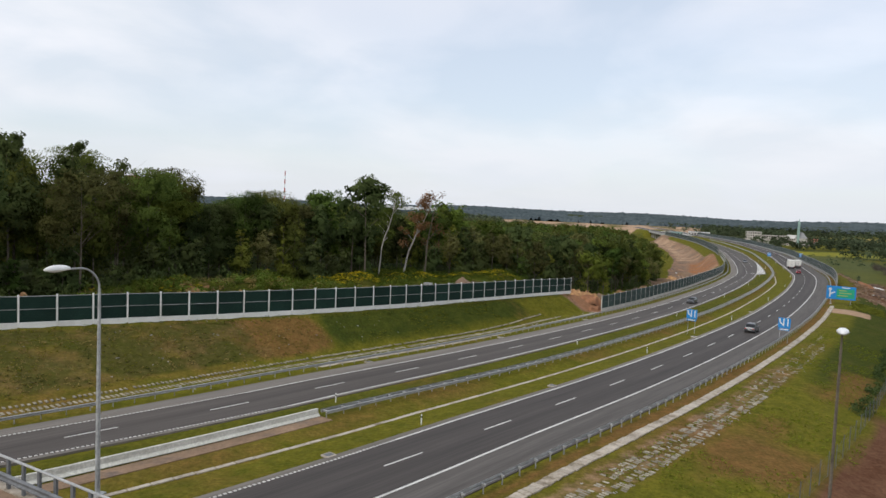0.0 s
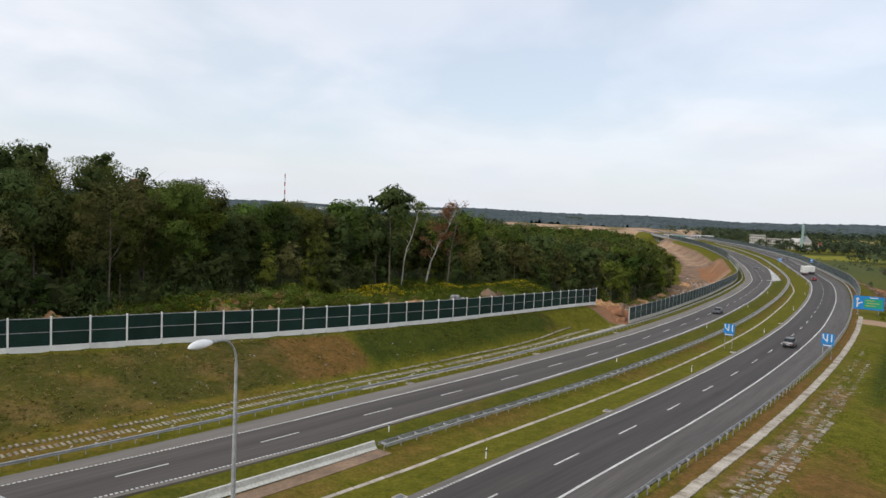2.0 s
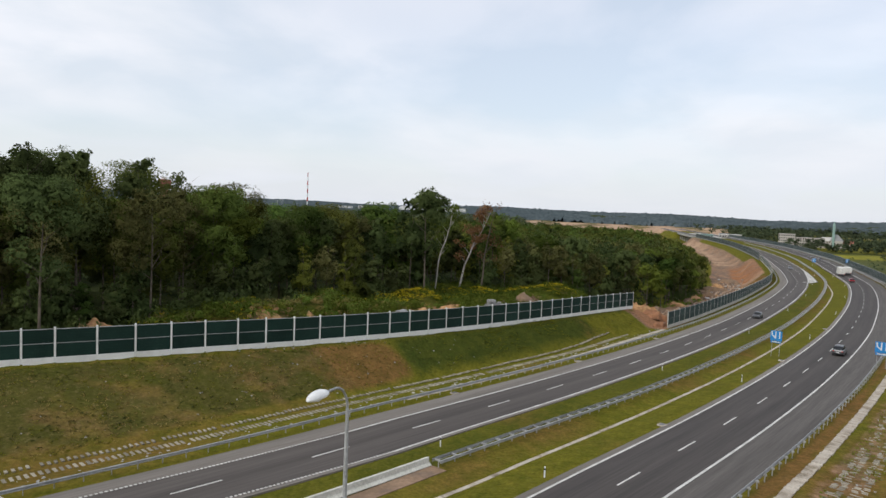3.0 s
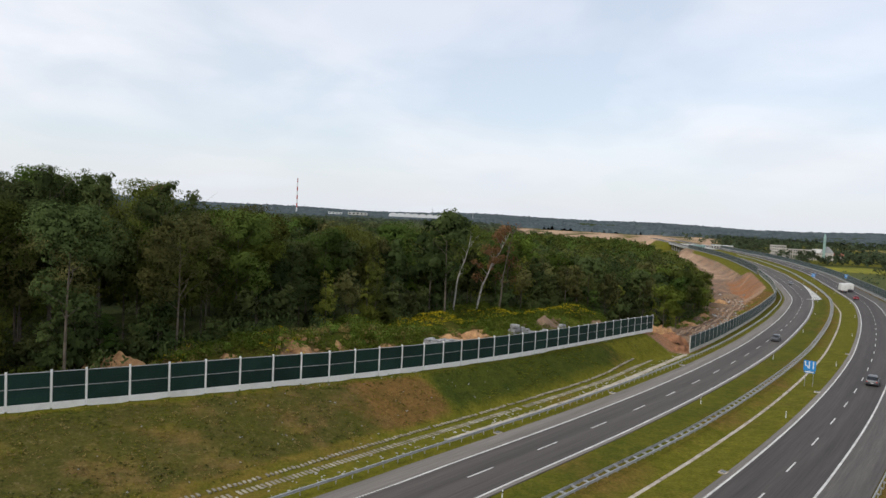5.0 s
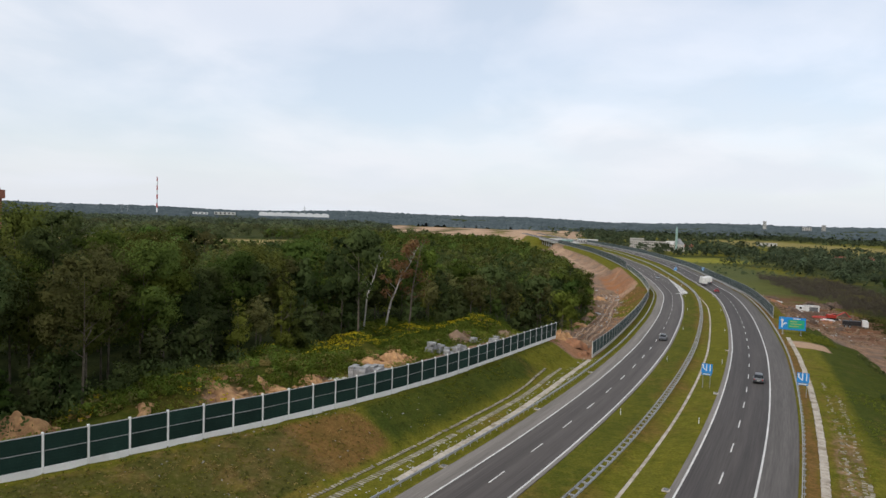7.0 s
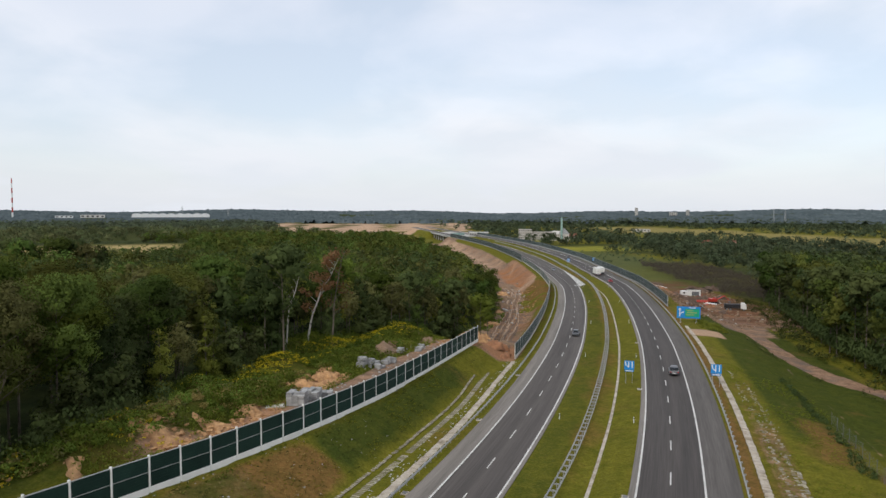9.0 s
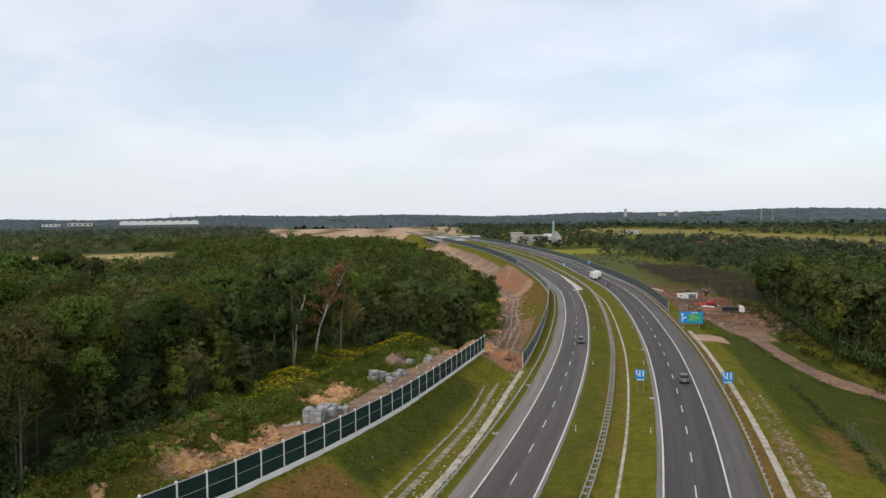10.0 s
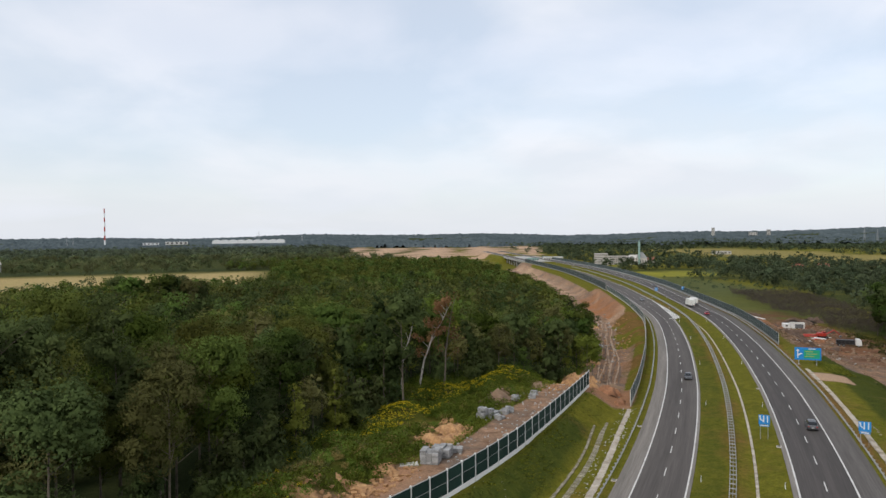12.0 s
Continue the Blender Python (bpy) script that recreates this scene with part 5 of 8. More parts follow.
def plant_left():
    """The wood behind the noise wall: its front ranks tree by tree."""
    s = -62.0
    while s < 110:
        s += R1.uniform(2.3, 4.4) if s < 30 else R1.uniform(3.4, 6.2)
        x, y = along(s, wood_edge(s) - R1.uniform(-0.6, 3.0))
        if 57 < s < 77 or not free(float(x), float(y), 1.5):
            continue
        tree("young", R1.choice((0, 2, 2, 2)), float(x), float(y), None, R1.uniform(0.7, 1.45), R1.uniform(0, 360), R1.uniform(0.8, 1.3))
    for rank, (back, gap, scale) in enumerate(((1.5, 4.2, 0.86), (6.5, 4.6, 1.0), (12.0, 5.2, 1.08))):
        s = -48.0
        while s < (230, 200, 110)[rank]:
            s += gap * R1.uniform(0.75, 1.35)
            d = wood_edge(s) - back + R1.uniform(-1.6, 1.6)
            x, y = along(s, d)
            if not free(float(x), float(y), 2.6):
                continue
            kind = R1.choices(("oak", "alder", "dark", "spire", "yellow", "young", "olive"), (3, 5, 3, 0.6, 0.15, 1.6, 0.7) if rank == 0 else (4, 4, 4, 0.2, 0.1, 0, 0.6))[0]
            if s < 6 and kind == "oak" and R1.random() < 0.6:
                kind = R1.choice(("dark", "olive"))
            if s > 82 and R1.random() < 0.5:
                kind = R1.choice(("olive", "olive", "oak", "fresh", "yellow"))
            k = float(np.interp(s, [-70, -20, 20, 60, 120, 200, 250], [1.05, 1.04, 0.93, 0.92, 0.93, 0.9, 0.85])) * (1.0 + 0.04 * rank * float(sm(s, 60, 0)))
            n, size, turn_, tall = R1.randrange(len(HEIGHTS[kind])), scale * k * R1.uniform(0.86, 1.1), R1.uniform(0, 360), R1.uniform(0.92, 1.08)
            most = float(np.interp(s, [-40, -10, 5, 15, 60, 100], [27, 25, 22.0, 20.5, 19.8, 18.5]))
            size = min(size, most / (HEIGHTS[kind][n] * tall))
            tree(kind, n, float(x), float(y), None, size, turn_, tall)


plant_left()


def canopy(name, label, spots, seed, leaves, size, mat, step=2, kinds=("broad", "broad", "round")):
    """Many trees as one piece of stuff: rows of (x, y, z, height, radius)."""
    rng = np.random.default_rng(seed)
    shapes = []
    for k in range(9):
        lobes = crown_lobes(rng, 1.0, 0.22, 0.3, kinds[k % len(kinds)])
        lobes = lobes[::step]
        lobes[:, 3:] *= (1.0, 1.22, 1.4, 1.5)[step - 1]
        shapes.append(lobes)
    vs, fs, ns, tones, n = [], [], [], [], 0
    for x, y, z, h, r in spots:
        lobes = shapes[int(rng.integers(9))].copy()
        a_ = rng.uniform(0, 2 * np.pi)
        ca, sa = math.cos(a_), math.sin(a_)
        lobes[:, :2] = np.stack([lobes[:, 0] * ca - lobes[:, 1] * sa, lobes[:, 0] * sa + lobes[:, 1] * ca], -1) * r / 0.3
        lobes[:, 2] *= h
        lobes[:, 3] *= r / 0.3
        lobes[:, 4] *= 0.5 * (r / 0.3 + h)
        v, f, nn = crown_arrays(rng, lobes, leaves, size)
        vs.append(v + [x, y, z])
        ns.append(nn)
        tones.append(np.full(len(v), rng.random()))
        fs.append(f + n)
        n += len(v)
    me = mesh_of(name, np.vstack(vs), np.vstack(fs), [mat], smooth=True, normals=np.vstack(ns), attrs={"tone": np.concatenate(tones)})
    return tagged(new(name, me), label, "woodland", kind="stuff")


def scatter(seed, n, s0, s1, d0, d1, keep, gap):
    """Random places in a stretch of the plan that keep() accepts, thinned to a gap."""
    rng = np.random.default_rng(seed)
    S, D = rng.uniform(s0, s1, n), rng.uniform(d0, d1, n)
    xy = along(S, D)
    ok = keep(xy[:, 0], xy[:, 1], S, D)
    xy, S, D = xy[ok], S[ok], D[ok]
    cells, pick = set(), []
    for i, (x, y) in enumerate(xy):
        c = (int(x // gap), int(y // gap))
        if c not in cells:
            cells.add(c)
            pick.append(i)
    return xy[pick], S[pick], D[pick]


def spots_of(xy, z, lo, hi, rlo, rhi, seed):
    rng = np.random.default_rng(seed)
    h = rng.uniform(lo, hi, len(xy))
    return np.column_stack([xy, z, h, np.minimum(rng.uniform(rlo, rhi, len(xy)), h * 0.45)])


# behind the ranks: the closed canopy
xy, S, D = scatter(1, 8000, -62, 420, -300, -40, lambda x, y, s, d: (d < wood_edge(s) - np.where(s > 108, 9, 16)) & (y < 470), 7.8)
rows_ = spots_of(xy, ground_z(*xy.T) + 0.5, 9.0, 19.5, 3.4, 6.2, 2)
# clusters of old trees stand over younger ones
tall = np.clip(0.5 + 0.55 * rolling(xy[:, 0], xy[:, 1], 9.0, 1.0, 2.7), 0, 1)
rows_[:, 3] *= 0.82 + 0.3 * tall
rows_[:, 4] *= 0.9 + 0.4 * tall
rows_[:, 3] *= 1 + 0.06 * sm(-D, 55, 75) * sm(-D, 170, 110) * sm(S, 20, -15)
rows_[:, 3] = np.where((S > 0) & (D > -100), np.minimum(rows_[:, 3], 17.5), rows_[:, 3])
pick = np.random.default_rng(8).random(len(rows_))
close = (D > -135) & (S < 200)
thin = close | (np.random.default_rng(9).random(len(rows_)) < 0.62)
rows_[:, 4] *= np.where(close, 1.0, 1.25)
by = (D > -95) & (S < 62)
for band, leaves, size, seed, what in ((by, 3000, 0.2, 71, "behind the wood's edge"), (close & ~by, 1150, 0.27, 81, "of the dense wood"), (~close & thin, 230, 0.5, 91, "deep in the wood")):
    for lo, hi, mat, tint in ((0.0, 0.36, LEAF, "green"), (0.36, 0.70, LEAF_DARK, "dark"), (0.70, 1.01, LEAF_MOSS, "olive-green")):
        canopy("woodland", f"{tint} leafy treetops {what}", rows_[band & (pick >= lo) & (pick < hi)], seed + int(10 * lo), leaves, size, mat)
# beside the works, down to the bridge
xy, S, D = scatter(4, 6000, 215, 1000, -420, -30, lambda x, y, s, d: (d < wood_edge(s) - 3) & ((y > 470) | (d > wood_edge(s) - 18)) & ~((x < -45) & (y > 560) & (y < 960)), 10.5)
canopy("woodland", "dense green treetops towards the bridge", spots_of(xy, ground_z(*xy.T), 10, 16, 4.8, 7.6, 5), 6, 190, 0.6, LEAF)


def wide(seed, n, x0, x1, y0, y1, gap, keep):
    rng = np.random.default_rng(seed)
    x, y = rng.uniform(x0, x1, n), rng.uniform(y0, y1, n)
    s, d = station(np.stack([x, y], -1))
    c = cover(x, y, s, d)
    ok = (c["field"] < 0.3) & (c["meadow"] < 0.3) & (c["soil"] < 0.4) & keep(x, y, s, d)
    x, y = x[ok], y[ok]
    cells, pick = set(), []
    for i in range(len(x)):
        k = (int(x[i] // gap), int(y[i] // gap))
        if k not in cells:
            cells.add(k)
            pick.append(i)
    return np.stack([x[pick], y[pick]], -1)


# far woods on both sides
xy = wide(7, 14000, -1700, 160, 300, 2700, 33.0, lambda x, y, s, d: (d < -60) & ((y > 960) | (x < -560) | ((d < -420) & (y < 620))))
far_h, far_w = np.random.default_rng(8).uniform(11, 16, len(xy)), np.random.default_rng(28).uniform(9, 17, len(xy))
near_ = xy[:, 1] < 1450
canopy("far_woods", "distant woods, haze painted into their green", np.column_stack([xy, ground_z(*xy.T) - 2, far_h, far_w])[~near_], 9, 80, 1.7, LEAF_FAR, 4)
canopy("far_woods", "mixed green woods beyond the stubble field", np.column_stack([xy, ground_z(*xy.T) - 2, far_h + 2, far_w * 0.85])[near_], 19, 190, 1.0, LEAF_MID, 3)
xy = wide(10, 14000, 300, 2300, 600, 2700, 29.0, lambda x, y, s, d: (d > 130) & (s > 800) & (np.sin(x / 70.0) + np.sin(y / 55.0 + x / 160.0) + 0.35 * np.sin(x / 23.0) > -0.45))
canopy("far_woods", "distant hedges and woods, haze painted into their green", np.column_stack([xy, ground_z(*xy.T) - 1.5, np.random.default_rng(11).uniform(7, 15, len(xy)), np.random.default_rng(31).uniform(7, 13, len(xy))]), 12, 80, 1.3, LEAF_BELT, 4)
xy = wide(16, 16000, 200, 1250, 100, 1000, 16.0, lambda x, y, s, d: (s < 800) & (((s > 600) & (d > 95)) | ((d > 150) & (s > 455) & (s <= 600)) | ((d > 128) & (s > 300) & (s <= 455)) | ((d > 230) & (s <= 300))) & ~((s > 690) & (s < 790) & (d > 105) & (d < 200)))
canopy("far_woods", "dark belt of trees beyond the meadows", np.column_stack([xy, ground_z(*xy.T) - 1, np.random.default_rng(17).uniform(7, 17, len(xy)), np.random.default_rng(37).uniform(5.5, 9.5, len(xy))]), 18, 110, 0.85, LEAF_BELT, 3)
# the wood on the right-hand slope
RWOOD_S, RWOOD_D = [20, 70, 100, 125, 170, 225, 260, 300], [72, 70, 66, 64.5, 71, 79, 88, 112]
xy, S, D = scatter(13, 3500, 30, 340, 60, 260, lambda x, y, s, d: d > np.interp(s, RWOOD_S, RWOOD_D) + 9, 8.0)
rows_ = spots_of(xy, ground_z(*xy.T), 15, 23, 4.0, 6.6, 14)
pick = np.random.default_rng(19).random(len(rows_))
for sel, lab, seed, leaves, size, mat in (((D < 125) & (pick < 0.7), "dark green wood beyond the dirt track", 15, 520, 0.36, LEAF_DARK), ((D < 125) & (pick >= 0.7), "lighter green trees in the wood beyond the dirt track", 20, 520, 0.36, LEAF), (D >= 125, "deep dark wood beyond the dirt track", 21, 150, 0.6, LEAF_DARK)):
    canopy("woodland", lab, rows_[sel], seed, leaves, size, mat)
for rank, back in enumerate((1.5, 6.0)):
    s = 30.0
    while s < 290:
        s += R1.uniform(5.0, 8.0)
        d = float(np.interp(s, RWOOD_S, RWOOD_D)) + back + R1.uniform(-1.5, 1.5)
        x, y = along(s, d)
        if free(float(x), float(y), 3.0):
            kind = R1.choices(("oak", "alder", "dark", "yellow", "young"), (1.6, 2.5, 5, 0.15, 0.8 if rank == 0 else 0))[0]
            tree(kind, R1.randrange(len(HEIGHTS[kind])), float(x), float(y), None, R1.uniform(0.95, 1.25), R1.uniform(0, 360), R1.uniform(0.9, 1.1))
# the tall trees that stand over the wood's skyline
for kind, n, x, y, top in (("dark", 1, -65.1, 133.9, 27.6), ("alder", 0, -68.6, 135.5, 25.0), ("oak", 2, -61.5, 133.0, 23.5), ("oak", 1, -72.7, 128.6, 27.6), ("oak", 0, -81.0, 124.0, 26.5), ("oak", 1, -104.0, 150.5, 30.5), ("dark", 0, -112.0, 143.0, 30.0),
                           ("oak", 0, -96.0, 141.0, 28.0), ("dark", 0, -16.3, 136.9, 25.6), ("dark", 1, -19.5, 139.5, 24.0), ("dark", 1, -64.6, 87.6, 28.6), ("dark", 0, -71.0, 91.0, 26.5), ("oak", 0, -62.0, 93.5, 24.5), ("alder", 2, -74.0, 84.0, 26.0), ("yellow", 0, -36.0, 117.0, 15.2), ("spire", 1, -29.8, 122.3, 16.8), ("olive", 0, -49.4, 89.2, 22.5), ("dark", 0, -57.1, 78.4, 24.0), ("fresh", 0, -60.5, 98.0, 21.5), ("olive", 1, -42.2, 152.0, 22.4),
                           ("dark", 0, -103.0, 316.0, 20.6), ("oak", 0, -97.0, 309.0, 20.2), ("dark", 1, -92.0, 314.0, 19.6), ("oak", 1, -86.0, 310.0, 20.8), ("dark", 0, -80.5, 316.0, 20.2), ("olive", 0, -75.0, 311.0, 19.0), ("dark", 1, -70.0, 316.0, 18.2),
                           ("oak", 2, 38.0, 172.0, 9.5), ("oak", 2, 44.5, 182.0, 7.5)):
    z = float(ground_z(x, y)[0])
    h = HEIGHTS[kind][n]
    k = (top - z) / h
    tree(kind, n, x, y, None, min(k, 1.35), R1.uniform(0, 360), max(1.0, k / 1.35))


def ridge_woods():
    """The wooded ridges at the horizon: one sheet of uneven treetops with clearings."""
    rng = np.random.default_rng(77)
    rr = np.linspace(2300, 4500, 90)
    aa = np.radians(np.linspace(-38, 58, 520))
    R, A = np.meshgrid(rr, aa, indexing="ij")
    R = R + rng.uniform(-9, 9, R.shape)
    x, y = 60 + R * np.sin(A), 150 + R * np.cos(A)
    cover_ = rolling(x, y, 210.0, 1.0, 0.4) + 0.5 * rolling(x, y, 60.0, 1.0, 1.4)
    h = 11 * sm(cover_, -0.75, -0.45) * rng.uniform(0.35, 1.25, R.shape) + 5 * (rng.random(R.shape) < 0.05)
    s_, d_ = station(np.stack([x.ravel(), y.ravel()], -1))
    bare = cover(x.ravel(), y.ravel(), s_, d_)["pale"].reshape(x.shape)
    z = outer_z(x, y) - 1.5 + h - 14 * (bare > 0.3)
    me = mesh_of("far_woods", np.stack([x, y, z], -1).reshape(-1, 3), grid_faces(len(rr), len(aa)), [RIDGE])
    return tagged(new("far_woods", me), "distant wooded ridges along the horizon, painted pale for haze", "woodland", kind="stuff")


ridge_woods()

# trees among the town's houses
rng = np.random.default_rng(91)
az_, r_ = np.radians(np.r_[rng.uniform(25.9, 26.9, 16), rng.uniform(27.5, 28.3, 8), rng.uniform(28.8, 30.4, 22), rng.uniform(30.6, 36, 60), rng.uniform(23.8, 25.8, 26)]), np.r_[rng.uniform(890, 960, 46), rng.uniform(840, 1060, 60), rng.uniform(1080, 1160, 26)]
xy = np.stack([-38.2 + r_ * np.sin(az_), 17.8 + r_ * np.cos(az_)], -1)
canopy("far_woods", "garden trees round the far houses", spots_of(xy, ground_z(*xy.T), 7, 14, 3.5, 6.5, 92), 93, 60, 0.9, LEAF_BELT, 3)

# ---- the two birches and the withered tree ----
def stem_tree(label, base, nodes, r0, bark, leaf, leaves, seed, category="tree", spread=1.6):
    """A tree with a drawn stem: nodes are points above the base, with side limbs and sparse leaves along the upper ones."""
    rng = np.random.default_rng(seed)
    z = float(ground_z(*base)[0])
    top = thing("tree", label, category, "woodland trees", pose(base[0], base[1], z - 0.2))
    bm = bmesh.new()
    pts = [Vector((0, 0, 0))] + [Vector(p) for p in nodes]
    n = len(pts) - 1
    tips = []
    for k in range(n):
        tube(bm, pts[k], pts[k + 1], r0 * (1 - 0.8 * k / n), r0 * (1 - 0.8 * (k + 1) / n), 8)
        if k >= n // 3:
            for _ in range(3):
                a_ = pts[k].lerp(pts[k + 1], rng.uniform(0.1, 0.95))
                ang = rng.uniform(0, 2 * math.pi)
                ln = rng.uniform(1.0, 2.6)
                b_ = a_ + Vector((math.cos(ang) * ln * 0.7, math.sin(ang) * ln * 0.7, ln * 0.75))
                c_ = b_ + Vector((math.cos(ang) * ln * 0.5, math.sin(ang) * ln * 0.5, ln * 0.35))
                tube(bm, a_, b_, r0 * 0.3, r0 * 0.16, 5)
                tube(bm, b_, c_, r0 * 0.16, r0 * 0.05, 4)
                tips += [b_, c_]
    part("trunk", bm, bark, top, "white peeling bark" if bark is BIRCH else "")
    c = np.array([list(t) for t in tips])
    v, f, nn = leaf_quads(rng, c, spread * rng.uniform(0.5, 1.1, len(c)), max(4, leaves // len(c)), 0.22)
    part("crown", mesh_of("crown", v, f, [leaf], smooth=True, normals=nn), None, top)
    return top


stem_tree("slender white-stemmed birch at the wood's edge", (-14.6, 148.5), [(0.3, 0.2, 3.0), (0.5, 0.3, 6.0), (1.0, 0.4, 8.5), (1.9, 0.5, 10.8), (2.5, 0.5, 13.0), (2.9, 0.4, 15.2), (3.1, 0.3, 17.2)], 0.2, BIRCH, LEAF, 1500, 3)
stem_tree("leaning white birch with withered red-brown leaves", (-9.5, 154.9), [(0.6, 0.0, 3.2), (1.2, 0.0, 6.2), (2.4, 0.1, 9.0), (3.2, 0.2, 11.6), (4.6, -0.6, 13.6), (5.6, -1.4, 16.0), (6.6, -2.2, 18.5)], 0.25, BIRCH, LEAF_RED, 1700, 4, spread=1.35)
stem_tree("withered tree with bare pale twigs", (-4.5, 153.0), [(0.4, 0.3, 4.0), (0.6, 0.4, 8.5), (1.2, 0.3, 12.0), (1.8, 0.4, 15.5), (2.5, 0.5, 18.5)], 0.22, BARK, LEAF_RED, 350, 6)

# ---- weeds, goldenrod, bushes and tufts ----
def clumps(name, label, xy, z, per, radius, size, mat, seed, tall=1.0):
    rng = np.random.default_rng(seed)
    c = np.column_stack([xy, z])
    v, f, nn = leaf_quads(rng, c, radius * rng.uniform(0.5, 1.2, len(c)), per, size, flat=0.1)
    lift = np.repeat(z, per * 4)
    v[:, 2] = lift + np.maximum((v[:, 2] - lift) * tall + radius * 0.3, -0.05)
    return tagged(new(name, mesh_of(name, v, f, [mat], smooth=True, normals=nn)), label, "undergrowth", kind="stuff")


def strip_keep(x, y, s, d):
    wd, we = np.interp(s, WALL_S, WALL_D), wood_edge(s)
    return (d < wd - np.interp(s, [-60, 0, 20, 60, 90], [6.5, 7.0, 9.5, 10.0, 8.5])) & (d > we - 4) & (s < 104)


SANDY = ((5.5, -34, 4, 3), (14, -31, 4, 2.5), (21, -31, 4, 2.5), (38, -33.5, 5, 2.6), (44, -34, 4, 2.4), (70, -33, 5, 2.5), (-17, -43, 7, 4))


def not_sandy(s, d):
    return sum(np.exp(-(((s - a_) / w_) ** 2) - ((d - b_) / v_) ** 2) for a_, b_, w_, v_ in SANDY) < 0.45


def patch(x, y, size, seed, level):
    return rolling(x, y, size, 1.0, seed) > level


xy, S, D = scatter(31, 12000, -50, 106, -58, -22, lambda x, y, s, d: strip_keep(x, y, s, d) & not_sandy(s, d) & patch(x, y, 4.0, 0.9, -0.55), 0.75)
clumps("weeds", "rank green weeds behind the noise wall", xy, land_z(S, D), 30, 0.85, 0.12, WEED, 32, 1.1)
xy, S, D = scatter(30, 2600, -50, 104, -58, -24, lambda x, y, s, d: strip_keep(x, y, s, d) & not_sandy(s, d) & (d < np.interp(s, WALL_S, WALL_D) - 11.5) & patch(x, y, 5.0, 3.9, -0.35), 1.7)
clumps("bushes", "low green bushes on the mounds behind the wall", xy, land_z(S, D) + 0.4, 110, 1.35, 0.15, WEED, 29, 1.05)
for seed, n, gap, per, r, mat, lab in ((130, 900, 1.9, 150, 1.15, BUSH, "rounded green bushes on the spoil ridge"), (131, 700, 1.7, 70, 0.9, DRYWEED, "dry brown weeds on the spoil ridge"), (132, 500, 2.2, 90, 1.0, LEAF_OLIVE, "olive bushes on the spoil ridge")):
    xy, S, D = scatter(seed, n, -16, 34, -43, -33.5, lambda x, y, s, d: patch(x, y, 2.6, seed * 0.37, -0.15) & (d < np.interp(s, [-16, -5, 3, 13, 24, 34], [-41, -37.5, -35.6, -34.6, -35.2, -37])), gap)
    clumps("bushes", lab, xy, land_z(S, D) + 0.15, per, r, 0.13, mat, seed + 3, 0.95)
xy, S, D = scatter(136, 900, 24, 96, -48, -32, lambda x, y, s, d: strip_keep(x, y, s, d) & not_sandy(s, d) & patch(x, y, 4.2, 1.1, 0.0), 2.2)
clumps("bushes", "rounded green bushes among the goldenrod", xy, land_z(S, D) + 0.1, 110, 1.0, 0.13, BUSH, 137, 0.85)
xy, S, D = scatter(138, 700, 24, 96, -46, -31, lambda x, y, s, d: strip_keep(x, y, s, d) & patch(x, y, 3.1, 2.1, 0.25), 1.8)
clumps("weeds", "dry brown weeds among the goldenrod", xy, land_z(S, D), 50, 0.8, 0.12, DRYWEED, 139, 0.8)
xy, S, D = scatter(33, 9000, 10, 100, -54, -24, lambda x, y, s, d: strip_keep(x, y, s, d) & patch(x, y, 3.0, 2.2, -0.35) & (np.abs(d - np.interp(s, [10, 22, 32, 66, 85, 95], [-47, -45, -43.5, -44, -39, -37])) < np.interp(s, [10, 30, 45, 70, 100], [2.0, 2.4, 4.5, 4.5, 3.0])), 0.7)
clumps("goldenrod", "yellow flowering goldenrod before the wood", xy, land_z(S, D) + 1.0, 11, 0.55, 0.12, FLOWER, 34, 0.6)
xy, S, D = scatter(35, 1500, -72, 10, -50, -28, lambda x, y, s, d: strip_keep(x, y, s, d) & patch(x, y, 3.0, 1.2, 0.55), 1.2)
clumps("goldenrod", "yellow flowering goldenrod before the wood", xy, land_z(S, D) + 0.8, 10, 0.5, 0.13, FLOWER, 36, 0.6)
xy, S, D = scatter(37, 1400, -80, 210, -66, -28, lambda x, y, s, d: (d < wood_edge(s) + 3) & (d > wood_edge(s) - 6), 2.0)
clumps("undergrowth", "dark bushes under the wood's edge", xy, land_z(S, D) + 0.9, 70, 1.9, 0.2, LEAF_DARK, 38, 1.5)
xy, S, D = scatter(39, 900, 40, 250, 55, 85, lambda x, y, s, d: (d < np.interp(s, RWOOD_S, RWOOD_D) + 4) & (d > np.interp(s, RWOOD_S, RWOOD_D) - 7), 1.6)
clumps("undergrowth", "leafy dark bushes at the foot of the wood", along(S, np.interp(S, RWOOD_S, RWOOD_D) + 1.5), land_z(S, D) + 2.2, 110, 2.8, 0.28, LEAF_DARK, 45, 1.8)
clumps("undergrowth", "green weeds beside the dirt track", xy, land_z(S, D) + 0.2, 24, 1.0, 0.2, LEAF, 40, 0.8)
xy, S, D = scatter(41, 12000, 252, 480, 60, 150, lambda x, y, s, d: (d + 4 * rolling(x, y, 11.0, 1.0, 0.6) > np.interp(s, [252, 265, 286, 339, 434], [80, 75, 80, 77, 87])) & (d + 6 * rolling(x, y, 14.0, 1.0, 1.6) < np.interp(s, [260, 300, 450], [104, 122, 128])) & (s + 12 * rolling(x, y, 12.0, 1.0, 2.6) < 452), 2.3)
clumps("brown_brush", "bare brown brushwood beyond the works yard", xy, ground_z(*xy.T) + 2.3 + 0.7 * rolling(xy[:, 0], xy[:, 1], 6.0, 1.0, 0.9), 90, 2.3, 0.13, BRUSH, 42, 1.6)
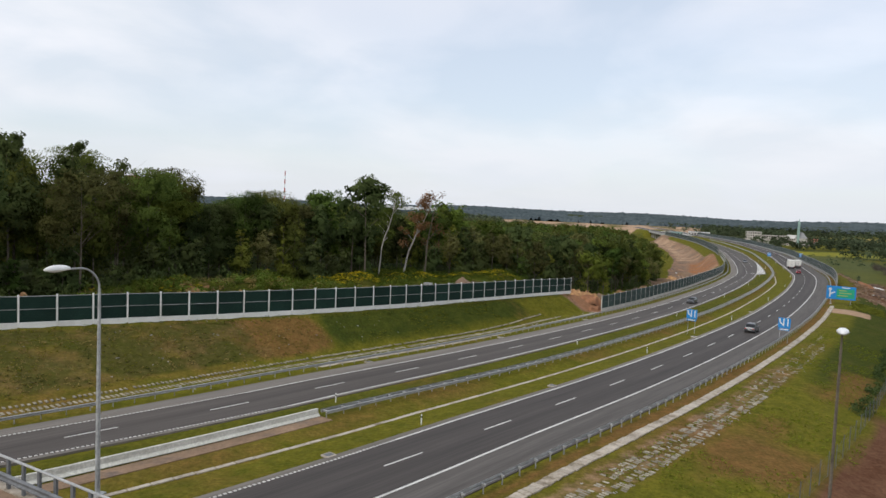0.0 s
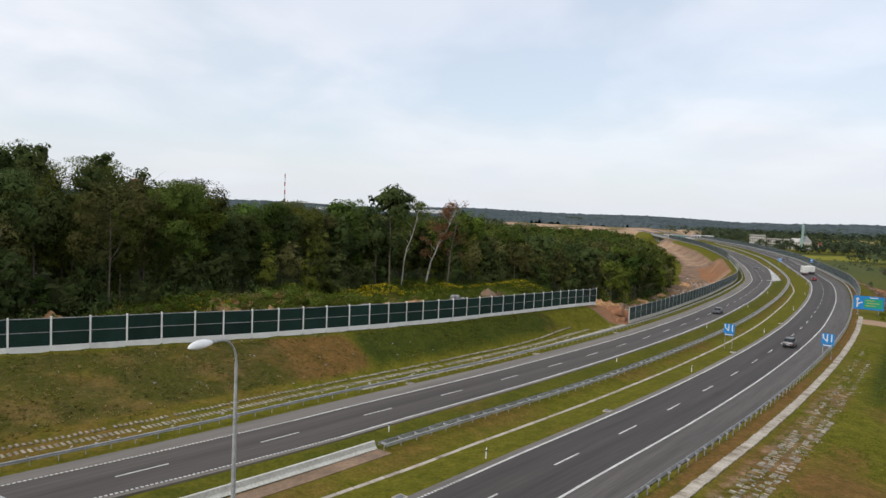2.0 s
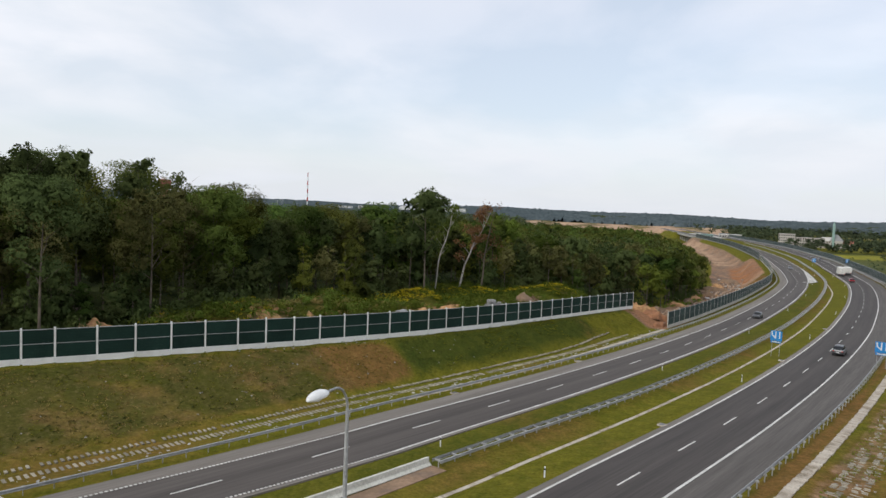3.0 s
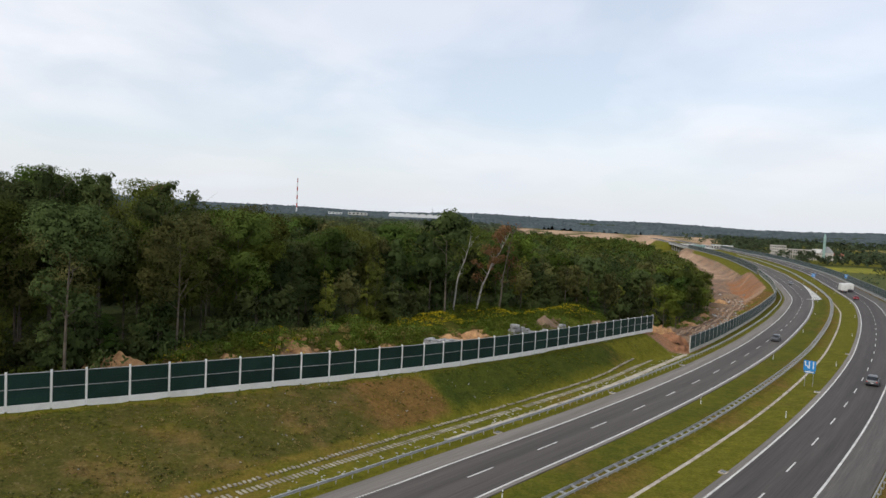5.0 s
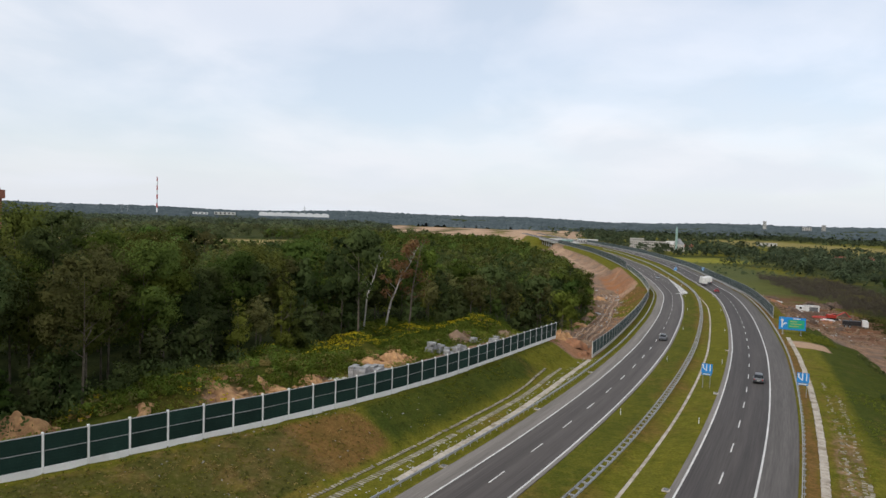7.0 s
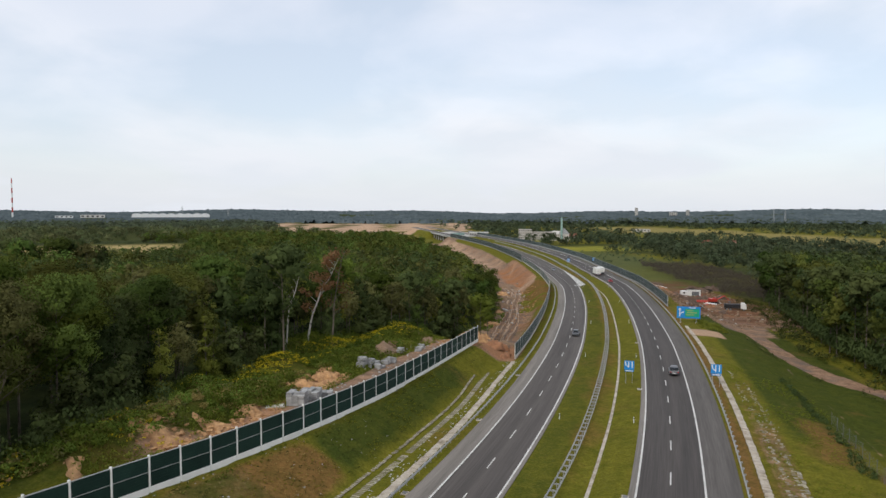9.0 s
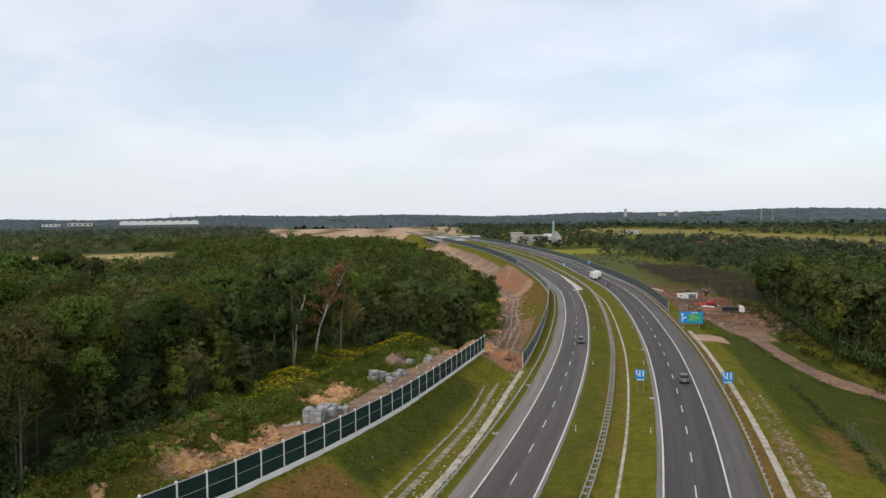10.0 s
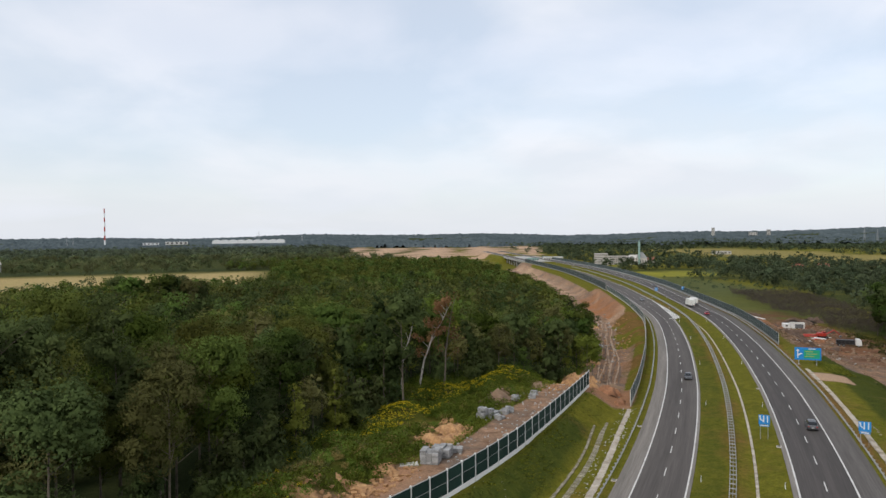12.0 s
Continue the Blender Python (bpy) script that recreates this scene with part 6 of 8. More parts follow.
xy, S, D = scatter(42, 260, 310, 640, 45, 150, lambda x, y, s, d: ((s > 455) | (d < 72)) & patch(x, y, 30.0, 0.4, -0.1), 9.0)
clumps("bushes", "dark bushes dotted over the rough meadow", xy, ground_z(*xy.T) + 0.9, 60, 1.7, 0.35, LEAF_BELT, 43, 1.0)
xy, S, D = scatter(43, 900, 40, 260, 48, 80, lambda x, y, s, d: (d < np.interp(s, RWOOD_S, RWOOD_D) + 3) & (d > np.interp(s, [20, 90, 106, 147, 182, 240], [68, 61, 59, 58.5, 63, 72])) & patch(x, y, 5.0, 2.9, -0.2), 2.2)
clumps("bushes", "low dark bushes between the dirt track and the wood", xy, land_z(S, D) + 0.5, 60, 1.5, 0.22, LEAF_DARK, 44, 1.0)
xy, S, D = scatter(45, 1500, 30, 150, 44, 62, lambda x, y, s, d: patch(x, y, 4.0, 1.9, -0.3) & (np.abs(d + 4.6 - np.interp(s, [77, 88, 93, 103, 120, 149], [64, 60.6, 57.6, 54.2, 52.0, 52.2])) < 1.2), 1.0)
clumps("weeds", "dark weeds along the dirt track", xy, land_z(S, D), 18, 0.8, 0.16, LEAF_DARK, 46, 0.8)
xy, S, D = scatter(47, 400, 136, 150, 35, 42, lambda x, y, s, d: s > 0, 0.8)
clumps("weeds", "green weeds behind the direction sign", xy, land_z(S, D), 20, 0.8, 0.16, WEED, 48, 0.9)
xy, S, D = scatter(49, 500, 96, 200, -36, -24, lambda x, y, s, d: (d < wood_edge(s) + 4.5) & patch(x, y, 5.0, 0.2, -0.2), 1.3)
clumps("weeds", "weeds and bushes beside the works track", xy, land_z(S, D), 26, 1.0, 0.19, WEED, 50, 1.0)
xy, S, D = scatter(51, 2600, -50, 92, -28, -13, lambda x, y, s, d: (d > np.interp(s, WALL_S, WALL_D) + 0.6) & (d < np.interp(s, WALL_S, WALL_D) + 2.2), 0.6)
clumps("grass_tufts", "rough grass along the noise wall's plinth", xy, land_z(S, D), 14, 0.34, 0.09, BUSH, 71, 0.7)
for seed, n, mat, lab, lev in ((160, 5200, DRYWEED, "dry pale grass tufts scattered over the bank", -0.1), (161, 5200, GRASS, "yellow-green grass tufts scattered over the bank", -0.2), (162, 3600, LEAF_DARK, "low dark weeds scattered over the bank", 0.1)):
    xy, S, D = scatter(seed, n, -45, 90, -32, -14.3, lambda x, y, s, d: (d > np.interp(s, WALL_S, WALL_D) + 0.8) & patch(x, y, 2.2, seed * 0.31, lev) & ((s < 14) | (seed == 162)), 0.55)
    clumps("grass_tufts", lab, xy, land_z(S, D), 9, 0.3, 0.075, mat, seed + 5, 0.55)
xy, S, D = scatter(150, 500, 34, 84, 42.5, 47, lambda x, y, s, d: np.abs(d - 44.2 + 0.012 * (s - 20)) < 0.7, 0.8)
clumps("bushes", "dark bushes grown through the wire fence", xy, land_z(S, D) + 0.1, 44, 0.6, 0.11, LEAF_DARK, 151, 0.9)
xy, S, D = scatter(170, 5000, -20, 90, 33, 46, lambda x, y, s, d: patch(x, y, 3.4, 0.7, -0.1), 0.7)
clumps("grass_tufts", "yellow-green grass tufts over the long slope", xy, land_z(S, D), 9, 0.36, 0.085, GRASS, 171, 0.5)
xy, S, D = scatter(52, 900, 19, 60, -20, -15, lambda x, y, s, d: patch(x, y, 3.0, 0.3, 0.2), 0.8)
clumps("weeds", "lush green weeds on the bank below the wall", xy, land_z(S, D), 16, 0.5, 0.1, GRASS, 72, 0.45)


# ---- heaps, blocks and rubble behind the wall and in the works ----
def heap(label, x, y, size, height, mat, seed, name="sand_mound", sink=0.35):
    """A loose heap: a lumpy dome pushed out of a fine grid."""
    rng = random.Random(seed)
    n = 30
    ang = rng.uniform(0, math.pi)
    ph = [rng.uniform(0, 6.28) for _ in range(6)]
    v = []
    for i in range(n + 1):
        for j in range(n + 1):
            u, w = 2 * i / n - 1, 2 * j / n - 1
            r = math.hypot(u, w)
            wob = 0.86 + 0.2 * math.sin(2 * math.atan2(w, u) + ph[0]) + 0.16 * math.sin(5 * math.atan2(w, u) + ph[1])
            k = max(0.0, 1 - (r / wob) ** 1.7)
            k = 0.65 * k + 0.35 * min(1.0, max(0.0, (k - 0.12 - 0.16 * math.sin(4 * u + 3 * w + ph[2]) * math.sin(7 * w - 2 * u + ph[4])) * 2.6))
            z = height * (k ** 0.85) * (1 + 0.22 * math.sin(6 * u + ph[2]) * math.sin(5 * w + ph[3]) + 0.1 * math.sin(13 * u + ph[4]) * math.sin(11 * w + ph[5]))
            px, py = u * size[0] / 2, w * size[1] / 2
            X = x + px * math.cos(ang) - py * math.sin(ang)
            Y = y + px * math.sin(ang) + py * math.cos(ang)
            v.append((X, Y, z))
    v = np.array(v)
    v[:, 2] *= 1 + 0.12 * rolling(v[:, 0], v[:, 1], 0.45, 1.0, seed * 0.7)
    v[:, 2] += ground_z(v[:, 0], v[:, 1]) - 0.06
    me = mesh_of(name, v - [x, y, 0], grid_faces(n + 1, n + 1)[:, ::-1], [mat], smooth=True)
    ob = thing(name, label, "earth heap", "heaps in the works", pose(x, y, 0), data=me)
    return ob


for k, (s, d, size, h, mat, lab) in enumerate((
    (-17.5, -42.5, (7.5, 5.0), 1.9, SAND, "orange sand heap behind the noise wall"), (-6.0, -35.4, (4.0, 2.2), 0.45, SAND, "small sand bank among the weeds"),
    (5.5, -34.6, (6.0, 3.4), 0.8, SAND, "orange sand bank among weeds behind the noise wall"), (13.0, -33.6, (5.0, 2.8), 0.7, SAND, "sandy bank among the weeds"), (20.5, -33.6, (4.6, 3.4), 1.0, SAND, "sand heap beside the stacked blocks"),
    (37.0, -33.6, (6.0, 4.0), 1.2, SAND, "bright orange sand heap behind the noise wall"), (43.0, -33.8, (5.6, 3.6), 1.3, SAND, "bright orange sand heap behind the noise wall"), (40.5, -32.0, (5.0, 2.6), 0.8, SAND, "low orange sand heap beside the earth track"),
    (69.0, -33.5, (6.5, 4.2), 1.0, MUDDY, "brown earth heap among the weeds"), (88.0, -30.0, (5.0, 3.0), 1.0, MUDDY, "low brown earth heap near the wall's end"),
    (106.0, -24.0, (10.0, 6.0), 2.8, SAND, "long sand heap at the mouth of the works track"), (116.0, -25.0, (9.0, 5.0), 2.3, SAND, "earth heap beside the works track"), (127.0, -25.0, (7.0, 4.0), 1.0, MUDDY, "low earth heap beside the works track"),
    (99.0, -15.5, (8.0, 5.0), 1.6, CLAY, "red clay heap in the gap between the walls"), (93.0, -12.6, (6.0, 3.0), 0.8, CLAY, "red clay heap spilling from the gap between the walls"), (110.0, -17.5, (9.0, 4.0), 0.9, MUDDY, "low trodden earth bank across the works track"), (298.0, -27.0, (12.0, 5.0), 2.0, MUDDY, "dark earth heap beside the works track"),
    (186.0, -28.0, (9.0, 5.0), 1.5, SAND, "orange earth heap beside the works track"), (214.0, -31.0, (12.0, 5.0), 1.8, MUDDY, "brown earth bank beside the works track"), (240.0, -31.5, (14.0, 5.0), 1.7, MUDDY, "brown earth bank beside the works track"), (262.0, -30.5, (10.0, 5.0), 1.4, SAND, "orange earth heap beside the works track"), (150.0, -25.5, (8.0, 4.0), 1.1, SAND, "orange earth heap beside the works track"),
    (172.0, -27.0, (7.0, 4.0), 1.0, MUDDY, "low spoil heap beside the works track"),
    (206.0, 45.0, (10.0, 6.0), 1.4, DIRT, "spoil heap in the works yard"), (236.0, 48.0, (14.0, 7.0), 1.8, DIRT, "brown spoil heap in the works yard"), (262.0, 60.0, (14.0, 6.0), 1.6, DIRT, "brown spoil heap in the works yard"),
    (284.0, 48.0, (15.0, 7.0), 1.6, CLAY, "reddish sand heap in the works yard"), (262.0, 46.0, (12.0, 6.0), 1.5, CLAY, "reddish clay heap in the works yard"), (300.0, 74.0, (16.0, 6.0), 2.2, BRUSH, "dark brown heap of cut brushwood in the yard"))):
    x, y = along(s, d)
    heap(lab, float(x), float(y), size, h, mat, 100 + k)


def block_stack(label, s, d, cols, rows, levels, turn, seed, block=(0.9, 0.55, 0.32), messy=0.0):
    """Stacked kerb blocks, each a part, some missing from the top rows."""
    rnd = random.Random(seed)
    x, y = along(s, d)
    z = float(min(land_z(s, d), land_z(s + 1.5, d), land_z(s - 1.5, d)))
    top = thing("block_stack", label, "block stack", "stacks of blocks", pose(float(x), float(y), z - 0.05, 0, 0, heading(s) + turn))
    me = mesh_from(bevelled((block[0] - 0.04, block[1] - 0.03, block[2] - 0.02), 0.02), "block", STONE)
    base = mesh_from(bevelled((cols * block[0], rows * block[1], 0.16), 0.01), "pallet", BARK)
    part("pallet", base, None, top, "weathered wooden pallet")
    for l_ in range(levels):
        for i in range(cols):
            for j in range(rows):
                if l_ == levels - 1 and rnd.random() < 0.35 or messy and rnd.random() < messy * (l_ + 1) / levels:
                    continue
                part("block", me, None, top, m=pose((i - (cols - 1) / 2) * block[0] + rnd.uniform(-1, 1) * (0.01 + 0.12 * messy), (j - (rows - 1) / 2) * block[1] + rnd.uniform(-1, 1) * (0.01 + 0.1 * messy), 0.16 + l_ * block[2], 0, 0, rnd.uniform(-2, 2) + rnd.uniform(-14, 14) * messy))
    return top


block_stack("grey concrete blocks stacked on pallets behind the wall", 27.2, -29.9, 3, 4, 6, 12, 1)
block_stack("grey concrete blocks stacked on pallets behind the wall", 30.6, -29.6, 3, 4, 5, 8, 2)
block_stack("low stack of grey blocks beside the earth track", 33.6, -28.6, 2, 3, 2, 20, 3, messy=0.4)
for k, (s, d, c, r, l_) in enumerate(((53.6, -31.8, 2, 3, 4), (55.6, -31.4, 2, 4, 4), (57.8, -31.0, 2, 3, 3), (60.2, -29.6, 2, 3, 3), (62.4, -29.2, 2, 3, 2), (56.0, -29.2, 2, 3, 2), (71.0, -30.8, 2, 3, 2), (76.0, -28.4, 2, 3, 2), (79.5, -29.0, 2, 2, 2))):
    block_stack("pale loose stone blocks piled behind the wall", s, d, c, r, l_, 15 * math.sin(k * 2.1), 10 + k, block=(0.75, 0.6, 0.42), messy=0.35)


def rubble(label, s0, s1, d0, d1, n, lo, hi, mat, seed, category="rubble"):
    """Loose broken stones as one strewn piece of stuff."""
    rng = np.random.default_rng(seed)
    parts_ = []
    S, D = rng.uniform(s0, s1, n), rng.uniform(d0, d1, n)
    xy, z = along(S, D), land_z(S, D)
    for k in range(n):
        w = rng.uniform(lo, hi)
        v, f = box_arrays((0, 0, 0), (w, w * rng.uniform(0.5, 0.9), w * rng.uniform(0.35, 0.6)), rng.uniform(0, 360))
        v = v * (1 + 0.22 * rng.normal(size=v.shape))
        parts_.append((v + [*xy[k], z[k] - 0.04], f))
    v, f = join_arrays(parts_)
    return tagged(new("rubble", mesh_of("rubble", v, f, [mat])), label, category, kind="stuff")


rubble("pale stones strewn on the grass slope", -15, 70, 33.0, 36.2, 200, 0.06, 0.2, CONCRETE, 61)
rubble("loose stones along the bank's foot", -60, 90, -11.6, -8.6, 380, 0.08, 0.28, CONCRETE, 62)
rubble("stones and clods on the works track", 96, 300, -34, -15, 350, 0.15, 0.7, SAND, 63)
rubble("dark clods and debris on the works track", 110, 310, -35, -18, 220, 0.2, 0.8, MUDDY, 69)
rubble("pale broken concrete beside the works track", 150, 320, -33, -20, 60, 0.3, 1.1, CONCRETE, 70)
rubble("loose stones and clods on the bank", -60, 30, -26, -13, 160, 0.06, 0.2, CONCRETE, 64)
rubble("broken concrete and planks in the works yard", 176, 300, 38, 66, 70, 0.2, 0.7, CONCRETE, 65)
rubble("brown clods and debris in the works yard", 165, 300, 36, 80, 600, 0.25, 1.2, MUDDY, 66)
rubble("stones strewn along the earth track behind the wall", 20, 100, -31, -23, 220, 0.12, 0.45, CONCRETE, 67)
for seed, (s0, s1, d0, d1, n, mat) in enumerate(((2, 10, -37, -31.5, 70, SAND), (10, 24, -34, -29.5, 110, SAND), (33, 48, -37, -30.5, 190, SAND), (64, 76, -36, -31, 90, MUDDY), (-24, -10, -46, -39, 60, SAND), (84, 122, -29, -20, 160, SAND))):
    rubble("orange clods and broken earth behind the noise wall", s0, s1, d0, d1, n, 0.2, 0.75, mat, 80 + seed)
x, y = along(24.6, -32.6)
slab = thing("concrete_slab", "white concrete slab lying on bare earth", "slab", m=pose(float(x), float(y), float(land_z(24.6, -32.6)) - 0.02, 2, 3, heading(24.6) - 55), data=mesh_from(bevelled((1.1, 3.6, 0.25), 0.03), "concrete_slab", PALE))

# ---- road signs ----
def stroke(bm, a_, b_, w):
    """A flat bar from a to b on a sign's face (x to the right, z up), proud of it."""
    a_, b_ = Vector((a_[0], -0.034, a_[1])), Vector((b_[0], -0.034, b_[1]))
    d_ = (b_ - a_).normalized()
    n_ = Vector((d_.z, 0, -d_.x)) * w / 2
    q = [bm.verts.new(p) for p in (a_ - n_, b_ - n_, b_ + n_, a_ + n_)]
    r = [bm.verts.new(p.co + Vector((0, 0.008, 0))) for p in q]
    bm.faces.new(q)
    bm.faces.new(r[::-1])
    for k in range(4):
        bm.faces.new((q[k], r[k], r[(k + 1) % 4], q[(k + 1) % 4]))


def sign_board(parent, w, h, z, mat, label):
    bm = bevelled((w, 0.05, h), 0.02)
    bmesh.ops.translate(bm, vec=(0, 0, z), verts=bm.verts)
    return part("panel", bm, mat, parent, label)


def lane_sign(s, d, z_mid, label):
    g = float(land_z(s, d))
    x, y = along(s, d)
    top = thing("road_sign", label, "road sign", "blue lane signs", pose(float(x), float(y), g, 0, 0, heading(s)))
    zc = z_mid - g
    for px in (-0.6, 0.6):
        bm = bmesh.new()
        tube(bm, (px, 0.06, -0.3), (px, 0.06, zc + 0.9), 0.04, 0.04, 8)
        part("post", bm, STEEL, top)
    panel = sign_board(top, 1.8, 1.66, zc - 0.70, BLUE, "blue panel with white lane arrows")
    bm = bmesh.new()
    for a_, b_ in (((-0.64, 0.05), (-0.64, 0.68)), ((-0.64, 0.08), (-0.08, -0.4)), ((-0.08, -0.48), (-0.08, 0.72)), ((0.52, -0.48), (0.52, 0.72)), ((-0.64, 0.68), (-0.8, 0.46))):
        stroke(bm, (a_[0], a_[1] + zc + 0.15), (b_[0], b_[1] + zc + 0.15), 0.17)
    part("arrow_symbol", bm, WHITE, panel, "white arrows")
    plate = sign_board(top, 1.6, 0.3, zc - 1.08, BLUE, "small blue plate")
    bm = bmesh.new()
    stroke(bm, (-0.6, zc - 0.91), (0.6, zc - 0.91), 0.15)
    part("bar", bm, WHITE, plate)
    return top


lane_sign(70.8, 14.8, 2.25, "blue sign with white lane arrows in the median")
lane_sign(69.6, 29.75, 2.85, "blue sign with white lane arrows behind the guardrail")
lane_sign(366.0, 16.4, 0.9, "far blue road sign with white arrows in the median")
lane_sign(368.0, 30.6 + float(shift(368.0)), 1.4, "far blue road sign with white arrows before the noise wall")


def direction_sign():
    s, d = 144.5, 32.8
    g = float(land_z(s, d))
    x, y = along(s, d)
    top = thing("direction_sign", "large blue direction sign with green fields on two posts", "road sign", m=pose(float(x), float(y), g, 0, 0, heading(s)))
    z0 = 0.25 - g
    for px in (-2.2, 2.2):
        post = part("post", bevelled((0.18, 0.18, z0 + 3.3), 0.02), STEEL, top, m=pose(px, 0.16, -0.2))
        part("base_plate", bevelled((0.5, 0.5, 0.3), 0.02), CONCRETE, post)
    panel = sign_board(top, 6.5, 3.4, z0, BLUE, "blue panel")

    def flat(name, x0, x1, za, zb, mat, parent, lab=""):
        bm = bmesh.new()
        stroke(bm, (x0, z0 + (za + zb) / 2), (x1, z0 + (za + zb) / 2), zb - za)
        return part(name, bm, mat, parent, lab)

    field = flat("green_field", -1.0, 2.9, 0.45, 2.75, GREEN, panel, "green field with unreadable lines")
    bm = bmesh.new()
    for a_, b_ in (((-2.45, 0.5), (-2.45, 2.8)), ((-2.75, 2.4), (-2.45, 2.85)), ((-2.15, 2.4), (-2.45, 2.85)), ((-2.45, 1.2), (-1.7, 1.75)), ((-1.7, 1.75), (-1.35, 1.75))):
        stroke(bm, (a_[0], a_[1] + z0), (b_[0], b_[1] + z0), 0.3)
    part("arrow_symbol", bm, WHITE, panel, "white branching arrow")
    for n, (x0, x1, z) in enumerate(((0.1, 1.9, 3.05), (-0.6, 1.2, 2.3), (-0.4, 2.3, 1.65), (-0.7, 1.5, 1.0))):
        bm = bmesh.new()
        a_, b_ = Vector((x0, 0, z0 + z)), Vector((x1, 0, z0 + z))
        stroke(bm, (x0, z0 + z), (x1, z0 + z), 0.2)
        bmesh.ops.translate(bm, vec=(0, -0.012, 0), verts=bm.verts)
        part("text_bar", bm, WHITE if n == 0 else FLOWERPAINT, panel if n == 0 else field)
    return top


FLOWERPAINT = plain("pale_yellow_paint", (0.45, 0.42, 0.10), 0.5)
direction_sign()

# ---- delineator posts ----
def delineator():
    top = thing("delineator_post", "white plastic delineator post with dark band", "delineator", "delineator posts")
    bm = bmesh.new()
    prof = [(-0.05, -0.04), (0.05, -0.04), (0.05, 0.025), (0.0, 0.05), (-0.05, 0.025)]
    low = [bm.verts.new((x, y, -0.2)) for x, y in prof]
    high = [bm.verts.new((x * 0.9, y * 0.9, 0.86 + 0.06 * (y > 0))) for x, y in prof]
    bm.faces.new(low[::-1])
    bm.faces.new(high)
    for k in range(5):
        bm.faces.new((low[k], low[(k + 1) % 5], high[(k + 1) % 5], high[k]))
    post = part("post", bm, WHITE, top)
    bm = bevelled((0.105, 0.095, 0.14), 0.004)
    part("band", bm, RUBBER, post, "dark band with reflector", m=pose(0, 0.0, 0.62))
    return top


DEL = delineator()
first = True
for k in range(8):
    for d, s0 in ((5.2, 45.5), (16.2, 45.8)):
        s = s0 + 49.2 * (k - 1)
        dd = d + (float(extra(s)) if d < 10 else float(shift(s)))
        m = at(s, dd)
        if first:
            DEL.matrix_basis = m
            first = False
        else:
            copy_thing(DEL, m)

# ---- gullies in the margins ----
def gully(s, d):
    top = thing("gully", "square concrete gully with an iron grating", "drain", "road gullies", at(s, d, z=float(road_z(s, d)) + 0.0))
    part("frame", bevelled((0.8, 0.9, 0.12), 0.02), DULL, top, m=pose(0, 0, -0.06))
    part("grating", bevelled((0.5, 0.6, 0.03), 0.01), DARKSTEEL, top, "dark iron grating", m=pose(0, 0, 0.055))


for s, d in ((17.7, 16.75), (66.0, 16.75), (-14.0, 16.75), (112.0, 16.75), (12.0, -6.7), (42.0, -6.7), (74.0, -6.7)):
    gully(s, d)

# ---- vehicles, as they stand for most of the flight ----
def wheel(parent, x, y, r, w, name="wheel"):
    bm = bmesh.new()
    bmesh.ops.create_cone(bm, cap_ends=True, segments=18, radius1=r, radius2=r, depth=w, matrix=Matrix.Translation((x, y, r)) @ Euler((0, radians(90), 0)).to_matrix().to_4x4())
    bmesh.ops.bevel(bm, geom=[e_ for e_ in bm.edges if len(e_.link_faces) == 2 and abs(e_.calc_face_angle(0)) > 1], offset=r * 0.12, segments=1, affect="EDGES")
    wh = part(name, bm, RUBBER, parent)
    bm = bmesh.new()
    bmesh.ops.create_cone(bm, cap_ends=True, segments=14, radius1=r * 0.6, radius2=r * 0.6, depth=w + 0.02, matrix=Matrix.Translation((x, y, r)) @ Euler((0, radians(90), 0)).to_matrix().to_4x4())
    part("rim", bm, CARSILVER, wh)


def loft(sections, mat_fn=None):
    """A closed hull through cross-sections: rows of (y, half width low, half width high, z low, z high)."""
    bm = bmesh.new()
    rings = []
    for y, wl, wh, zl, zh in sections:
        zm = zl + (zh - zl) * 0.45
        ring = [(-wl * 0.94, zl), (-wl, zl + 0.1), (-wl, zm), (-wh, zh - 0.05), (-wh * 0.9, zh), (wh * 0.9, zh), (wh, zh - 0.05), (wl, zm), (wl, zl + 0.1), (wl * 0.94, zl)]
        rings.append([bm.verts.new((x, y, z)) for x, z in ring])
    for a_, b_ in zip(rings, rings[1:]):
        for k in range(10):
            bm.faces.new((a_[k], a_[(k + 1) % 10], b_[(k + 1) % 10], b_[k]))
    bm.faces.new(rings[0][::-1])
    bm.faces.new(rings[-1])
    return bm


